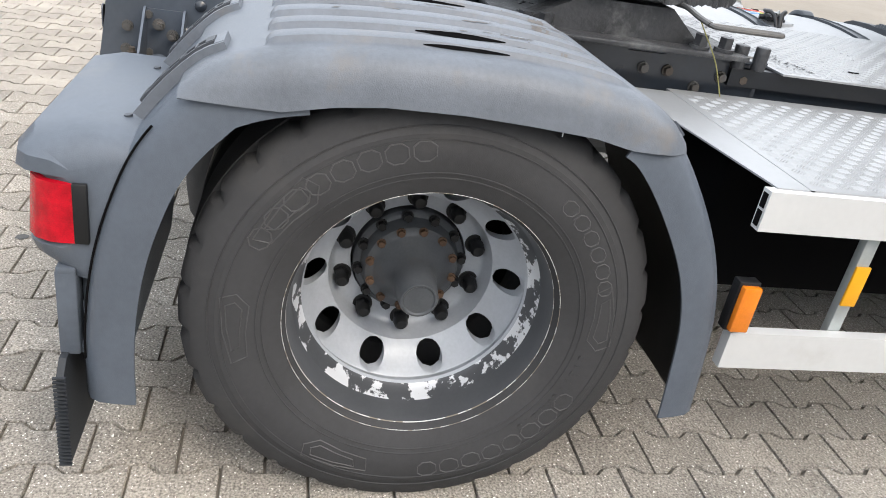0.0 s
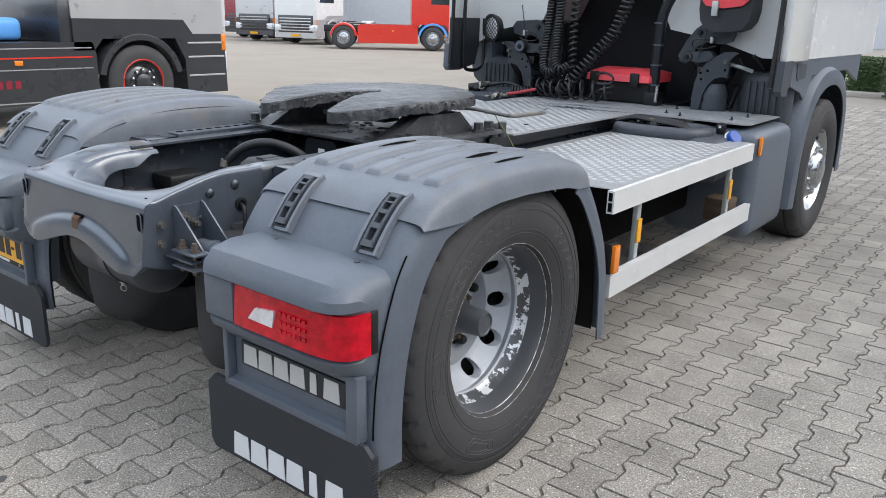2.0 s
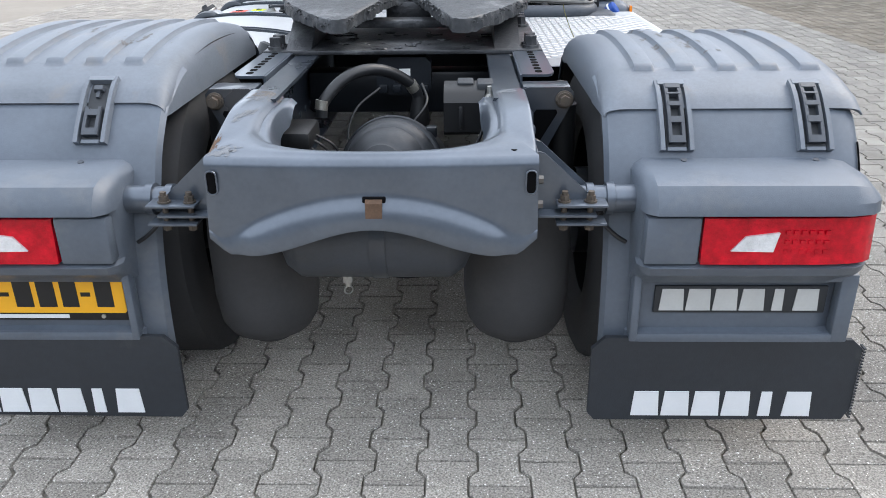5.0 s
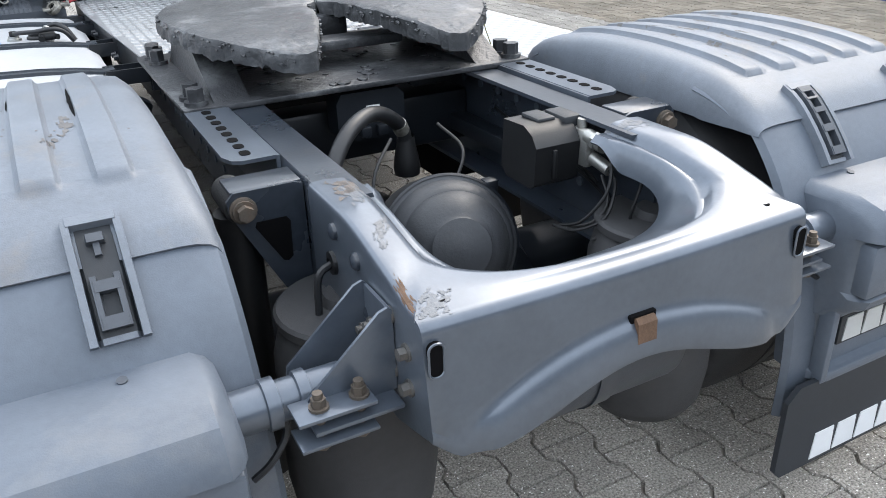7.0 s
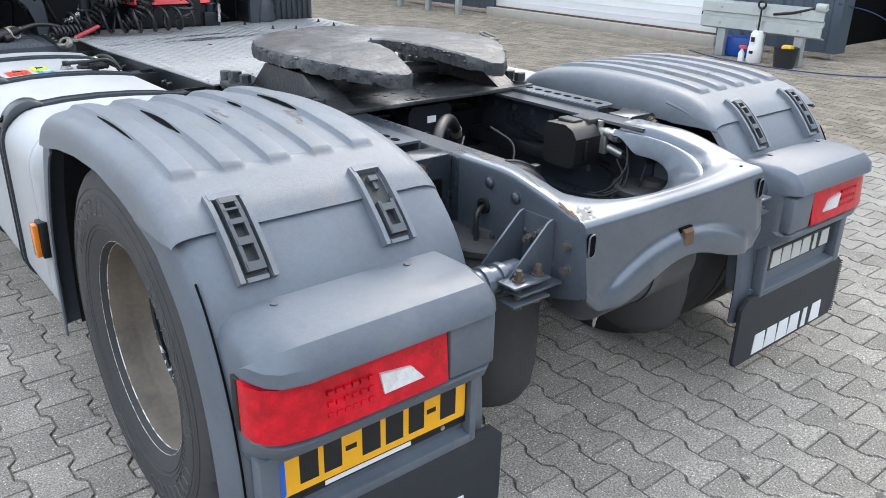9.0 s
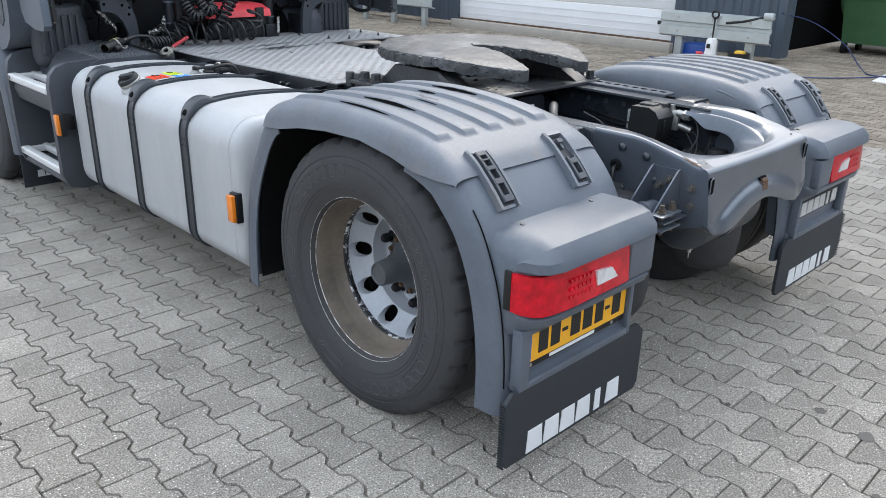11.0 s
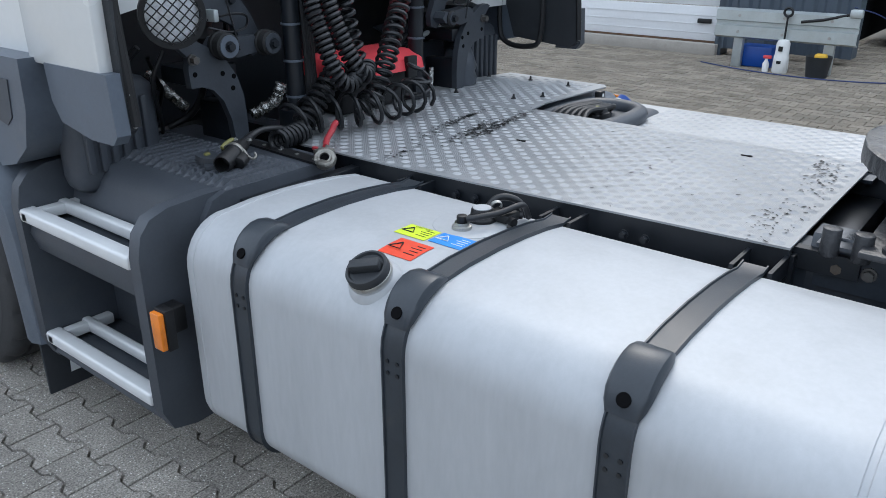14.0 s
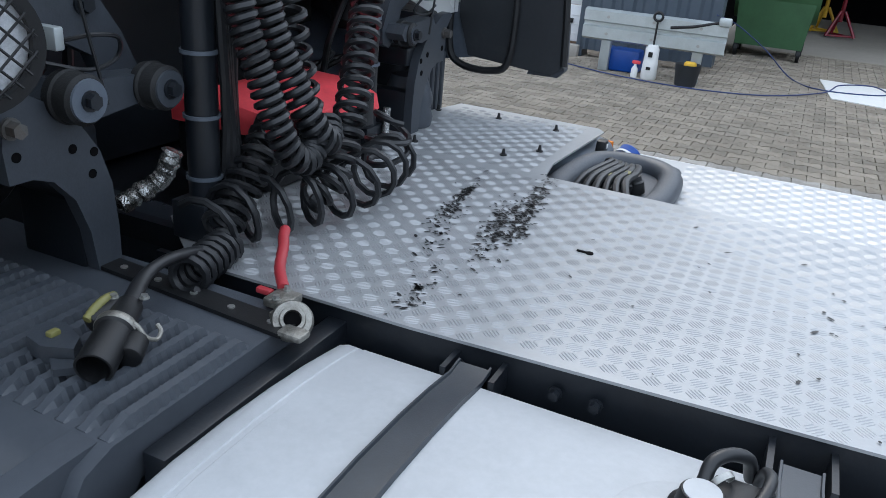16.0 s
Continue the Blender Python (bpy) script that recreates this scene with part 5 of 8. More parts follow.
FW_OUT = [(0.66, 0.465), (0.52, 0.46), (0.42, 0.435), (0.34, 0.39), (0.27, 0.335), (0.2, 0.275), (0.17, 0.24), (0.16, 0.22)]
FW_IN = [(0.68, 0.0), (0.65, 0.035), (0.6, 0.05), (0.5, 0.062), (0.38, 0.095), (0.21, 0.16), (0.17, 0.18), (0.16, 0.205)]


def fw_top(x, y):
    d = 1.17
    if y < 0.45:
        d -= (0.45 - y) ** 1.2 * 0.17
    return d - 0.05 * max(0.0, math.hypot(x, y - CY) - 0.41) + 0.004 * noise.noise(Vector((x * 14, y * 14, 0))) + 0.0022 * noise.noise(Vector((x * 60, y * 40, 4))) + 0.0012 * noise.noise(Vector((x * 130, y * 110, 9)))


bm = B()
NY, NX = 150, 26
for s in (1, -1):
    rows = []
    for i in range(NY + 1):
        y = 0.16 + (1.11 - 0.16) * i / NY
        xo = 0.465 * math.sqrt(max(0.0, 1 - ((y - CY) / 0.4505) ** 2)) if y > CY else along(FW_OUT, y)
        xi = along(FW_IN, y) if y < 0.68 else 0.0
        rag = 0.016 * noise.noise(Vector((s * 5, y * 30, 2.0))) + 0.014 * noise.noise(Vector((s * 9, y * 90, 6.0)))
        row = []
        low = 0.048 + 0.012 * noise.noise(Vector((s * 3, y * 16, 8.0))) + 0.008 * noise.noise(Vector((s * 7, y * 70, 3.0)))
        for k, (f, dz) in enumerate(((0.0, -low), (0.0, -0.035), (0.01, -0.006), (0.04, 0.0))):
            row.append((s * (xi + (xo - xi) * f + (abs(rag) if xi > 0 and k < 2 else 0)), y, fw_top(xi, y) + (dz if xi > 0.0 else 0.0)))
        for k in range(1, NX):
            x = xi + (xo - xi) * (0.04 + 0.92 * k / NX)
            row.append((s * x, y, fw_top(x, y)))
        for f, dz, e in ((0.985, -0.003, 0), (1.0, -0.014, 0.4), (1.0, -0.035, 1.0), (1.0, -low, 0.5)):
            row.append((s * ((xi + (xo - xi) * f) + rag * e), y, fw_top(xo, y) + dz))
        rows.append(row)
    vr = [[bm.verts.new(p) for p in r] for r in rows]
    for a, b in zip(vr, vr[1:]):
        for i in range(len(a) - 1):
            bm.faces.new((a[i], a[i + 1], b[i + 1], b[i]))
    # underside, rear tip and front edge
    for a, b in zip(vr, vr[1:]):
        bm.faces.new((a[0], b[0], b[-1], a[-1]))
    bm.faces.new(vr[0]); bm.faces.new(vr[-1])
bmesh.ops.remove_doubles(bm, verts=bm.verts[:], dist=0.0004)
fw = part("fifth_wheel", bm, M["plate_top"], truck, "greasy black coupling plate with a rear slot", angle=40)
bm = B()
tube(bm, smooth_path([(0.4, 0.77, 1.115), (0.5, 0.758, 1.12), (0.62, 0.735, 1.116), (0.705, 0.728, 1.112)], 4), 0.008, 8)
tube(bm, smooth_path([(0.705, 0.728, 1.112), (0.735, 0.74, 1.112), (0.775, 0.86, 1.118), (0.782, 0.885, 1.12), (0.765, 0.89, 1.12), (0.748, 0.87, 1.118), (0.71, 0.752, 1.112), (0.705, 0.728, 1.112)], 4), 0.0065, 8)
part("release_handle", bm, M["bolt"], fw, "worn steel release handle with a flat loop")
bm = B(); tube(bm, smooth_path([(0.62, 0.735, 1.118), (0.63, 0.76, 1.08), (0.66, 0.8, 1.01), (0.7, 0.82, 0.93)], 5), 0.0018, 6)
part("release_cord", bm, M["cable_yellow"], fw, "thin cord hanging from the handle")
# clumps of old grease and the locking gear under the plate
bm = B()
rg = random.Random(21)
for k in range(240):
    s = rg.choice((1, -1))
    y = rg.uniform(0.17, 0.95)
    xo = along(FW_OUT, y) if y < CY else 0.46 * math.sqrt(max(0.0, 1 - ((y - CY) / 0.46) ** 2))
    x = xo + rg.uniform(-0.012, 0.006) if rg.random() < 0.6 else (along(FW_IN, y) if y < 0.66 else xo)
    r = rg.uniform(0.0025, 0.0065)
    bmesh.ops.create_icosphere(bm, subdivisions=1, radius=r, matrix=Matrix.Translation((s * x, y, fw_top(x, y) - rg.uniform(0.004, 0.03))) @ Matrix.Diagonal((1, rg.uniform(1, 2.4), rg.uniform(0.4, 0.9), 1)))
part("grease_clump", bm, M["grease"], fw, kind="stuff")
bm = B(); box(bm, (-0.09, 0.66, 1.06), (0.09, 0.9, 1.13), 0.012); box(bm, (-0.2, 0.5, 1.05), (0.2, 0.6, 1.08), 0.008)
part("locking_jaw", bm, M["grease"], fw, "greasy locking jaw")
bm = B()
for k in range(60):
    bmesh.ops.create_icosphere(bm, subdivisions=1, radius=rg.uniform(0.004, 0.012), matrix=Matrix.Translation((rg.uniform(-0.45, 0.45), rg.uniform(0.29, 0.7), 1.008)) @ Matrix.Diagonal((rg.uniform(1, 3), rg.uniform(1, 2), 0.45, 1)))
part("dirt_lump", bm, M["grease"], fwb, kind="stuff")

# ---------------------------------------------------------------- fuel tank on the left side
def tank_section(k=8):
    """Cross-section of the tank: x outward from the rail, z up."""
    pts = [(-0.6, 0.93), (-0.68, 0.942), (-0.78, 0.951), (-0.9, 0.956), (-1.02, 0.955)]
    pts += arc(-1.12, 0.815, 0.133, 86, 180, k)
    pts += arc(-1.153, 0.39, 0.1, 180, 270, k)
    pts += [(-0.62, 0.29), (-0.575, 0.33), (-0.56, 0.9)]
    return pts


def inset(pts, d, c=(-0.9, 0.6)):
    out = []
    for x, z in pts:
        dx, dz = c[0] - x, c[1] - z
        out.append((x + math.copysign(min(abs(dx), d), dx), z + math.copysign(min(abs(dz), d), dz)))
    return out


TY0, TY1 = 0.752, 2.525
bm = B()
sec = tank_section()
rings = []
for y, d in ((TY0, 0.045), (TY0 + 0.004, 0.028), (TY0 + 0.012, 0.013), (TY0 + 0.024, 0.004), (TY0 + 0.04, 0.0), (TY0 + 0.058, 0.0), (TY0 + 0.06, -0.002), (TY0 + 0.07, -0.002), (TY0 + 0.072, 0.0),
             (1.2, 0.0), (1.7, 0.0), (2.2, 0.0), (TY1 - 0.072, 0.0), (TY1 - 0.07, -0.002), (TY1 - 0.06, -0.002), (TY1 - 0.058, 0), (TY1 - 0.04, 0.0), (TY1 - 0.024, 0.004), (TY1 - 0.012, 0.013), (TY1 - 0.004, 0.028), (TY1, 0.045)):
    rings.append([(x, y, z) for x, z in inset(sec, d)])
loft(bm, rings)
tank = part("fuel_tank", bm, M["tank"], truck, "large brushed aluminium fuel tank with dark straps", angle=30)
for y in (1.2, 1.732, 2.26):
    bm = B()
    pts = [(-0.56, 0.935)] + [(x, z) for x, z in sec[:-2]] + [(-0.6, 0.29)]
    rows = []
    for x, z in pts:
        v = Vector((x + 0.9, 0, z - 0.6)).normalized() * 0.006
        vr_ = v * 1.9
        rows.append([(x, y - 0.032, z), (x + vr_.x, y - 0.031, z + vr_.z), (x + vr_.x, y - 0.0275, z + vr_.z), (x + v.x, y - 0.026, z + v.z), (x + v.x, y + 0.026, z + v.z), (x + vr_.x, y + 0.0275, z + vr_.z), (x + vr_.x, y + 0.031, z + vr_.z), (x, y + 0.032, z)])
    sheet(bm, rows)
    st = part("tank_strap", bm, M["strap"], tank, "dark strap over the tank")
    # moulded shoulder piece
    bm = B()
    a_pts = arc(-1.12, 0.815, 0.14, 84, 152, 8)
    rings = []
    for i, (x, z) in enumerate(a_pts):
        e = 0.022 * math.sin(math.pi * min(1, max(0.0, i / 8)) ** 0.8) + 0.006
        d = Vector((x + 1.12, 0, z - 0.815)).normalized()
        c = Vector((x, y, z))
        w = (0.034, 0.041, 0.045, 0.046, 0.046, 0.046, 0.045, 0.041, 0.033)[i]
        rings.append([c + Vector((0, -w, 0)), c + Vector((0, -w * 0.97, 0)) + d * e * 0.5, c + Vector((0, -w * 0.84, 0)) + d * e * 0.88, c + Vector((0, -w * 0.6, 0)) + d * e,
                      c + Vector((0, w * 0.6, 0)) + d * e, c + Vector((0, w * 0.84, 0)) + d * e * 0.88, c + Vector((0, w * 0.97, 0)) + d * e * 0.5, c + Vector((0, w, 0))])
    loft(bm, rings)
    sp = part("strap_shoulder", bm, M["strap"], st, "moulded black strap shoulder")
    bm = B()
    p = Vector((-1.235, y, 0.91)); rod(bm, p + Vector((0.03, 0, -0.024)), p + Vector((-0.007, 0, 0.006)), 0.014, 14)
    part("strap_hole", bm, M["hole_shade"], sp)
    bm = B(); box(bm, (-0.012, -0.018, -0.02), (0.012, 0.018, 0.0075), 0.002, 2, Matrix.Translation((-1.195, y, 0.949)) @ Matrix.Rotation(radians(-31), 4, "Y"))
    part("strap_slot", bm, M["hole_shade"], sp)
    for dy in (-0.014, 0.014):
        for z in (0.77, 0.8):
            bm = B(); rod(bm, (-1.256, y + dy, z), (-1.261, y + dy, z), 0.005, 8)
            part("strap_rivet", bm, M["frame_dark"], st)
    bm = B()
    box(bm, (-0.59, y - 0.05, 0.89), (-0.4, y - 0.04, 0.94)); box(bm, (-0.59, y + 0.04, 0.89), (-0.4, y + 0.05, 0.94)); box(bm, (-0.45, y - 0.06, 0.86), (-0.42, y + 0.06, 0.94))
    part("strap_bracket", bm, M["frame_dark"], st)
    bm = B(); box(bm, (-0.9, y - 0.02, 0.26), (-0.62, y + 0.02, 0.29), 0.003); box(bm, (-1.0, y - 0.03, 0.25), (-0.99, y + 0.03, 0.29)); part("strap_foot", bm, M["frame_dark"], st)
# filler cap
bm = B(); lathe(bm, [(-0.02, 0.068), (0.0, 0.062), (0.008, 0.052), (0.03, 0.05), (0.03, 0.0)], (-1.178, 1.858, 0.934), (-0.5, 0, 0.86), 40)
fc = part("filler_neck", bm, M["tank"], tank)
bm = B(); lathe(bm, [(0.02, 0.052), (0.042, 0.052), (0.047, 0.049), (0.047, 0.044), (0.041, 0.041), (0.041, 0.0)], (-1.178, 1.858, 0.934), (-0.5, 0, 0.86), 40)
cp = part("filler_cap", bm, M["plastic_dark"], tank, "round black filler cap")
mx = Matrix.Translation((-1.201, 1.858, 0.974)) @ Vector((-0.5, 0, 0.86)).to_track_quat("Z", "Y").to_matrix().to_4x4() @ Matrix.Rotation(radians(25), 4, "Z")
bm = B(); box(bm, (-0.038, -0.013, -0.01), (0.038, 0.013, 0.018), 0.005, 2, mx); part("cap_grip", bm, M["plastic_dark"], cp)
bm = B(); lathe(bm, [(0.016, 0.0525), (0.018, 0.054), (0.026, 0.054), (0.028, 0.0525)], (-1.178, 1.858, 0.934), (-0.5, 0, 0.86), 40); part("cap_ring", bm, M["steel"], cp)
# level sender, vent and hoses
bm = B(); lathe(bm, [(-0.008, 0.1), (0.003, 0.098), (0.005, 0.09), (0.005, 0.0)], (-0.8, 1.865, 0.953), (0, 0, 1), 44); sd = part("sender_base", bm, M["tank"], tank, "round welded sender flange")
bm = B()
lathe(bm, [(0, 0.04), (0.01, 0.04), (0.016, 0.032), (0.034, 0.029), (0.037, 0.027), (0.037, 0)], (-0.755, 1.858, 0.955), (0, 0, 1), 28); box(bm, (-0.752, 1.775, 0.958), (-0.69, 1.85, 0.985), 0.01)
rod(bm, (-0.735, 1.79, 0.97), (-0.745, 1.762, 0.968), 0.012, 14); rod(bm, (-0.705, 1.8, 0.972), (-0.685, 1.775, 0.97), 0.011, 14)
lv = part("level_sender", bm, M["black"], tank, "black level sender with hoses")
bm = B(); rod(bm, (-0.755, 1.858, 0.992), (-0.755, 1.858, 0.9936), 0.025, 22); part("sender_label", bm, M["tank"], lv)
bm = B(); lathe(bm, [(0.0, 0.027), (0.01, 0.026), (0.012, 0.02), (0.02, 0.019)], (-0.838, 1.862, 0.956), (0, 0, 1), 22); vt = part("vent_base", bm, M["steel"], tank)
bm = B(); rod(bm, (-0.838, 1.862, 0.968), (-0.838, 1.862, 0.994), 0.0145, 14, bev=0.003); part("vent_cap", bm, M["black"], vt)
bm = B(); lathe(bm, [(0.0, 0.0135), (0.0, 0.0165), (0.009, 0.0165), (0.009, 0.0135)], (-0.72, 1.835, 0.99), (0.4, 0.5, 0.3), 16, True); part("hose_clip", bm, M["steel"], lv)
for pts, hr in ((((-0.835, 1.85, 0.985), (-0.815, 1.825, 0.99), (-0.76, 1.795, 0.994), (-0.7, 1.78, 1.0), (-0.66, 1.785, 0.985), (-0.63, 1.79, 0.945)), 0.0085), (((-0.725, 1.86, 0.985), (-0.7, 1.855, 1.002), (-0.675, 1.835, 1.006), (-0.65, 1.81, 0.99), (-0.625, 1.8, 0.945)), 0.01)):
    bm = B(); tube(bm, smooth_path(pts, 6), hr, 10); part("fuel_hose", bm, M["hose"], lv)
# warning stickers


def on_tank(bm, x0, x1, y0, y1, lift, corner=0.0):
    z = lambda x: 0.956 - 0.4 * max(0.0, -x - 1.02) ** 1.5 + lift
    rows = [[(x, y, z(x)) for y in (y0, y1)] for x in (x0, (x0 + x1) / 2, x1)]
    sheet(bm, rows, 0.0008)


for nm, mat, x0, x1, y0, y1 in (("red_sticker", "sticker_red", -1.075, -0.985, 1.835, 1.94), ("yellow_sticker", "sticker_yellow", -0.965, -0.895, 1.885, 1.985), ("blue_sticker", "sticker_blue", -0.958, -0.888, 1.775, 1.878)):
    bm = B(); on_tank(bm, x0, x1, y0, y1, 0.0015)
    stk = part(nm, bm, M[mat], tank, nm.replace("_", " ") + " with small print")
    if mat == "sticker_yellow":
        fc_ = bpy.data.curves.new("printed_word", "FONT")
        fc_.body, fc_.size = "CAUTION", 0.012
        tmp = new("printed_word", fc_)
        me = bpy.data.meshes.new_from_object(tmp.evaluated_get(bpy.context.evaluated_depsgraph_get()))
        bpy.data.objects.remove(tmp)
        me.materials.clear(); me.materials.append(M["black"])
        ob = new("printed_word", me)
        ob.parent = stk
        ob.matrix_basis = Matrix.Translation((x1 - 0.0115, y1 - 0.022, 0.9585)) @ Matrix.Rotation(radians(-90), 4, "Z")
    w = x1 - x0
    for k in range(4):
        bm = B(); xx = x1 - w * (0.22 + 0.17 * k); on_tank(bm, xx - w * 0.014, xx + w * 0.014, y0 + 0.01, y0 + 0.036 + 0.008 * (k % 2), 0.0022)
        part("text_bar", bm, M["letter" if mat == "sticker_blue" else "black"], stk)
    bm = B(); cx, cy = (x0 + x1) / 2, y1 - 0.026
    tube(bm, [(cx + w * 0.24, cy, 0.959), (cx - w * 0.16, cy + 0.019, 0.959), (cx - w * 0.16, cy - 0.019, 0.959), (cx + w * 0.24, cy, 0.959)], 0.0016, 5)
    part("warning_sign", bm, M["letter" if mat == "sticker_blue" else "black"], stk)


def side_marker(x, y, z, s, parent, w=0.045, h=0.115):
    bm = B(); box(bm, (x, y - w / 2, z - h / 2), (x + s * 0.018, y + w / 2, z + h / 2), 0.004)
    m = part("side_marker", bm, M["amber"], parent, "amber side marker lamp")
    bm = B(); box(bm, (x - s * 0.03, y - w / 2 - 0.004, z - h / 2 - 0.006), (x, y + w / 2 + 0.004, z + h / 2 + 0.006), 0.004)
    part("marker_back", bm, M["black"], m)


side_marker(-1.27, 0.79, 0.59, -1, truck)
side_marker(-1.33, 2.54, 0.637, -1, truck)
bm = B(); box(bm, (-1.3, 2.55, 0.6), (-1.24, 2.62, 0.68), 0.006); part("marker_arm", bm, M["black"], truck)
side_marker(1.25, 0.705, 0.6, 1, truck)

# ---------------------------------------------------------------- chequer plate deck and right-hand step
def chequer(name, x0, x1, y0, y1, z, parent, skip=None, pitch=0.036, mat="plate"):
    """Raised five-bar tread over a rectangle, as one mesh."""
    verts, faces = [], []
    nx, ny = int((x1 - x0) / pitch), int((y1 - y0) / pitch)
    for i in range(nx):
        for j in range(ny):
            cx, cy = x0 + (i + 0.5) * pitch, y0 + (j + 0.5) * pitch
            if skip and skip(cx, cy):
                continue
            a = math.pi / 4 if (i + j) % 2 else -math.pi / 4
            c, s_ = math.cos(a), math.sin(a)
            L, W = pitch * 0.52, 0.0018
            for k in range(5):
                o = (k - 2) * 0.0064
                ll = L * (1 - 0.2 * abs(k - 2))
                base = len(verts)
                for dx, dy, dz in ((-ll, 0, 0), (-ll * 0.6, -W, 0), (ll * 0.6, -W, 0), (ll, 0, 0), (ll * 0.6, W, 0), (-ll * 0.6, W, 0), (-ll * 0.6, 0, 0.0011), (ll * 0.6, 0, 0.0011)):
                    px, py = dx, dy + o
                    verts.append((cx + px * c - py * s_, cy + px * s_ + py * c, z + dz))
                for f in ((0, 1, 6), (1, 2, 7, 6), (2, 3, 7), (3, 4, 7), (4, 5, 6, 7), (5, 0, 6)):
                    faces.append(tuple(base + q for q in f))
    me = bpy.data.meshes.new(name)
    me.from_pydata(verts, [], faces)
    me.materials.append(M[mat])
    ob = new(name, me)
    ob.parent = parent
    return tagged(ob, kind="stuff")


DZ = 0.963
bm = B()
prism(bm, [(-0.46, 1.15), (0.46, 1.15), (0.48, 2.48), (0.62, 2.5), (1.13, 2.47), (1.17, 2.5), (1.17, 3.06), (0.72, 3.16), (-0.38, 3.1), (-0.54, 2.9), (-0.535, 2.4)], "xy", DZ - 0.006, DZ)
deck = part("deck_plate", bm, M["plate"], truck, "aluminium chequer plate deck with dirt and scuffs")
chequer("tread_pattern", -0.53, 0.47, 1.165, 3.05, DZ, deck, skip=lambda x, y: x < -0.445 - 0.075 * min(1.0, (y - 1.15) / 1.25) or x < -0.5 + (y - 2.9) * 1.2)
chequer("tread_pattern", 0.48, 1.16, 2.53, 3.05, DZ, deck)
bm = B(); rod(bm, (0, 0, 0), (0, 0, 0.004), 0.012, 10); rod(bm, (0, 0, 0.004), (0, 0, 0.022), 0.007, 8, 0.004)
repeat("deck_stud", bm, M["black"], deck, [(x, y, DZ) for x, y in ((1.02, 2.62), (1.04, 2.85), (1.0, 3.08), (0.6, 2.66), (0.55, 2.95), (0.85, 3.1), (0.72, 2.58))])
bm = B(); rod(bm, (0, 0, 0.0003), (0, 0, 0.0028), 0.009, 10); box(bm, (-0.004, 0, 0.0003), (0.004, 0.03, 0.0028))
repeat("deck_keyhole", bm, M["hole_shade"], deck, [(x, y, DZ) for x, y in ((-0.01, 2.21), (0.3, 1.5))])
# smears of old grease on the tread
verts, faces = [], []
rg = random.Random(11)
for cx, cy, lx, ly, ang, cnt in ((0.17, 2.42, 0.3, 0.03, 0.15, 420), (0.02, 2.45, 0.22, 0.03, 0.2, 260), (0.1, 2.6, 0.22, 0.02, 0.1, 150), (-0.05, 2.56, 0.2, 0.03, 0.2, 90), (-0.4, 2.45, 0.16, 0.025, 0.1, 60), (0.22, 2.61, 0.05, 0.015, 0.1, 60), (0.25, 1.25, 0.3, 0.06, 0.2, 160), (-0.3, 1.24, 0.25, 0.06, 0.1, 70), (0.0, 1.8, 0.5, 0.5, 0, 40)):
    for k in range(cnt):
        a, b = rg.gauss(0, 0.5) * lx, rg.gauss(0, 0.5) * ly
        x, y = cx + a * math.cos(ang) - b * math.sin(ang), cy + a * math.sin(ang) + b * math.cos(ang)
        if not (-0.53 < x < 0.49 and 1.18 < y < 2.85):
            continue
        n0, r0, st = len(verts), rg.uniform(0.0012, 0.0042), rg.uniform(1.2, 3.2)
        t0 = rg.choice((math.pi / 4, -math.pi / 4)) + rg.uniform(-0.2, 0.2)
        for q in range(7):
            u = 2 * math.pi * q / 7
            rr = r0 * rg.uniform(0.6, 1.2)
            px, py = rr * st * math.cos(u), rr * math.sin(u)
            verts.append((x + px * math.cos(t0) - py * math.sin(t0), y + px * math.sin(t0) + py * math.cos(t0), DZ + 0.0026))
        faces.append(tuple(range(n0, n0 + 7)))
me = bpy.data.meshes.new("grease_smear")
me.from_pydata(verts, [], faces)
me.materials.append(M["black"])
sm = new("grease_smear", me)
sm.parent = deck
tagged(sm, kind="stuff")
bm = B()
box(bm, (-0.42, 1.0, 0.9), (-0.39, 3.3, 0.955)); box(bm, (0.39, 1.0, 0.9), (0.42, 3.3, 0.955))
part("deck_support", bm, M["frame_dark"], truck, "dark deck support angle")

bm = B(); prism(bm, [(-0.455, 1.15), (-0.53, 2.4), (-0.53, 3.0), (-0.515, 3.0), (-0.515, 2.4), (-0.44, 1.15)], "xy", 0.86, 0.956); dsk = part("deck_skirt", bm, M["frame_dark"], truck, "black steel skirt under the deck")
for y in (2.05, 2.12, 2.3, 1.5, 1.56):
    bm = B(); hexbolt(bm, (-0.5 - 0.03 * min(1, (y - 1.15) / 1.25), y, 0.915), (-1, 0, 0), 0.0095, 0.012); part("skirt_bolt", bm, M["frame_dark"], dsk)
SZ = 0.882
bm = B(); box(bm, (0.47, 0.78, SZ - 0.006), (1.225, 2.36, SZ), 0.0)
prism(bm, [(0.5, 0.62), (1.225, 0.7), (1.225, 0.79), (0.5, 0.79)], "xy", SZ - 0.005, SZ - 0.001)
step = part("side_step", bm, M["plate_bright"], truck, "aluminium chequer plate side platform with white beams")
chequer("tread_pattern", 0.52, 1.222, 0.8, 2.2, SZ, step, mat="plate_bright")
bm = B()
prism(bm, [(1.215, 0.786), (1.245, 0.786), (1.245, 0.878), (1.215, 0.878)], "xz", 0.675, 2.37, 0.004)
bb = part("upper_beam", bm, M["white_beam"], step, "white painted upper beam")
bm = B()
box(bm, (1.222, 0.672, 0.795), (1.238, 0.6745, 0.83)); box(bm, (1.222, 0.672, 0.837), (1.238, 0.6745, 0.87)); part("beam_end", bm, M["hole_shade"], bb)
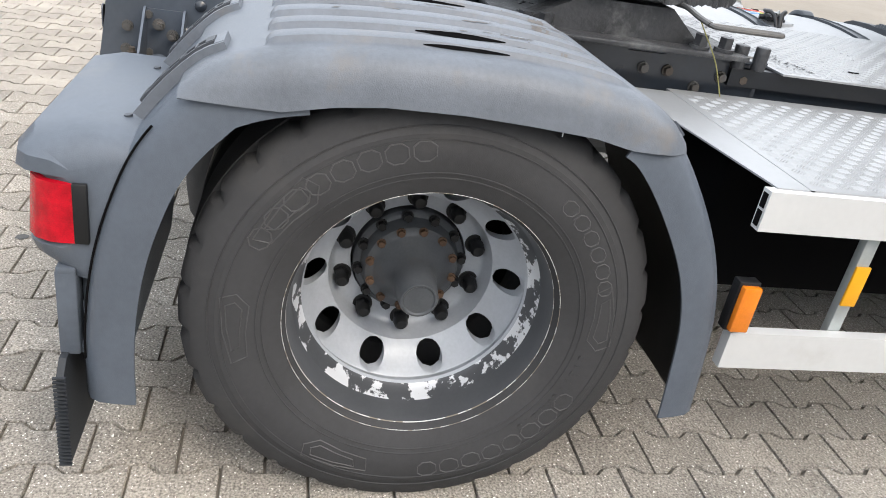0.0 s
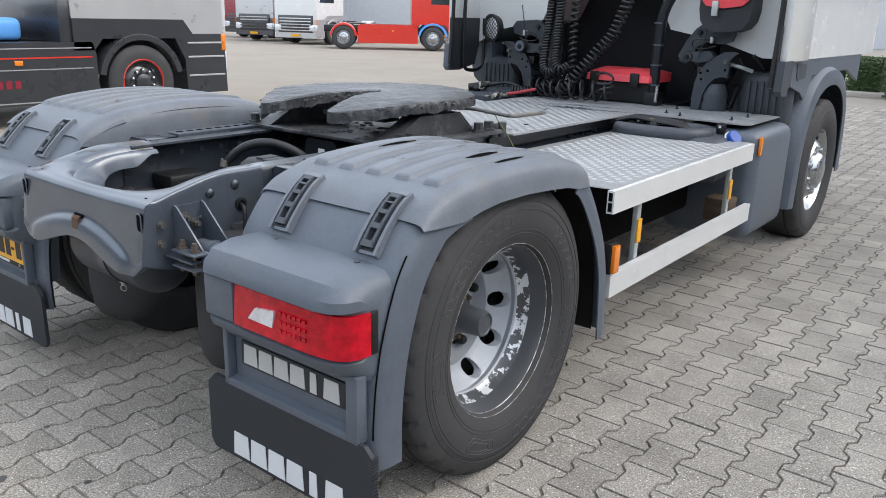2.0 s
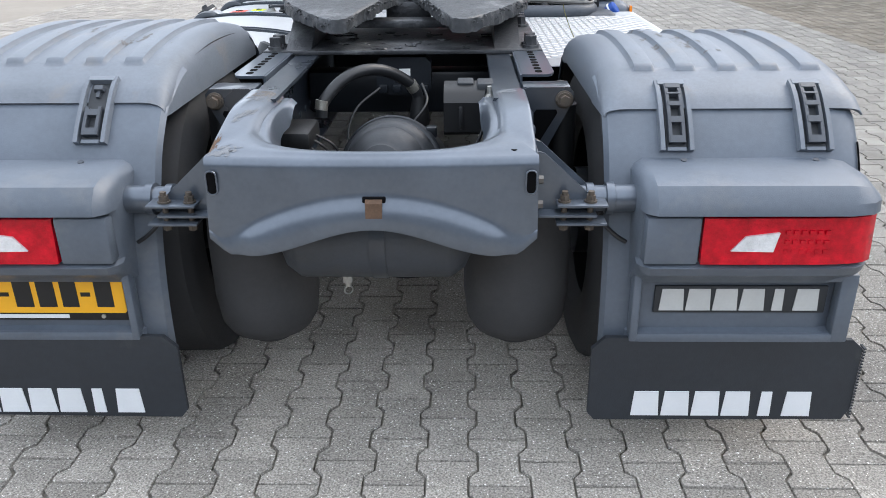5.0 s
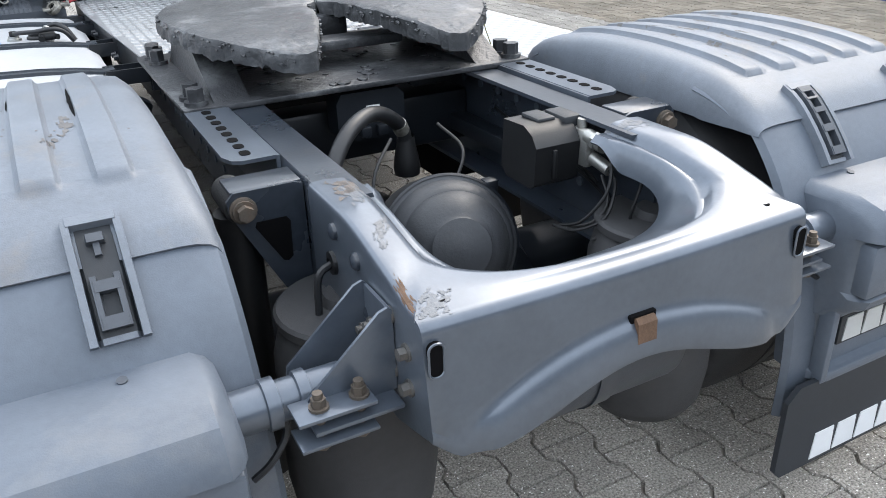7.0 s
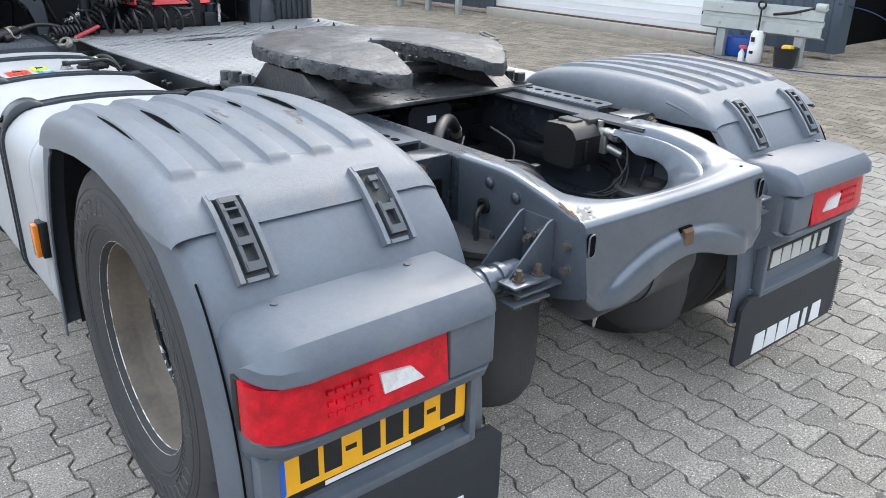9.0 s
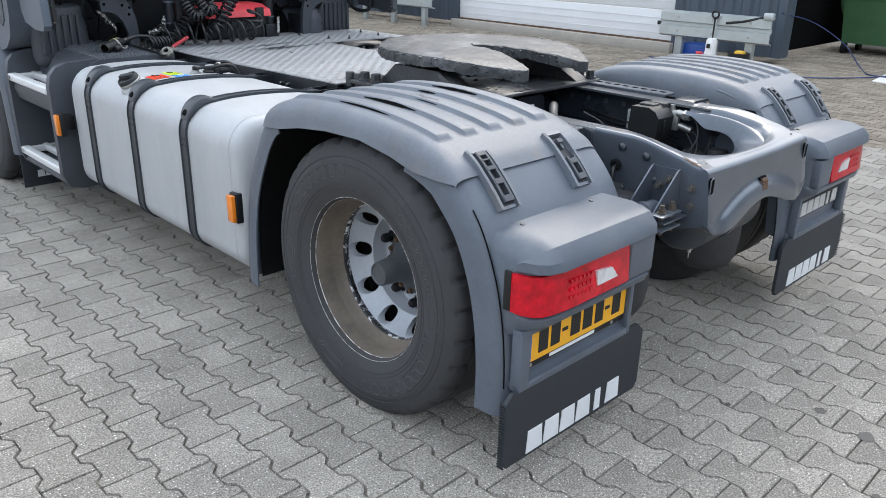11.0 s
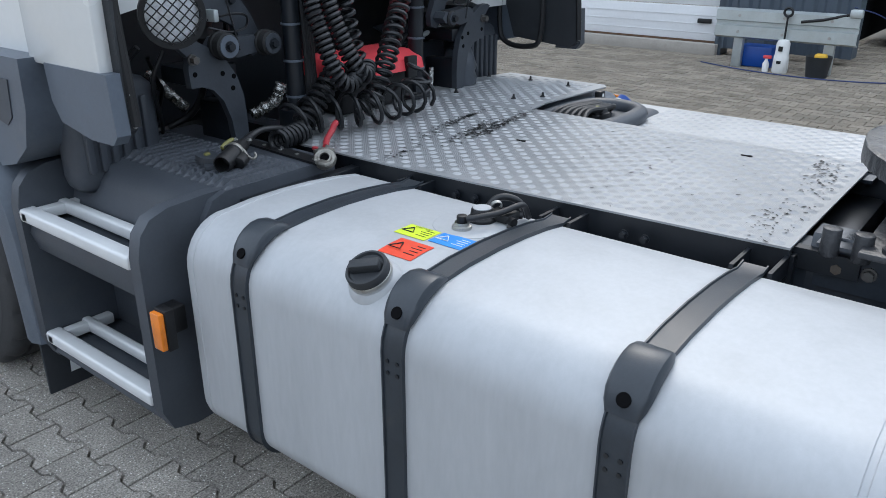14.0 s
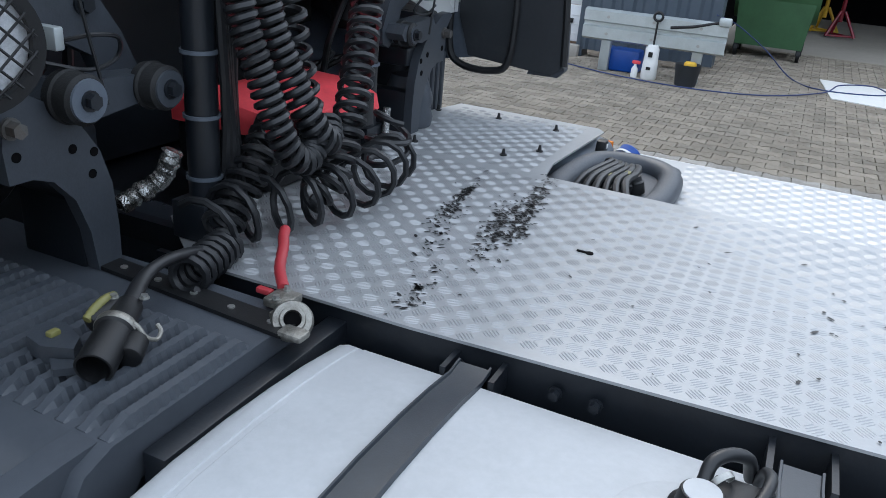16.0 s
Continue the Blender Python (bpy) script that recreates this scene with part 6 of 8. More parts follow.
bm = B(); prism(bm, [(1.215, 0.43), (1.245, 0.43), (1.245, 0.527), (1.215, 0.527)], "xz", 0.705, 2.44, 0.004); part("lower_beam", bm, M["white_beam"], step, "white painted lower beam")
for y in (0.98, 2.12):
    bm = B(); box(bm, (1.19, y, 0.5), (1.214, y + 0.035, 0.8), 0.003)
    up = part("upright", bm, M["galv"], step)
    bm = B(); box(bm, (1.215, y - 0.002, 0.6), (1.222, y + 0.037, 0.705), 0.002); part("reflector", bm, M["yellow_mark"], up, "yellow reflector strip")
# near-black block stands for the unlit space behind the beams
bm = B(); box(bm, (0.45, 0.78, 0.45), (0.9, 2.4, 0.86), 0.03); part("battery_box", bm, M["hole_shade"], truck, "near-black block for the unlit space behind the side beams")
bm = B(); box(bm, (1.05, 2.24, 0.44), (1.19, 2.38, 0.57), 0.01); part("wooden_block", bm, M["brown_wood"], truck, "brown block behind the beam")
# side tank with blue cap in front of the step
bm = B()
box(bm, (0.72, 2.43, 0.3), (1.25, 3.12, 0.93), 0.07, 4)
sb_ = part("side_tank", bm, M["plastic"], truck, "rounded grey plastic side tank")
bm = B(); box(bm, (0.45, 2.16, 0.66), (1.12, 2.46, 0.9), 0.04, 3)
rings = []
rim_path = [(0.5, 2.2), (0.6, 2.17), (0.85, 2.17), (0.95, 2.22), (0.98, 2.32), (0.94, 2.42), (0.82, 2.46), (0.6, 2.47), (0.5, 2.44)]
tube(bm, smooth_path([(a, b, 0.905) for a, b in rim_path], 5), 0.04, 12)
tn = part("tank_neck", bm, M["plastic_mid"], truck, "dark moulded tank with a cable recess and a blue cap")
for k, (a, b) in enumerate(((0.55, 2.28), (0.6, 2.33), (0.66, 2.29), (0.72, 2.35), (0.78, 2.3), (0.63, 2.38), (0.7, 2.25))):
    bm = B(); lathe(bm, [(0, 0.03), (0.035, 0.03), (0.04, 0.024), (0.055, 0.022), (0.058, 0.0)], (a, b, 0.9), (0.2 * math.sin(k), 0.3 * math.cos(k * 2), 1), 14); part("connector", bm, M["black"], tn)
for a, b in ((0.6, 2.31), (0.655, 2.27)):
    bm = B(); box(bm, (a, b, 0.955), (a + 0.03, b + 0.018, 0.97), 0.003); part("yellow_clip", bm, M["cable_yellow"], tn)
bm = B(); lathe(bm, [(0.0, 0.038), (0.045, 0.038), (0.05, 0.043), (0.074, 0.043), (0.079, 0.038), (0.079, 0.0)], (1.082, 2.386, 0.86), (0.75, -0.3, 0.6), 28)
bc = part("blue_cap", bm, M["blue"], truck, "blue screw cap with white ring")
bm = B(); lathe(bm, [(0.04, 0.039), (0.04, 0.047), (0.048, 0.047), (0.05, 0.042)], (1.082, 2.386, 0.86), (0.75, -0.3, 0.6), 28); part("cap_ring", bm, M["white_plastic"], bc)
bm = B(); box(bm, (1.243, 2.455, 0.8), (1.258, 2.49, 0.905), 0.003); part("side_marker", bm, M["amber"], truck, "amber side marker lamp")
bm = B(); box(bm, (1.0, 2.43, 0.9), (1.05, 2.465, 0.962), 0.008); part("hose_post", bm, M["black"], truck, "small black post")
bm = B(); box(bm, (1.015, 2.4275, 0.935), (1.03, 2.4295, 0.95)); part("white_tag", bm, M["white_plastic"], truck)
for k in range(6):
    bm = B(); tube(bm, smooth_path([(0.44, 2.22 + 0.035 * k, 0.93), (0.56, 2.26 + 0.025 * k, 0.965), (0.7 + 0.02 * k, 2.26 + 0.02 * k, 0.955), (0.84, 2.28 + 0.02 * k, 0.94), (0.9, 2.34, 0.9)], 5), 0.012 - 0.001 * (k % 3), 8)
    part("cable", bm, M["hose"], truck)

# rusty sheet box between tank and mudguard
bm = B(); prism(bm, [(0.7, 0.72), (0.684, 0.755), (0.682, 0.775), (0.692, 0.797), (0.71, 0.806), (0.728, 0.801), (0.739, 0.785), (0.742, 0.72)], "yz", -1.12, -0.7, 0.004, 2)
rb = part("mudguard_bar", bm, M["rusty_paint"], truck, "rounded grey sheet-metal bar with peeling rusty paint")
bm = B(); lathe(bm, [(0, 0.06), (0.12, 0.06), (0.13, 0.05), (0.13, 0.0)], (-0.62, 0.68, 0.84), (0.4, 0.3, 0.8), 22); part("brake_chamber", bm, M["frame_dark"], truck, "black brake chamber")
# angle irons and big bolts along the rails beside the coupling plate
for s in (1, -1):
    bm = B()
    prism(bm, [(0.3, 0.985), (0.34, 0.965), (0.42, 0.965), (0.47, 0.984), (0.62, 0.984), (0.66, 0.966), (0.78, 0.966), (0.83, 0.984), (1.1, 0.984), (1.1, 0.86), (0.3, 0.86)], "yz", s * 0.392, s * 0.402, 0.0)
    box(bm, (s * 0.402, 0.5, 0.976), (s * 0.44, 1.1, 0.985))
    mi = part("mounting_angle", bm, M["rail"], truck, "dark mounting angle bolted to the rail")
    for k, (y, z) in enumerate(((0.45, 0.92), (0.56, 0.92), (0.62, 0.88), (0.72, 0.92), (0.8, 0.92), (0.9, 0.88), (0.98, 0.92), (1.05, 0.92))):
        bm = B(); hexbolt(bm, (s * 0.402, y, z), (s, 0, 0), 0.0135, 0.014); part("angle_bolt", bm, M["rust_light" if k % 3 == 1 else "bolt"], mi)

# ---------------------------------------------------------------- left entry step
bm = B()
prism(bm, [(-0.6, 0.9), (-0.6, 0.966), (-1.04, 0.963), (-1.09, 0.945), (-1.12, 0.9), (-1.16, 0.77), (-1.1, 0.75), (-1.0, 0.88)], "xz", 2.58, 3.36, 0.012, 3)
ls = part("entry_step", bm, M["plastic_mid"], truck, "dark plastic entry step with bright treads")
# dark plate that fills the gap between tank and step
bm = B(); box(bm, (-1.0, 2.532, 0.3), (-0.45, 2.574, 0.93), 0.004); part("tank_bracket", bm, M["frame_dark"], truck, "dark plate filling the gap between tank and step")
RW = 0.0205
for k in range(18):
    y = 2.6 + k * 0.041
    bm = B()
    rings = []
    for j in range(45):
        x = -0.74 - j * 0.0068
        tooth = (j % 3) / 2.0
        w = RW * (0.58 + 0.22 * tooth)
        h = 0.019 * min(1.0, j / 3.0, (44 - j) / 6.0)
        z = 0.9645 - max(0.0, -x - 1.05) * 0.06
        rings.append([(x, y - w, z - 0.004), (x, y - w * 0.5, z + h * (0.8 + 0.2 * tooth)), (x, y + w * 0.45, z + h), (x, y + w, z - 0.004)])
    loft(bm, rings)
    part("tread_rib", bm, M["plastic_mid"], ls)
bm = B(); prism(bm, [(-0.7, 2.56), (-0.645, 2.56), (-0.62, 3.12), (-0.665, 3.12)], "xy", 0.966, 0.974, 0.002)
es = part("edge_strip", bm, M["black"], ls, "black edge strip with rivets")
bm = B(); rod(bm, (0, 0, 0), (0, 0, 0.003), 0.007, 10)
repeat("rivet", bm, M["steel"], es, [(-0.672 + k * 0.005, 2.6 + k * 0.09, 0.974) for k in range(6)])
for yy in (2.63, 3.34):
    outer_ = [(-0.98, 0.962), (-1.1, 0.962), (-1.22, 0.955), (-1.28, 0.935), (-1.315, 0.895), (-1.33, 0.83), (-1.33, 0.33), (-1.3, 0.26), (-1.22, 0.24), (-0.98, 0.25)]
    bm = B(); prism(bm, outer_, "xz", yy - 0.025, yy + 0.025, 0.02, 4)
    part("step_side", bm, M["plastic_mid"], ls)
bm = B(); box(bm, (-1.06, 2.6, 0.27), (-0.95, 3.36, 0.9), 0.02)
part("step_back", bm, M["plastic_mid"], ls)
for z0, z1 in ((0.66, 0.765), (0.245, 0.31)):
    bm = B(); prism(bm, [(-1.31, z1 - 0.03), (-1.29, z0 + 0.01), (-1.2, z0), (-1.03, z0), (-1.03, z1), (-1.3, z1)], "xz", 2.64, 3.34, 0.012, 2)
    part("step_ledge", bm, M["plastic_mid"], ls)
for z in (0.8, 0.345):
    bm = B()
    for xx, w in ((-1.33, 0.055), (-1.2, 0.035)):
        box(bm, (xx, 2.67, z - 0.022), (xx + w, 3.33, z + 0.022), 0.01, 3)
    box(bm, (-1.33, 3.27, z - 0.02), (-1.1, 3.31, z + 0.018), 0.006)
    box(bm, (-1.2, 2.69, z - 0.02), (-1.1, 2.72, z + 0.012), 0.006)
    part("step_tread", bm, M["white_beam"], ls, "bright aluminium step tread")
bm = B(); box(bm, (-1.325, 3.4, 0.07), (-0.75, 3.415, 0.5), 0.003); fl = part("front_flap", bm, M["rubber_flap"], truck, "black rubber front flap")
letter_row("letter_block", -1.24, 3.3995, 0.13, 0.3, 0.045, M["letter"], fl)

# ---------------------------------------------------------------- cab
ARCH_LEFT = [(3.33, 0.3), (3.34, 0.5), (3.37, 0.75), (3.44, 0.93), (3.55, 1.05), (3.69, 1.12), (3.87, 1.16), (4.1, 1.17), (4.35, 1.12), (4.55, 1.0), (4.64, 0.8), (4.68, 0.45)]
bm = B()
prism(bm, [(-1.22, 1.31), (-1.22, 3.3), (1.22, 3.3), (1.22, 1.305), (1.0, 1.305), (0.7, 1.4), (0.38, 1.46), (0.33, 1.56), (0.29, 1.72), (-0.5, 1.72), (-0.62, 1.5), (-1.0, 1.42)], "xz", 3.12, 5.3, 0.03, 3)
cab = part("cab", bm, M["white"], truck, "white painted cab with dark lower trim")
# near-black filler stands for the unlit hollow under the cab
bm = B(); box(bm, (-1.1, 3.75, 1.0), (1.1, 5.1, 1.75), 0.05); part("cab_underside", bm, M["hole_shade"], cab)
for s in (1, -1):
    fy = 2.79 if s < 0 else 2.72
    bm = B(); box(bm, (s * 1.205, fy, 1.3), (s * 1.255, 3.2, 3.2), 0.014)
    fp = part("side_fairing", bm, M["white"], cab, "white side fairing with dark lower flap")
    flap_end = 3.1 if s < 0 else 2.86
    bm = B(); prism(bm, [(fy - 0.035, 1.31), (fy - 0.045, 1.14), (fy - 0.02, 1.112), (fy + 0.1, 1.11), (flap_end - 0.05, 1.14), (flap_end - 0.01, 1.2), (flap_end, 1.31)], "yz", s * 1.215, s * 1.258, 0.01, 2); ft = part("fairing_trim", bm, M["plastic_mid" if s > 0 else "plastic"], fp)
    bm = B(); prism(bm, [(fy - 0.03, 1.5), (fy - 0.04, 1.15), (fy, 1.12), (3.06, 1.15), (3.11, 1.3), (3.11, 1.5)], "yz", s * 1.19, s * 1.214, 0.01, 2); part("inner_trim", bm, M["plastic_dark"], fp)
    for zz in (1.16, 1.25):
        bm = B(); rod(bm, (s * 1.2, fy - 0.042, zz), (s * 1.2, fy - 0.049, zz), 0.005, 10); part("trim_screw", bm, M["steel"], ft)
    bm = B(); tube(bm, smooth_path([(s * 1.195, fy - 0.01, 2.4), (s * 1.195, fy - 0.015, 1.6), (s * 1.195, fy - 0.035, 1.3), (s * 1.195, fy - 0.045, 1.16)], 6), 0.014, 8); part("edge_seal", bm, M["black"], fp)
    bm = B(); tube(bm, smooth_path([(s * 1.16, 2.88, 1.7), (s * 1.16, 2.87, 1.4), (s * 1.16, 2.88, 1.16), (s * 1.16, 2.95, 1.11), (s * 1.16, 3.08, 1.12), (s * 1.16, 3.13, 1.2), (s * 1.16, 3.13, 1.5)], 5), 0.014, 8)
    part("fairing_rod", bm, M["black"], fp)
    # wheel arch of the front axle
    wide = 0.0 if s > 0 else 0.09
    pts = [(y, z) for y, z in ((3.22, 0.35), (3.24, 0.7), (3.32, 0.95), (3.46, 1.12), (3.66, 1.22), (3.9, 1.25), (4.15, 1.22), (4.36, 1.12), (4.5, 0.95), (4.56, 0.7), (4.58, 0.45))] if s > 0 else ARCH_LEFT
    path = smooth_path([(0, a, b) for a, b in pts], 4)
    rows = []
    for i, p in enumerate(path):
        t = (path[min(i + 1, len(path) - 1)] - path[max(i - 1, 0)]).normalized(); nrm = Vector((0, -t.z, t.y))
        rows.append([(s * (x + wide), (p - nrm * d).y, (p - nrm * d).z) for x, d in ((0.75, 0.03), (1.1, 0.0), (1.2, 0.01), (1.245, 0.035), (1.258, 0.08), (1.25, 0.13))])
    bm = B(); sheet(bm, rows, 0.008)
    part("front_arch", bm, M["plastic"], cab, "grey plastic front wheel arch")
    bm = B(); prism(bm, [(3.16, 1.32), (3.17, 1.17), (3.22, 1.04), (3.32, 0.97), (3.43, 0.945), (3.52, 1.04), (3.7, 1.14), (4.5, 1.14), (4.9, 1.1), (4.9, 1.32)] if s < 0 else [(3.26, 1.1), (3.02, 1.15), (2.95, 1.34), (4.9, 1.34), (4.9, 1.1), (4.5, 1.2), (3.5, 1.2), (3.36, 1.05)], "yz", s * (1.1 if s < 0 else 1.196), s * (1.215 + wide), 0.008, 2)
    trim = part("lower_trim", bm, M["plastic"], cab)
    bm = B(); prism(bm, [(3.25, 1.25), (3.27, 1.13), (3.31, 1.1), (3.5, 1.14), (3.52, 1.17), (3.52, 1.25)] if s < 0 else [(3.1, 1.28), (3.12, 1.2), (3.16, 1.18), (3.3, 1.19), (3.32, 1.22), (3.32, 1.28)], "yz", s * (1.214 + wide), s * (1.219 + wide), 0.002); part("trim_panel", bm, M["plastic_mid"], trim)
    bm = B(); box(bm, (s * 0.86, 3.15, 0.85), (s * 1.19, 3.3, 1.22), 0.06, 3); part("arch_liner", bm, M["plastic_mid"], cab)
    for k in range(6):
        bm = B(); box(bm, (s * (0.92 + k * 0.042), 3.135, 0.93), (s * (0.944 + k * 0.042), 3.16, 1.16), 0.008); part("liner_rib", bm, M["plastic_mid"], cab)
# dark plate added behind the gap in place of its deep shade
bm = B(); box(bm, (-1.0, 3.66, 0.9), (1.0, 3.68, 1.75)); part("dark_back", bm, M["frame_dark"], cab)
# cab suspension brackets
for s in (1, -1):
    bm = B()
    prism(bm, [(s * x, z) for x, z in ((0.88, 1.33), (0.86, 1.34), (0.8, 1.335), (0.72, 1.29), (0.681, 1.252), (0.646, 1.199), (0.625, 1.131), (0.618, 1.042), (0.62, 0.93), (0.67, 0.93), (0.685, 1.05), (0.71, 1.12), (0.75, 1.165), (0.79, 1.18), (0.834, 1.18), (0.838, 1.24), (0.831, 1.28))], "xz", 3.0, 3.03, 0.006)
    sus = part("cab_bracket", bm, M["bracket"], cab, "dark cast cab suspension bracket")
    bm = B(); prism(bm, [(s * x, z) for x, z in ((0.835, 1.45), (0.804, 1.488), (0.62, 1.5), (0.58, 1.47), (0.526, 1.396), (0.484, 1.31), (0.49, 1.265), (0.53, 1.25), (0.57, 1.29), (0.6, 1.36), (0.66, 1.39), (0.76, 1.38), (0.82, 1.4))], "xz", 3.05, 3.08, 0.006)
    part("upper_plate", bm, M["bracket"], sus)
    bm = B(); prism(bm, [(s * x, z) for x, z in ((0.71, 1.335), (0.52, 1.325), (0.5, 1.3), (0.52, 1.278), (0.64, 1.262), (0.71, 1.275), (0.735, 1.305))], "xz", 2.99, 3.06, 0.008)
    part("link_arm", bm, M["bracket"], sus)
    bm = B(); box(bm, (s * 0.62, 3.03, 0.93), (s * 0.68, 3.2, 1.1), 0.01); box(bm, (s * 0.62, 3.03, 1.18), (s * 0.82, 3.2, 1.24), 0.01); part("rear_web", bm, M["frame_dark"], sus)
    for x, z, r, y0 in ((0.703, 1.309, 0.045, 2.99), (0.52, 1.302, 0.043, 2.985)) if s < 0 else ((0.565, 1.295, 0.036, 3.02),):
        bm = B(); lathe(bm, [(-0.02, r), (0.0, r + 0.004), (0.004, r), (0.034, r), (0.04, r - 0.006), (0.04, r * 0.4), (0.042, r * 0.4)], (s * x, y0, z), (0, -1, 0), 30); part("bush", bm, M["bush_rubber"], sus)
        bm = B(); lathe(bm, [(0.0395, r - 0.007), (0.044, r - 0.008), (0.044, 0.0)], (s * x, y0, z), (0, -1, 0), 30); ws = part("washer", bm, M["bracket"] if x < 0.6 else M["plastic"], sus)
        bm = B(); hexbolt(bm, (s * x, y0 - 0.043, z), (0, -1, 0), 0.014, 0.012); part("bush_bolt", bm, M["frame_dark"], ws)
    bm = B(); rod(bm, (0, 0.004, 0), (0, -0.0012, 0), 0.009, 12)
    repeat("bolt_hole", bm, M["hole_shade"], sus, [(s * x, 3.0, z) for x, z in ((0.815, 1.225), (0.705, 1.215), (0.668, 1.16), (0.66, 1.2))])
    bm = B(); hexbolt(bm, (s * 0.82, 3.0, 1.275), (0, -1, 0), 0.014, 0.02); part("bracket_bolt", bm, M["bolt"], sus)
    bm = B(); hexbolt(bm, (s * 0.61, 3.05, 1.45), (0, -1, 0), 0.014, 0.014); part("bracket_bolt", bm, M["frame_dark"], sus)
    bm = B(); tube(bm, smooth_path([(s * 0.715, 3.04, 1.39), (s * 0.66, 2.98, 1.41), (s * 0.6, 2.98, 1.4), (s * 0.59, 3.0, 1.36), (s * 0.66, 2.99, 1.35), (s * 0.74, 3.0, 1.37)], 6), 0.004, 6)
    tube(bm, [(s * 0.71, 2.97, 1.6), (s * 0.67, 2.97, 1.4), (s * 0.645, 2.97, 1.29)], 0.0035, 6); part("control_cable", bm, M["hose"], sus)
    bm = B(); box(bm, (s * 0.695, 3.0, 1.385), (s * 0.715, 3.05, 1.425), 0.004); part("cable_clip", bm, M["galv"], sus)
    bm = B(); lathe(bm, [(0, 0.0), (0, 0.05), (0.03, 0.065), (0.06, 0.055), (0.09, 0.065), (0.12, 0.05), (0.12, 0)], (s * 0.62, 3.25, 1.28), (0, 0, 1), 24); part("cab_air_spring", bm, M["black"], sus)
    for k, pts in enumerate((((s * 0.86, 3.1, 1.3), (s * 0.9, 3.12, 1.2), (s * 0.84, 3.2, 1.05), (s * 0.78, 3.3, 0.95)), ((s * 0.95, 3.1, 1.32), (s * 1.0, 3.2, 1.22), (s * 0.9, 3.4, 1.14), (s * 0.7, 3.5, 1.1)),
                             ((s * 0.6, 3.3, 1.2), (s * 0.55, 3.35, 1.1), (s * 0.58, 3.4, 1.0), (s * 0.66, 3.45, 0.95)), ((s * 0.8, 3.3, 1.25), (s * 0.74, 3.35, 1.15), (s * 0.7, 3.4, 1.1), (s * 0.72, 3.45, 0.95)),
                             ((s * 0.52, 3.2, 1.4), (s * 0.5, 3.25, 1.25), (s * 0.55, 3.3, 1.15), (s * 0.5, 3.3, 1.0)))):
        bm = B(); tube(bm, smooth_path(pts, 6), 0.008 + 0.003 * (k % 3), 8); part("loom", bm, M["hose"], sus)
    PXW, PYW = (0.418, 2.96) if s < 0 else (0.345, 3.02)
    # vertical posts with cables tied on
    bm = B(); tube(bm, smooth_path([(s * PXW, PYW, 0.985), (s * PXW, PYW, 1.3), (s * PXW + (0.03 if s > 0 else 0.0), PYW, 1.6), (s * PXW + (0.2 if s > 0 else 0.0), PYW, 1.82), (s * PXW + (0.45 if s > 0 else 0.0), PYW + 0.02, 1.95)], 6), 0.034, 18); box(bm, (s * (PXW - 0.05), PYW - 0.04, 0.965), (s * (PXW + 0.05), PYW + 0.05, 1.05), 0.004)
    ps = part("post", bm, M["frame_dark"], truck, "dark upright post with cable ties")
    if s > 0:
        bm = B(); rod(bm, (0.385, 2.97, 0.99), (0.39, 2.97, 1.1), 0.012, 12); part("foil_sleeve", bm, M["foil"], ps)
    for k in range(4 if s < 0 else 0):
        bm = B(); tube(bm, [(s * PXW + 0.03 + 0.014 * k + 0.006 * math.sin(j * 1.3 + k), PYW - 0.03 + 0.012 * math.cos(j + k), 1.0 + j * (0.1 if s < 0 else 0.045)) for j in range(10)], 0.011, 8); part("cable", bm, M["hose"], ps)
    for z in (1.1, 1.23, 1.36, 1.5):
        bm = B(); lathe(bm, [(-0.004, 0.035), (-0.004, 0.0385), (0.004, 0.0385), (0.004, 0.035)], (s * PXW, PYW, z), (0, 0, 1), 20, True); part("cable_tie", bm, M["plastic"], ps)
# work lamp
bm = B(); lathe(bm, [(0.0, 0.0), (0.0, 0.045), (0.02, 0.088), (0.06, 0.102), (0.075, 0.102), (0.075, 0.084), (0.065, 0.082)], (-0.91, 2.97, 1.435), (-0.35, -1, -0.05), 40)
wl_ = part("work_lamp", bm, M["black"], cab, "round black work lamp with a wire guard")
bm = B(); lathe(bm, [(0.06, 0.083), (0.07, 0.045), (0.074, 0.0)], (-0.91, 2.97, 1.435), (-0.35, -1, -0.05), 40); part("lamp_glass", bm, M["clear_lens"], wl_)
q = Matrix.Translation((-0.91, 2.97, 1.435)) @ Vector((-0.35, -1, -0.05)).to_track_quat("Z", "Y").to_matrix().to_4x4() @ Matrix.Rotation(radians(45), 4, "Z")
for k in range(-3, 4):
    o = k * 0.023
    L = math.sqrt(max(0.0, 0.088 ** 2 - o * o))
    for a, b in (((o, -L), (o, L)), ((-L, o), (L, o))):
        bm = B(); tube(bm, [q @ Vector((a[0], a[1], 0.08)), q @ Vector(((a[0] + b[0]) / 2, (a[1] + b[1]) / 2, 0.086)), q @ Vector((b[0], b[1], 0.08))], 0.0022, 5)
        part("guard_wire", bm, M["black"], wl_)
# tool box with red lid behind the coils
bm = B(); box(bm, (-0.14, 3.0, 0.965), (0.325, 3.3, 1.14), 0.02, 3)
tb = part("storage_box", bm, M["black"], truck, "black box with a faded red lid")
bm = B()
rings = []
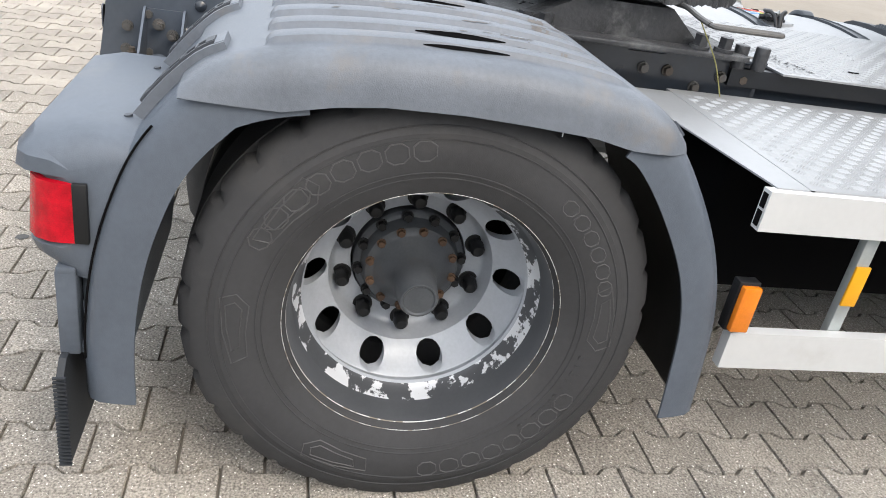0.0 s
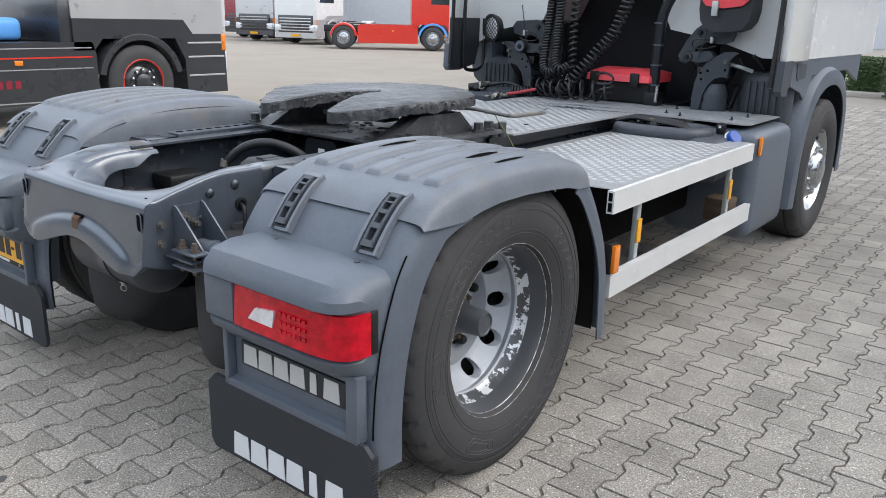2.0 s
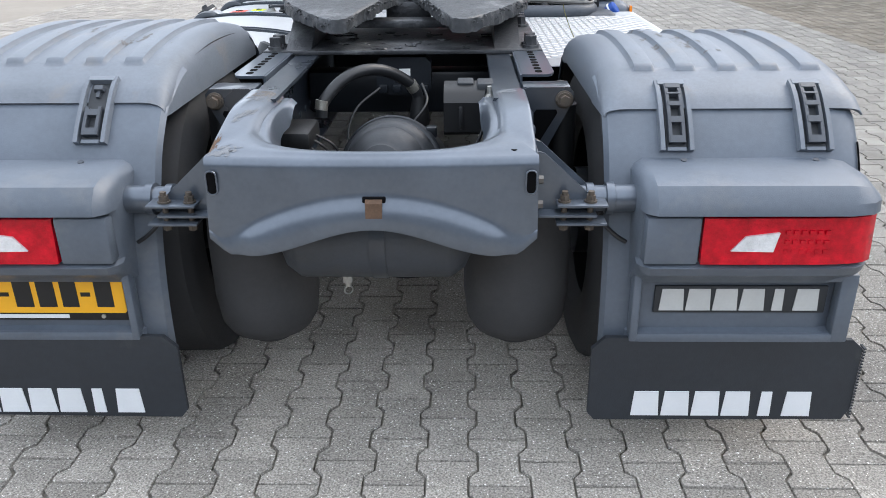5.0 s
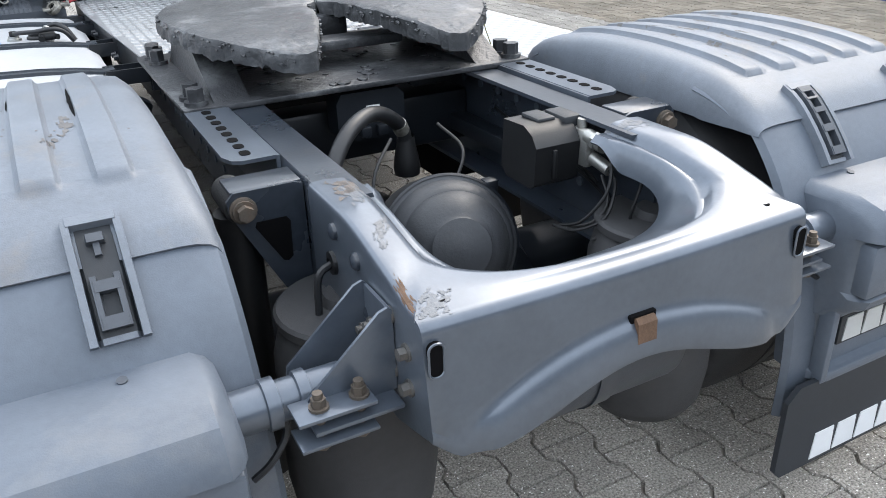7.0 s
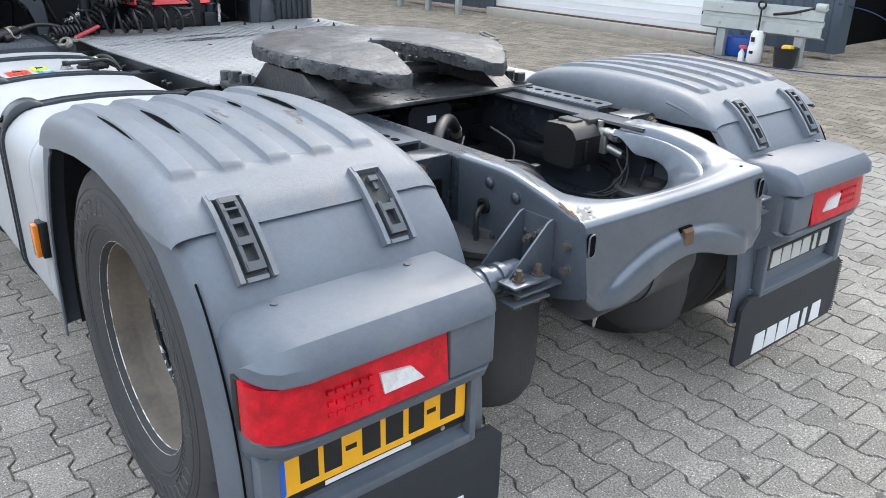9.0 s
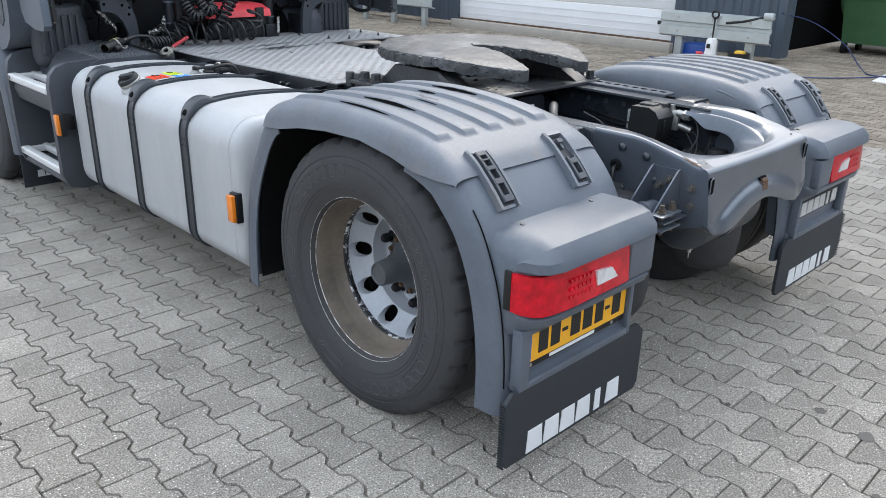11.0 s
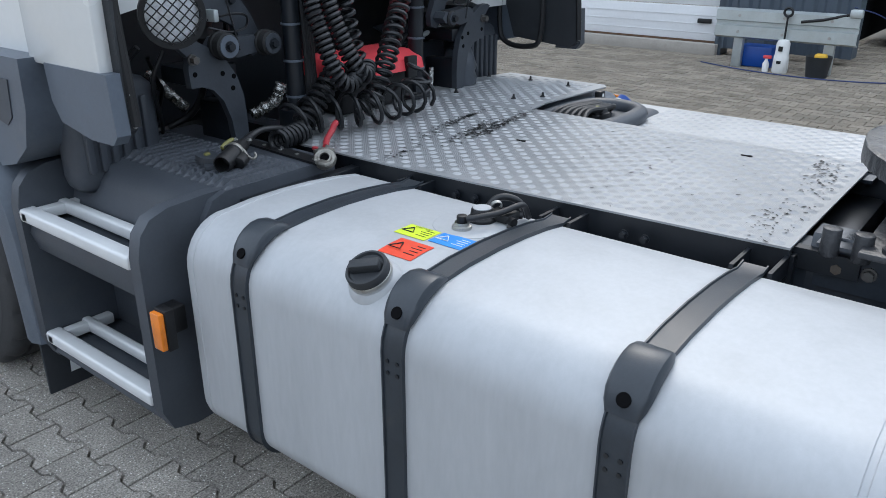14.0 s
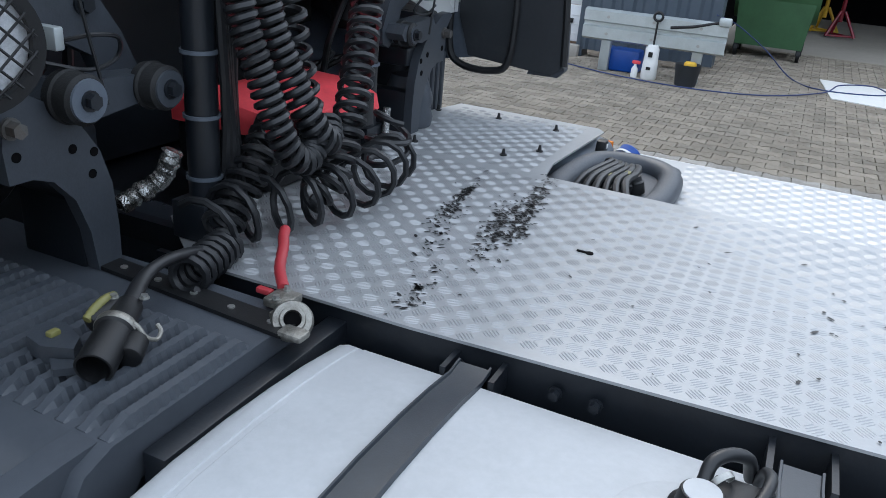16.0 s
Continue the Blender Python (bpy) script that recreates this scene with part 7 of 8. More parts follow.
for x, d in ((-0.15, 0.03), (-0.138, 0.008), (-0.1, 0.0), (0.0, 0.0), (0.29, 0.0), (0.33, 0.008), (0.345, 0.03)):
    rings.append([(x, 2.955 + d, 1.11), (x, 2.965 + d, 1.155 - d * 0.5), (x, 3.03, 1.185 - d + 0.012 * math.sin(x * 9)), (x, 3.2, 1.195 - d), (x, 3.3, 1.17), (x, 3.3, 1.11)])
loft(bm, rings)
part("red_lid", bm, M["red_lid"], tb, "faded red plastic lid")
for xx in (0.2, -0.1):
    bm = B(); box(bm, (xx, 2.94, 1.08), (xx + 0.06, 2.965, 1.17), 0.004); part("lid_clip", bm, M["black"], tb)
# red fuel-can holder on the right of the cab back
bm = B(); prism(bm, [(0.631, 1.862), (0.627, 1.592), (0.640, 1.522), (0.673, 1.477), (0.732, 1.457), (0.850, 1.457), (0.908, 1.477), (0.942, 1.522), (0.955, 1.592), (0.950, 1.862)], "xz", 2.94, 3.14, 0.03, 3)
rc = part("side_locker", bm, M["plastic_dark"], cab, "black rounded locker with a red flap")
bm = B(); prism(bm, [(0.635, 1.862), (0.640, 1.652), (0.673, 1.612), (0.782, 1.597), (0.900, 1.612), (0.938, 1.652), (0.942, 1.862)], "xz", 2.92, 2.955, 0.01, 2); rf = part("red_flap", bm, M["red_lid"], rc, "red flap")
bm = B(); box(bm, (0.715, 2.905, 1.55), (0.755, 2.925, 1.64), 0.006); part("flap_latch", bm, M["galv"], rf)
bm = B(); lathe(bm, [(0.0, 0.085), (0.03, 0.09), (0.06, 0.08), (0.09, 0.088), (0.13, 0.075), (0.17, 0.06), (0.17, 0.0)], (0.74, 3.08, 0.965), (0, 0, 1), 28); part("bellows", bm, M["plastic_mid"], truck, "dark grey rubber bellows on the deck")
bm = B(); tube(bm, smooth_path([(0.6, 3.2, 1.2), (0.72, 3.1, 1.26), (0.86, 3.08, 1.25), (0.95, 3.12, 1.22)], 6), 0.012, 8); part("pipe", bm, M["galv"], truck, "bare metal pipe under the cab")


def coil(path, r, turns, wire, parent, name="coil_hose", mat="hose"):
    """A helix round a smooth line."""
    pts = smooth_path(path, 12)
    L = [0.0]
    for a, b in zip(pts, pts[1:]):
        L.append(L[-1] + (b - a).length)
    n = int(turns * 12)
    nrm = (pts[1] - pts[0]).normalized().orthogonal().normalized()
    out = []
    i = 0
    for k in range(n + 1):
        d = L[-1] * k / n
        while i < len(pts) - 2 and L[i + 1] < d:
            i += 1
        u = (d - L[i]) / max(1e-6, L[i + 1] - L[i])
        c = pts[i].lerp(pts[i + 1], u)
        t = (pts[i + 1] - pts[i]).normalized()
        nrm = (nrm - t * nrm.dot(t)).normalized()
        bi = t.cross(nrm)
        a = 2 * math.pi * turns * k / n
        out.append(c + (nrm * math.cos(a) + bi * math.sin(a)) * r)
    bm = B(); tube(bm, out, wire, 6)
    return part(name, bm, M[mat], parent, "coiled black air and cable hose")


for path, r, turns, w in ((((-0.39, 2.9, 1.9), (-0.41, 2.87, 1.5), (-0.4, 2.82, 1.32), (-0.385, 2.78, 1.2), (-0.35, 2.765, 1.155), (-0.3, 2.77, 1.16), (-0.27, 2.79, 1.21)), 0.0245, 44, 0.0085),
                          (((-0.32, 2.9, 1.9), (-0.335, 2.87, 1.5), (-0.31, 2.81, 1.3), (-0.28, 2.77, 1.2), (-0.24, 2.77, 1.175), (-0.2, 2.8, 1.2)), 0.027, 40, 0.0085),
                          (((-0.22, 2.92, 1.9), (-0.22, 2.88, 1.45), (-0.205, 2.86, 1.3), (-0.19, 2.84, 1.18)), 0.025, 18, 0.0085),
                          (((0.24, 2.93, 1.9), (0.1, 2.88, 1.46), (0.0, 2.84, 1.31), (-0.11, 2.8, 1.17), (-0.19, 2.79, 1.07), (-0.26, 2.81, 1.03)), 0.036, 32, 0.0082),
                          (((0.12, 2.8, 1.045), (-0.03, 2.77, 1.05), (-0.18, 2.77, 1.045), (-0.32, 2.82, 1.045), (-0.45, 2.87, 1.04), (-0.53, 2.88, 1.03)), 0.064, 8.5, 0.0082),
                          (((-0.25, 2.9, 1.19), (-0.33, 2.89, 1.13), (-0.4, 2.89, 1.06), (-0.47, 2.88, 1.01)), 0.038, 10, 0.0082),
                          (((-0.5, 2.84, 1.0), (-0.57, 2.82, 1.0), (-0.66, 2.8, 1.0)), 0.032, 7, 0.009),
                          (((0.1, 2.78, 1.16), (0.09, 2.8, 1.1), (0.1, 2.8, 1.03)), 0.055, 2.5, 0.0082)):
    coil(path, r, turns, w, truck)
# couplings lying at the edge of the deck
hose_line = smooth_path([(-0.42, 2.752, 1.028), (-0.445, 2.738, 1.022), (-0.47, 2.72, 1.015), (-0.53, 2.685, 1.0), (-0.58, 2.64, 0.99)], 7)
bm = B(); tube(bm, [p + Vector((0, 0, 0)) for p in hose_line], [0.0105 + 0.001 * (k % 2) for k in range(len(hose_line))], 12); cpl = part("red_coupling", bm, M["cable_red"], truck, "red air hose with a metal coupling head")
ax_ = Vector((-0.55, -0.45, 0.7)).normalized()
bm = B(); lathe(bm, [(0.0, 0.02), (0.0, 0.036), (0.012, 0.038), (0.02, 0.034), (0.02, 0.024), (0.026, 0.022), (0.026, 0.016), (0.012, 0.015)], (-0.645, 2.575, 0.968), ax_, 26)
box(bm, (-0.63, 2.6, 0.972), (-0.575, 2.65, 0.99), 0.004); box(bm, (-0.7, 2.52, 0.966), (-0.665, 2.57, 0.98), 0.006); box(bm, (-0.66, 2.6, 0.966), (-0.61, 2.615, 0.984), 0.004)
part("coupling_head", bm, M["alloy"], cpl, "weathered alloy coupling head")
bm = B(); rod(bm, (-0.645, 2.575, 0.97), Vector((-0.645, 2.575, 0.968)) + ax_ * 0.016, 0.0155, 20); part("coupling_seal", bm, M["hole_shade"], cpl)
bm = B(); box(bm, (-0.6, 2.655, 0.975), (-0.585, 2.69, 0.987), 0.004); part("red_tab", bm, M["cable_red"], cpl)
for dx, dy in ((-0.02, 0.0), (0.02, 0.005)):
    bm = B(); hexbolt(bm, (-0.602 + dx, 2.625 + dy, 0.99), (0, 0, 1), 0.006, 0.006); part("coupling_screw", bm, M["steel"], cpl)
line = smooth_path([(-0.52, 2.84, 0.98), (-0.55, 2.83, 1.005), (-0.6, 2.815, 1.028), (-0.66, 2.805, 1.045), (-0.72, 2.8, 1.05), (-0.77, 2.79, 1.042), (-0.83, 2.757, 1.031)], 7)
bm = B(); tube(bm, line, [0.0105 + 0.006 * max(0.0, k / (len(line) - 1) - 0.7) / 0.3 for k in range(len(line))], 12); plg = part("electric_plug", bm, M["hose"], truck, "black electric plug on a coiled cable")
pa = Vector((-0.138, -0.065, -0.028)).normalized()
po = Vector((-0.885, 2.731, 1.02))
bm = B(); lathe(bm, [(-0.065, 0.016), (-0.06, 0.021), (-0.02, 0.024), (-0.008, 0.031), (0.006, 0.032), (0.01, 0.028), (0.086, 0.0295), (0.09, 0.0285), (0.09, 0.025), (0.04, 0.023), (0.04, 0)], po, pa, 28); pb = part("plug_body", bm, M["black"], plg)
bm = B(); lathe(bm, [(-0.008, 0.032), (-0.006, 0.0335), (0.004, 0.0335), (0.006, 0.032)], po, pa, 28); part("clamp_ring", bm, M["alloy"], pb, "bent metal clamp")
bm = B(); tube(bm, smooth_path([(-0.875, 2.715, 1.035), (-0.872, 2.7, 1.03), (-0.868, 2.688, 1.012), (-0.85, 2.685, 1.0), (-0.835, 2.69, 1.006), (-0.832, 2.7, 1.014)], 5), 0.0038, 8); part("spring_clip", bm, M["alloy"], pb)
bm = B(); rod(bm, (-0.872, 2.705, 1.006), (-0.912, 2.682, 0.998), 0.021, 18, bev=0.004); part("plug_socket", bm, M["black"], pb)
for dx, dy in ((-0.845, 2.775), (-0.82, 2.735)):
    bm = B(); hexbolt(bm, (dx, dy, 1.045), (0, 0, 1), 0.006, 0.005); part("plug_screw", bm, M["steel"], pb)
bm = B(); rod(bm, (-0.84, 2.77, 1.03), (-0.895, 2.775, 1.02), 0.018, 14, bev=0.004); part("cover_hinge", bm, M["black"], pb)
bm = B(); prism(bm, [(-0.965, 2.8), (-0.945, 2.755), (-0.915, 2.775), (-0.895, 2.83), (-0.925, 2.86), (-0.955, 2.845)], "xy", 0.978, 1.008, 0.008); prism(bm, [(-0.985, 2.755), (-0.96, 2.73), (-0.945, 2.745), (-0.965, 2.785)], "xy", 0.98, 0.992, 0.004); part("plug_cover", bm, M["bracket"], plg, "worn grey plug cover")
line = smooth_path([(-0.9, 2.775, 1.03), (-0.88, 2.778, 1.04), (-0.855, 2.782, 1.045), (-0.835, 2.784, 1.042)], 6)
bm = B(); tube(bm, line, [0.0075 + 0.0008 * (k % 2) for k in range(len(line))], 10); part("yellow_sleeve", bm, M["cable_yellow"], plg)
bm = B(); box(bm, (-0.942, 2.805, 1.004), (-0.922, 2.82, 1.016), 0.004); part("yellow_tag", bm, M["cable_yellow"], plg)
# gearbox, and a dark sheet added under the cab to block bright paving
bm = B(); box(bm, (-0.36, 3.2, 0.5), (0.36, 4.9, 0.88), 0.05); part("gearbox", bm, M["frame_dark"], truck, "dark gearbox under the cab")
bm = B(); box(bm, (-0.95, 3.5, 0.6), (0.95, 4.9, 0.612)); part("splash_shield", bm, M["frame_dark"], truck, "dark sheet added under the cab to block bright paving")
for pts in (((-0.66, 3.56, 1.15), (-0.64, 3.54, 1.12), (-0.59, 3.5, 1.05), (-0.55, 3.48, 1.0)), ((-0.585, 3.185, 0.98), (-0.605, 3.2, 0.95), (-0.64, 3.27, 0.87)), ((-0.5, 3.124, 1.02), (-0.46, 3.11, 1.035), (-0.42, 3.08, 1.07), (-0.4, 3.06, 1.13))):
    line = smooth_path(pts, 12)
    bm = B(); tube(bm, line, [0.021 + 0.006 * noise.noise(Vector((k * 0.9, 3.0, pts[0][0] * 9))) for k in range(len(line))], 12)
    for v in bm.verts:
        v.co += Vector((noise.noise(v.co * 90), noise.noise(v.co * 90 + Vector((7, 0, 0))), noise.noise(v.co * 90 + Vector((0, 9, 0))))) * 0.006
    part("foil_pipe", bm, M["foil"], cab, "crumpled foil pipe sleeve")

# ---------------------------------------------------------------- workshop on the right-hand side
WX = 8.95


def wall_panel(name, y0, y1, mat):
    bm = B()
    pts = []
    y = y0
    while y < y1 - 0.01:
        pts += [(WX, y), (WX, min(y + 0.12, y1)), (WX + 0.035, min(y + 0.16, y1)), (WX + 0.035, min(y + 0.24, y1))]
        y += 0.28
    pts += [(WX + 0.3, y1), (WX + 0.3, y0)]
    prism(bm, pts, "xy", 0.1, 6.0)
    return part(name, bm, M[mat], None, "dark blue-grey ribbed metal cladding", kind="structure")


wall_panel("wall_east", 9.73, 16.0, "cladding")
wall_panel("wall_east_south", 2.95, 4.72, "cladding")
bm = B()
for k in range(9):
    z = 0.16 + k * 0.5
    box(bm, (WX + 0.06, 4.75, z), (WX + 0.12, 9.65, z + 0.49), 0.012)
    for j in range(3):
        box(bm, (WX + 0.052, 4.75, z + 0.12 + j * 0.12), (WX + 0.062, 9.65, z + 0.128 + j * 0.12))
door = part("door_1", bm, M["door_white"], None, "white ribbed sectional overhead door, closed", kind="structure")
bm = B(); box(bm, (WX + 0.02, 4.85, 0.42), (WX + 0.06, 5.05, 0.48), 0.006); part("door_handle", bm, M["black"], door)
bm = B(); box(bm, (WX + 0.04, 4.75, 0.15), (WX + 0.058, 9.65, 0.18), 0.004); part("bottom_seal", bm, M["rust"], door, "dark red-brown bottom seal")
bm = B(); box(bm, (WX - 0.1, 4.7, -0.02), (WX + 0.3, 9.75, 0.15), 0.01); part("door_threshold", bm, M["concrete"], None, "pale concrete threshold", kind="structure")
bm = B(); box(bm, (WX, 4.66, 0.0), (WX + 0.3, 4.75, 6)); box(bm, (WX, 9.65, 0.0), (WX + 0.3, 9.73, 6)); box(bm, (WX, 4.7, 4.66), (WX + 0.3, 9.68, 6)); part("door_frame", bm, M["cladding"], None, "dark door surround", kind="structure")


def guard_rail(y0, y1, x):
    g = thing("guard_rail", "galvanised steel guard rail on short posts", "barrier", (x, y0, 0), group="guard rails")
    bm = B()
    prof = [(0.05, 0.36), (0.0, 0.37), (-0.05, 0.39), (-0.05, 0.52), (-0.015, 0.535), (-0.015, 0.575), (-0.05, 0.59), (-0.05, 0.71), (0.0, 0.73), (0.05, 0.735), (0.05, 0.72), (-0.03, 0.7), (-0.03, 0.6), (0.005, 0.58), (0.005, 0.53), (-0.03, 0.51), (-0.03, 0.4), (0.05, 0.375)]
    prism(bm, prof, "xz", 0, y1 - y0)
    part("rail", bm, M["galv"], g)
    for y in (0.3, (y1 - y0) / 2, y1 - y0 - 0.3):
        bm = B(); box(bm, (0.012, y - 0.06, -0.0), (0.1, y + 0.06, 0.7), 0.01); part("post", bm, M["galv"], g)
        for z in (0.45, 0.65):
            bm = B(); rod(bm, (-0.05, y, z), (-0.058, y, z), 0.018, 12); part("rail_bolt", bm, M["steel"], g)
    return g


guard_rail(2.75, 4.45, 8.1)
guard_rail(9.7, 12.2, 8.3)
# small things in front of the rail
bt = thing("pressure_sprayer", "white plastic pump sprayer with a black handle", "sprayer", (8.0, 3.55, 0))
bm = B(); lathe(bm, [(0, 0.0), (0, 0.085), (0.02, 0.095), (0.2, 0.09), (0.22, 0.082), (0.36, 0.08), (0.4, 0.06), (0.41, 0.0)], (0, 0, 0), (0, 0, 1), 28); part("bottle", bm, M["white_plastic"], bt)
bm = B(); rod(bm, (0, 0, 0.4), (0, 0, 0.68), 0.012, 10); lathe(bm, [(-0.015, 0.05), (0, 0.065), (0.015, 0.05), (0, 0.035)], (0, 0, 0.73), (1, 0, 0), 20, True); part("pump_handle", bm, M["black"], bt)
for z, w, h in ((0.27, 0.05, 0.06), (0.12, 0.05, 0.035)):
    bm = B(); box(bm, (-0.1, -w / 2, z), (-0.088, w / 2, z + h)); part("text_bar", bm, M["black"], bt)
sp = thing("spray_bottle", "small white spray bottle with a red head", "bottle", (7.98, 3.72, 0))
bm = B(); lathe(bm, [(0, 0), (0, 0.04), (0.1, 0.04), (0.14, 0.018), (0.16, 0.016)], (0, 0, 0), (0, 0, 1), 18); part("bottle", bm, M["white_plastic"], sp)
bm = B(); box(bm, (-0.02, -0.06, 0.16), (0.02, 0.04, 0.2), 0.008); part("spray_head", bm, M["red_lid"], sp)
bk = thing("blue_crate", "blue plastic tub behind the rail", "tub", (8.35, 3.95, 0))
bm = B(); box(bm, (-0.15, -0.22, 0), (0.15, 0.22, 0.27), 0.03); part("tub", bm, M["blue"], bk)
bu = thing("bucket", "black bucket with a yellow sponge", "bucket", (7.95, 3.1, 0))
bm = B(); lathe(bm, [(0.01, 0.0), (0.0, 0.12), (0.24, 0.15), (0.25, 0.155), (0.24, 0.145), (0.02, 0.11)], (0, 0, 0), (0, 0, 1), 28); part("pail", bm, M["plastic_dark"], bu)
bm = B(); box(bm, (-0.06, -0.09, 0.2), (0.05, 0.05, 0.28), 0.03, 3); part("sponge", bm, M["yellow_paint"], bu)
# green waste container
wb = thing("waste_container", "green four-wheeled waste container", "waste bin", (11.7, 2.45, 0))
bm = B(); loft(bm, [[(-0.42, -0.48, 0.18), (0.42, -0.48, 0.18), (0.42, 0.48, 0.18), (-0.42, 0.48, 0.18)], [(-0.5, -0.56, 1.1), (0.5, -0.56, 1.1), (0.5, 0.56, 1.1), (-0.5, 0.56, 1.1)]]); bevel_new(bm, bm.verts[:], 0.04, 2); part("body", bm, M["bin"], wb)
bm = B(); lathe(bm, [(-0.59, 0.0), (-0.59, 0.52), (0.59, 0.52), (0.59, 0.0)], (0, 0, 1.05), (0, 1, 0), 32); part("lid", bm, M["bin"], wb)
for x in (-0.35, 0.35):
    for y in (-0.45, 0.45):
        bm = B(); rod(bm, (x, y - 0.025, 0.1), (x, y + 0.025, 0.1), 0.1, 20); box(bm, (x - 0.03, y - 0.04, 0.1), (x + 0.03, y + 0.04, 0.22)); part("castor", bm, M["black"], wb)
hp = [(8.1, 4.6, 0.02), (7.8, 3.9, 0.02), (7.7, 3.0, 0.02), (8.0, 2.2, 0.02), (8.8, 1.6, 0.02), (9.6, 1.4, 0.02), (9.9, 1.0, 0.02), (9.3, 0.9, 0.02), (9.0, 1.6, 0.02), (9.6, 2.0, 0.02), (9.9, 2.4, 0.3), (9.6, 2.8, 0.6), (8.9, 3.0, 0.75)]
bm = B(); tube(bm, smooth_path(hp, 8), 0.008, 8)
tagged(part("hose", bm, M["hose_blue"], None, "thin blue pressure hose lying on the paving"), category="hose")
bm = B(); prism(bm, [(8.35, 0.55), (8.55, 1.5), (9.95, 1.65), (9.9, 0.75)], "xy", 0.002, 0.012, 0.003)
tagged(part("white_mat", bm, M["white_plastic"], None, "flat white sheet lying on the paving"), category="sheet")
# workshop opening with trestles; near-black walls stand for its unlit interior
bm = B(); box(bm, (20.0, -6.0, 0.0), (20.2, 3.4, 5.0)); box(bm, (9.25, 3.3, 0.1), (20.2, 3.4, 5.0)); box(bm, (12.9, -6.2, 0.0), (20.2, -6.0, 5.0)); part("wall_back", bm, M["hole_shade"], None, "workshop walls coloured near-black for the unlit interior", kind="structure")



# unseen slab, added to keep skylight off the workshop floor
bm = B(); box(bm, (12.8, -6.2, 3.2), (20.3, 3.5, 3.4)); part("ceiling", bm, M["cladding"], None, "unseen slab added to shade the workshop floor", kind="structure")


def trestle(x, y, mat, label):
    """A yard stand: three splayed legs, a column and a jack head."""
    a = thing("trestle_stand", label, "stand", (x, y, 0), "workshop stands")
    for k in range(3):
        q = radians(120 * k + 20)
        bm = B(); rod(bm, (0.05 * math.cos(q), 0.05 * math.sin(q), 0.5), (0.32 * math.cos(q), 0.32 * math.sin(q), 0.03), 0.03, 10); part("leg", bm, M[mat], a)
        bm = B(); q2 = q + radians(120); rod(bm, (0.3 * math.cos(q), 0.3 * math.sin(q), 0.05), (0.3 * math.cos(q2), 0.3 * math.sin(q2), 0.05), 0.02, 8); part("foot_bar", bm, M[mat], a)
    bm = B(); rod(bm, (0, 0, 0.3), (0, 0, 0.85), 0.04, 14); part("column", bm, M[mat], a)
    bm = B(); box(bm, (-0.08, -0.08, 0.85), (0.08, 0.08, 0.9), 0.01); part("head", bm, M["steel"], a)


trestle(16.6, 1.75, "yellow_paint", "yellow steel stand in the workshop doorway")
trestle(15.9, 1.45, "dark_red", "dark red steel stand in the workshop doorway")
# pressure lance leaning over the rail
ln = thing("pressure_lance", "black pressure lance lying on the guard rail", "lance", (8.05, 2.95, 0.6))
bm = B(); tube(bm, [(0, 0.45, 0.02), (0, 0.2, 0.06), (0.02, -0.1, 0.14)], 0.018, 10); part("tube", bm, M["black"], ln)
bm = B(); box(bm, (-0.03, -0.22, 0.1), (0.05, -0.08, 0.2), 0.02); part("grip", bm, M["galv"], ln)
# ---------------------------------------------------------------- parked vehicles
def road_wheel(parent, x, y, s, ring_mat="chrome", ring=None, n=36):
    bm = B(); lathe(bm, [(0.06, 0.29), (0.0, 0.32), (-0.01, 0.4), (0.02, 0.48), (0.05, 0.505), (0.3, 0.505), (0.32, 0.4), (0.3, 0.29)], (x, y, 0.505), (-s, 0, 0), n)
    w = part("wheel", bm, M["tyre"], parent)
    bm = B(); lathe(bm, [(0.02, 0.3), (0.01, 0.295), (0.07, 0.27), (0.09, 0.24), (0.05, 0.19), (0.04, 0.13), (0.0, 0.11), (-0.02, 0.06), (-0.02, 0.0)], (x, y, 0.505), (-s, 0, 0), n); part("rim", bm, M[ring_mat], w)
    if ring:
        bm = B(); lathe(bm, [(0.0, 0.318), (-0.006, 0.312), (-0.004, 0.302), (0.01, 0.296)], (x, y, 0.505), (-s, 0, 0), n); part("rim_ring", bm, M[ring], w)
    for k in range(10):
        a = 2 * math.pi * k / 10
        p = Vector((x + s * -0.04, y + 0.165 * math.sin(a), 0.505 + 0.165 * math.cos(a)))
        bm = B(); lathe(bm, [(0, 0.022), (0.04, 0.018), (0.05, 0.0)], p, (s, 0, 0), 8); part("wheel_nut", bm, M["chrome"], w)
    return w


def arch_band(parent, s, x, yc, mat, r=0.62, w=0.4, a0=10, a1=170, name="wheel_arch"):
    rows = []
    for k in range(15):
        a = radians(a0 + (a1 - a0) * k / 14)
        rows.append([(s * (x + dx), yc + (r - dr) * math.cos(a), 0.52 + (r - dr) * math.sin(a)) for dx, dr in ((-w, 0.0), (-0.03, 0.0), (0.005, 0.02), (0.01, 0.05), (0.0, 0.1))])
    bm = B(); sheet(bm, rows, 0.008)
    return part(name, bm, M[mat], parent)


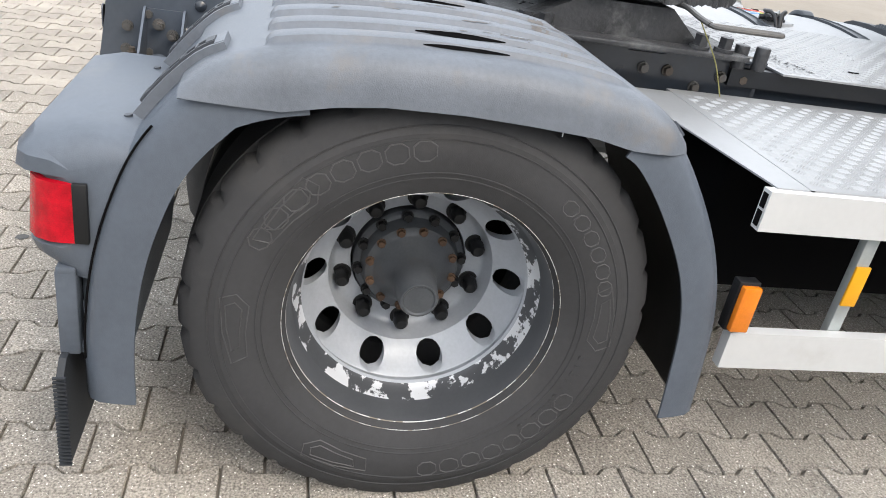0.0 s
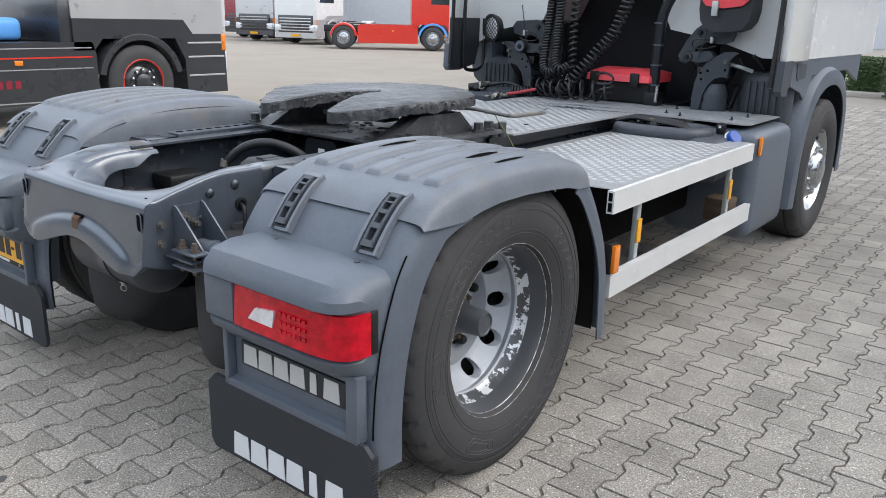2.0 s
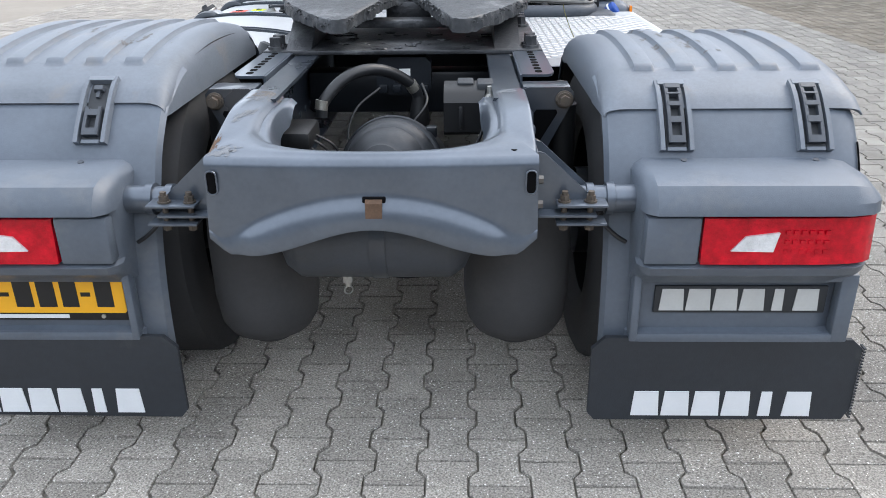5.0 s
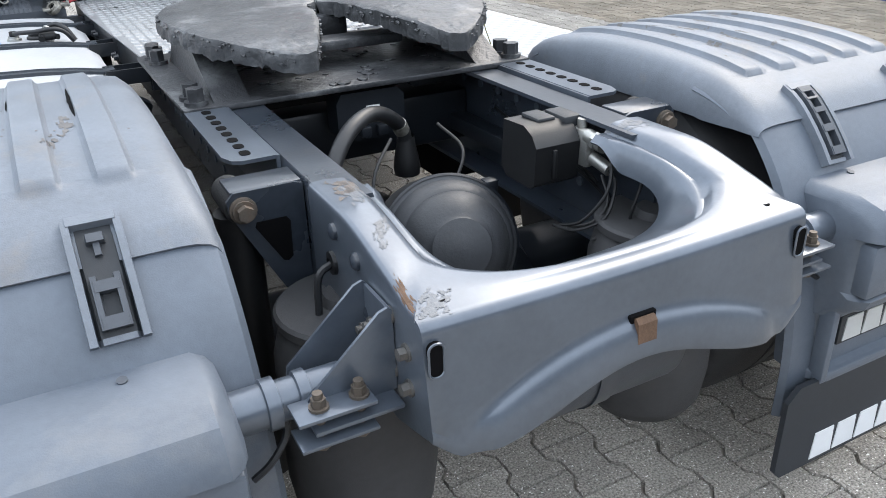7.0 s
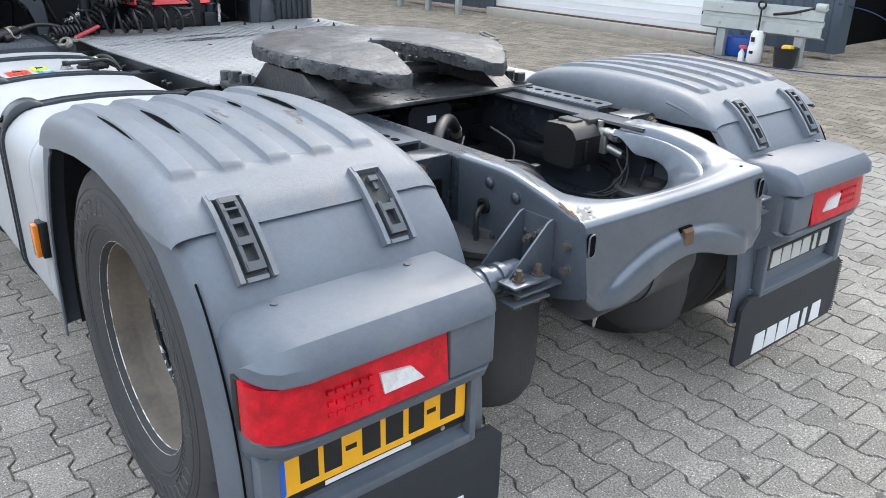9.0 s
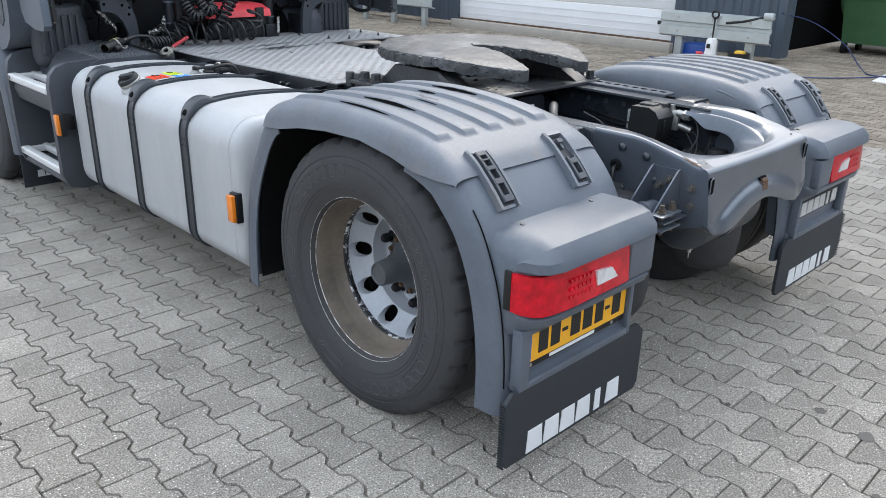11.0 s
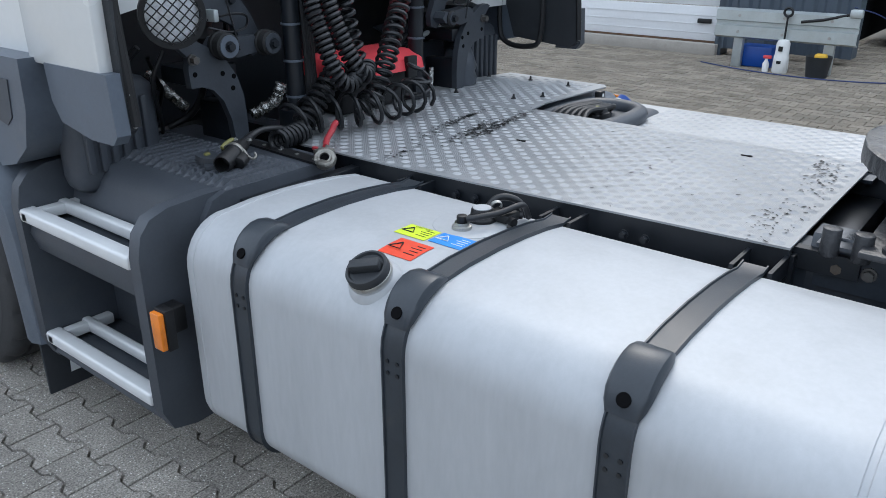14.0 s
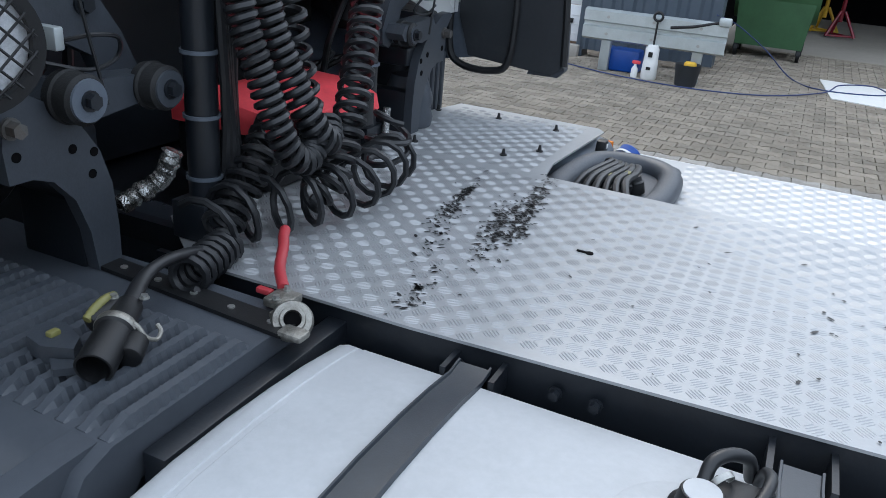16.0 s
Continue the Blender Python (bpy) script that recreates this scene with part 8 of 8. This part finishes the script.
def tractor(name, label, at, turn, cab_mat, low_mat, skirt_mat, arch_mat, rim="chrome", ring=None, stripes=None, wb=3.9, group="parked tractor units"):
    """A parked tractor unit, its right side at local x = 1.25, front towards local +y, rear axle at y = 0."""
    t = thing(name, label, "truck", at, group)
    t.rotation_euler = (0, 0, radians(turn))
    fy = wb
    bm = B()
    prism(bm, [(fy - 0.95, 1.35), (fy - 0.95, 3.5), (fy + 1.05, 3.6), (fy + 1.38, 2.2), (fy + 1.4, 1.15), (fy + 0.75, 1.15), (fy + 0.5, 1.35)], "yz", -1.22, 1.22, 0.06, 3)
    c = part("cab", bm, M[cab_mat], t)
    bm = B(); prism(bm, [(fy - 0.95, 0.95), (fy - 0.95, 1.36), (fy + 0.7, 1.36), (fy + 0.85, 1.16), (fy + 1.4, 1.16), (fy + 1.42, 0.3), (fy + 0.72, 0.3), (fy + 0.7, 0.8), (fy + 0.55, 1.1), (fy - 0.55, 1.1), (fy - 0.68, 0.95)], "yz", -1.2, 1.235, 0.03, 2)
    lo = part("lower_cab", bm, M[low_mat], t)
    for z in (0.55, 0.82, 1.02):
        bm = B(); box(bm, (1.225, fy + 0.75, z), (1.245, fy + 1.38, z + 0.025), 0.004); part("step_edge", bm, M["silver"], lo)
    bm = B(); box(bm, (-1.0, fy + 1.36, 0.55), (1.0, fy + 1.45, 1.35), 0.03); g = part("grille", bm, M["truck_dark"], t)
    for k in range(5):
        bm = B(); box(bm, (-0.9, fy + 1.44, 0.62 + k * 0.14), (0.9, fy + 1.465, 0.67 + k * 0.14), 0.008); part("slat", bm, M[cab_mat if k > 2 else low_mat], g)
    bm = B(); prism(bm, [(fy + 1.12, 2.75), (fy + 1.3, 2.05), (fy + 1.33, 2.05), (fy + 1.15, 2.78)], "yz", -1.05, 1.05, 0.0); part("windscreen", bm, M["glass"], c)
    for s in (1, -1):
        bm = B(); prism(bm, [(fy - 0.1, 1.95), (fy - 0.1, 2.6), (fy + 0.9, 2.6), (fy + 1.15, 1.95)], "yz", s * 1.21, s * 1.228, 0.0); part("side_window", bm, M["glass"], c)
        bm = B(); box(bm, (s * 0.8, fy + 1.3, 0.6), (s * 1.225, fy + 1.46, 0.92), 0.05, 2); part("headlamp", bm, M["clear_lens"], lo)
        bm = B(); box(bm, (s * 1.2, fy + 1.34, 0.92), (s * 1.245, fy + 1.42, 1.16), 0.01); part("indicator", bm, M["amber"], lo)
        road_wheel(t, s * 1.24, 0.0, s, rim, ring)
        road_wheel(t, s * 1.24, fy, s, rim, ring)
        arch_band(t, s, 1.24, fy, arch_mat, 0.66)
        arch_band(t, s, 1.24, 0.0, skirt_mat, 0.6, 0.6, 5, 175)
        bm = B(); prism(bm, [(0.62, 0.28), (0.62, 0.98), (0.75, 1.06), (fy - 0.7, 1.06), (fy - 0.66, 0.9), (fy - 0.66, 0.28)], "yz", s * 0.9, s * 1.235, 0.02, 2)
        sk = part("side_skirt", bm, M[skirt_mat], t)
        for z, h, mt in stripes or ():
            bm = B(); box(bm, (s * 1.232, 0.7, z), (s * 1.2395, fy - 0.72, z + h)); part("stripe", bm, M[mt], sk)
        if stripes:
            for k in range(9):
                bm = B(); box(bm, (s * 1.232, 1.2 + k * 0.11, 0.5), (s * 1.2385, 1.27 + k * 0.11, 0.6)); part("text_bar", bm, M["dark_red"], sk)
        bm = B(); box(bm, (s * 1.234, 2.1, 0.78), (s * 1.246, 2.2, 0.84), 0.003); part("side_marker", bm, M["amber"], sk)
    bm = B(); box(bm, (-0.45, -0.9, 0.7), (0.45, fy - 0.6, 1.0), 0.02); part("chassis", bm, M["frame_dark"], t)
    bm = B(); lathe(bm, [(0, 0.0), (0, 0.42), (0.06, 0.42), (0.06, 0.0)], (0, 0.45, 1.05), (0, 0, 1), 28); part("coupling_plate", bm, M["grease"], t)
    bm = B(); box(bm, (-0.26, fy + 1.45, 0.36), (0.26, fy + 1.47, 0.47)); part("number_plate", bm, M["plate_yellow"], t)
    return t


blk = tractor("tractor_unit", "black and silver tractor unit with red-lined wheels", (-8.98, 0.27, 0), 0, "silver", "truck_dark", "truck_dark", "truck_dark", "truck_dark", "red_paint", ((0.86, 0.018, "red_paint"), (0.98, 0.012, "silver"), (0.72, 0.012, "silver"), (0.31, 0.014, "silver")), wb=3.83)
bm = B(); box(bm, (-0.9, 0.3, 1.07), (0.9, 2.4, 1.35), 0.08, 3); part("tarpaulin", bm, M["blue_paint"], blk, "light blue sheet over the deck")
bm = B(); box(bm, (-1.2, 2.72, 1.05), (1.2, 2.95, 1.6), 0.03); part("cab_back_panel", bm, M["truck_dark"], blk)
import_turn = lambda hx, hy: math.degrees(math.atan2(-hx, hy))


def facing(front, heading, wb=3.9):
    L = math.hypot(*heading)
    return (front[0] - heading[0] / L * (wb + 1.45), front[1] - heading[1] / L * (wb + 1.45), 0)


tractor("tractor_unit", "bright red tractor unit with low red side skirts", (-23.4, 23.5, 0), import_turn(0.74, 0.67), "red_paint", "red_paint", "red_paint", "blue_paint")
for front, hd, cm, lm, lab in (((-27.2, 23.9), (0.23, -0.97), "white", "silver", "white tractor unit with grey bumper in a row"), ((-31.2, 24.6), (0.2, -0.97), "silver", "truck_dark", "white and dark grey tractor unit in a row"),
                               ((-35.4, 27.0), (0.2, -0.97), "dark_red", "truck_dark", "dark red tractor unit in a row"), ((-25.5, 33.5), (0.5, -0.86), "dark_red", "dark_red", "dark red tractor unit behind the others"), ((-21.0, 36.0), (0.5, -0.86), "blue_paint", "truck_dark", "blue tractor unit behind the others"), ((-17.0, 36.0), (0.5, -0.86), "red_paint", "truck_dark", "red tractor unit behind the others")):
    tractor("tractor_unit", lab, facing(front, hd), import_turn(*hd), cm, lm, lm, lm)
# sign stand on the open yard
ss = thing("work_stand", "small grey stand with orange foot", "stand", (-15.5, 24.5, 0))
bm = B(); box(bm, (-0.25, -0.2, 0.05), (0.25, 0.2, 0.1), 0.01); rod(bm, (0, 0, 0.1), (0, 0, 0.9), 0.03, 10); box(bm, (-0.2, -0.03, 0.6), (0.2, 0.03, 0.9), 0.01); part("stand_body", bm, M["galv"], ss)
bm = B(); box(bm, (-0.35, -0.25, 0.0), (0.35, 0.25, 0.05), 0.01); part("foot", bm, M["yellow_mark"], ss)

# ---------------------------------------------------------------- low building ahead, with hedge and lawn
bm = B()
BX0, BX1, BY = -0.2, 16.0, 18.4
box(bm, (BX0, BY, 0.28), (BX1, BY + 0.1, 4.5))
wn_ = part("wall_north", bm, M["black"], None, "pale horizontally slatted wall", kind="structure")
bm = B(); box(bm, (0, 0, 0), (BX1 - BX0, 0.05, 0.105), 0.008)
repeat("slat", bm, M["cladding_light"], wn_, [(BX0, BY - 0.05, 0.3 + k * 0.125) for k in range(14)])
bm = B(); box(bm, (BX0 + 0.3, BY - 0.12, 2.1), (BX1, BY, 3.0), 0.02); part("blue_fascia", bm, M["blue"], wn_, "dark blue board")
bm = B(); box(bm, (BX0 - 0.1, BY - 0.06, 0.0), (BX1, BY + 0.1, 0.28)); box(bm, (BX0 - 6, BY - 0.9, -0.02), (BX1, BY - 0.06, 0.09), 0.01)
part("kerb", bm, M["concrete"], None, "pale concrete plinth and kerb", kind="structure")
bm = B(); box(bm, (-5.0, 25, -0.02), (-0.5, 60, 0.02)); part("lawn", bm, M["grass"], None, "mown green lawn", kind="structure")
# plain wall added out of view: blocks low sky, darkens rear-facing reflections
bm = B(); box(bm, (-40, -16.5, 0), (30, -16, 6.5)); part("wall_south", bm, M["cladding"], None, "plain dark wall added out of view to darken rear faces", kind="structure")
bm = B(); box(bm, (-60, 60, 0), (40, 60.5, 9)); part("backdrop", bm, M["cladding_light"], None, "pale distant halls", kind="structure")
bm = B(); box(bm, (-60.5, -30, 0), (-60, 60.5, 9)); part("backdrop_west", bm, M["cladding_light"], None, "pale distant halls", kind="structure")


def hedge(x0, x1, y0, y1, h):
    hg = thing("hedge", "clipped green hedge beside the wall", "hedge", ((x0 + x1) / 2, (y0 + y1) / 2, 0), "hedges")
    rh = random.Random(int(x0 * 10) + 99)
    vs, fs = [], []
    for k in range(2600):
        f = rh.random()
        x, y, z = rh.uniform(x0, x1), rh.uniform(y0, y1), rh.uniform(0.05, h)
        if f < 0.4: z = h + rh.gauss(0, 0.02)
        elif f < 0.75: y = y0 + rh.gauss(0, 0.025)
        else: x = (x0 if rh.random() < 0.5 else x1) + rh.gauss(0, 0.02)
        d = Vector((rh.gauss(0, 1), rh.gauss(0, 1), rh.gauss(0, 1))).normalized()
        e = d.orthogonal().normalized()
        L, W = rh.uniform(0.02, 0.045), rh.uniform(0.012, 0.022)
        c = Vector((x - (x0 + x1) / 2, y - (y0 + y1) / 2, z)); b = len(vs)
        vs += [tuple(c - d * L), tuple(c + e * W), tuple(c + d * L), tuple(c - e * W)]
        fs.append((b, b + 1, b + 2, b + 3))
    me = bpy.data.meshes.new("leaves"); me.from_pydata(vs, [], fs); me.materials.append(M["hedge"])
    ob = new("leaves", me); ob.parent = hg; tagged(ob, kind="stuff")
    bm = B(); box(bm, (-(x1 - x0) / 2 + 0.05, -(y1 - y0) / 2 + 0.05, 0), ((x1 - x0) / 2 - 0.05, (y1 - y0) / 2 - 0.05, h - 0.06), 0.04); part("crown", bm, M["hedge"], hg)


hedge(-0.55, 0.6, 17.2, 18.0, 0.85)
hedge(-1.5, -0.75, 18.0, 19.0, 0.8)

# ---------------------------------------------------------------- paving: interlocking stones
PX, PY = 0.1475, 0.2075


def trap(y):
    """A flat-topped wave of period one stone: 1 at the stone's ends, -1 at its middle."""
    u = (y / PY) % 1.0
    d = min(u, 1 - u)
    return 1 - 2 * min(1.0, max(0.0, (d - 0.16) / 0.14))


def paver_outline(gap):
    """One stone about its centre."""
    ys = [-0.5, -0.34, -0.2, 0.2, 0.34, 0.5]
    right = []
    for v in ys:
        w = PX / 2 + 0.0135 * trap((v + 0.5) * PY) - gap
        right.append((w, max(-0.5 * PY + gap * 1.15, min(0.5 * PY - gap * 1.15, v * PY))))
    return right + [(-x, y) for x, y in right[::-1]]


OUT, TOP = paver_outline(0.0029), paver_outline(0.0039)
NP = len(OUT)
X0, X1, Y0_, Y1 = -6.6, 12.6, -3.6, 15.0
stone_me = []
for v in range(6):
    rr = random.Random(v)
    tilt = [rr.uniform(-0.0012, 0.0012) for _ in range(3)]
    vs = [(x, y, -0.04) for x, y in OUT] + [(x, y, -0.005 + tilt[0]) for x, y in OUT] + [(x, y, tilt[0] + tilt[1] * x * 10 + tilt[2] * y * 8) for x, y in TOP]
    fs = [(i, (i + 1) % NP, NP + (i + 1) % NP, NP + i) for i in range(NP)] + [(NP + i, NP + (i + 1) % NP, 2 * NP + (i + 1) % NP, 2 * NP + i) for i in range(NP)] + [tuple(range(2 * NP, 3 * NP))]
    me = bpy.data.meshes.new("paver")
    me.from_pydata(vs, [], fs)
    me.materials.append(M["paver_one"])
    stone_me.append(me)
bm = B(); box(bm, (X0 + 0.12, Y0_ + 0.12, -0.2), (X1 - 0.25, Y1 - 0.3, -0.02))
pavement = part("pavement", bm, M["joint"], None, "grey interlocking concrete paving stones", kind="structure")
verts, faces, verts_far, faces_far = [], [], [], []
rnd = random.Random(5)
singles = 0
ix0, ix1 = int(X0 / PX), int(X1 / PX)
for i in range(ix0, ix1):
    xc = (i + 0.5) * PX - 0.049
    off = 0.5 * (i % 2)
    for j in range(int(Y0_ / PY), int(Y1 / PY)):
        yc = (j + 0.5 + off) * PY - 0.005
        near = (-1.2 < xc < 1.5 and -1.75 < yc < -0.78)
        if near and singles < 300:
            ob = new("paver", stone_me[rnd.randrange(6)])
            ob.location = (xc, yc, rnd.uniform(-0.001, 0.001))
            ob.parent = pavement
            singles += 1
            continue
        # stones towards the workshop take the shaded copy of the colour
        vs, fs = (verts_far, faces_far) if xc > 4.6 else (verts, faces)
        b = len(vs)
        h, tx, ty = rnd.uniform(-0.0015, 0.0015), rnd.uniform(-0.012, 0.012), rnd.uniform(-0.008, 0.008)
        vs += [(xc + x, yc + y, h - 0.021) for x, y in OUT]
        vs += [(xc + x, yc + y, h + tx * x + ty * y) for x, y in TOP]
        fs += [(b + q, b + (q + 1) % NP, b + NP + (q + 1) % NP, b + NP + q) for q in range(NP)]
        fs.append(tuple(range(b + NP, b + 2 * NP)))
for vs, fs, mat in ((verts, faces, "paver"), (verts_far, faces_far, "paver_far")):
    me = bpy.data.meshes.new("paving_stones")
    me.from_pydata(vs, [], fs)
    me.materials.append(M[mat])
    rest = new("paving_stones", me)
    rest.parent = pavement
    tagged(rest, kind="stuff")
# old drips of oil on the stones
rg = random.Random(77)
for cx, cy, r in ((0.02, -1.18, 0.022), (-0.03, -1.36, 0.03), (-0.2, -0.92, 0.012), (0.25, -1.0, 0.012), (-0.35, -1.5, 0.012), (0.5, -1.3, 0.014), (-1.6, -1.1, 0.04), (-1.9, -0.6, 0.025), (1.7, -1.7, 0.025), (0.1, -1.9, 0.03)):
    bm = B()
    vs = [bm.verts.new((r * rg.uniform(0.75, 1.2) * math.cos(k * math.pi / 8), r * rg.uniform(0.75, 1.2) * math.sin(k * math.pi / 8), 0.0)) for k in range(16)]
    f = bm.faces.new(vs)
    ob = part("oil_drip", bm, M["oil"], pavement)
    ob.location = (cx, cy, 0.0045)
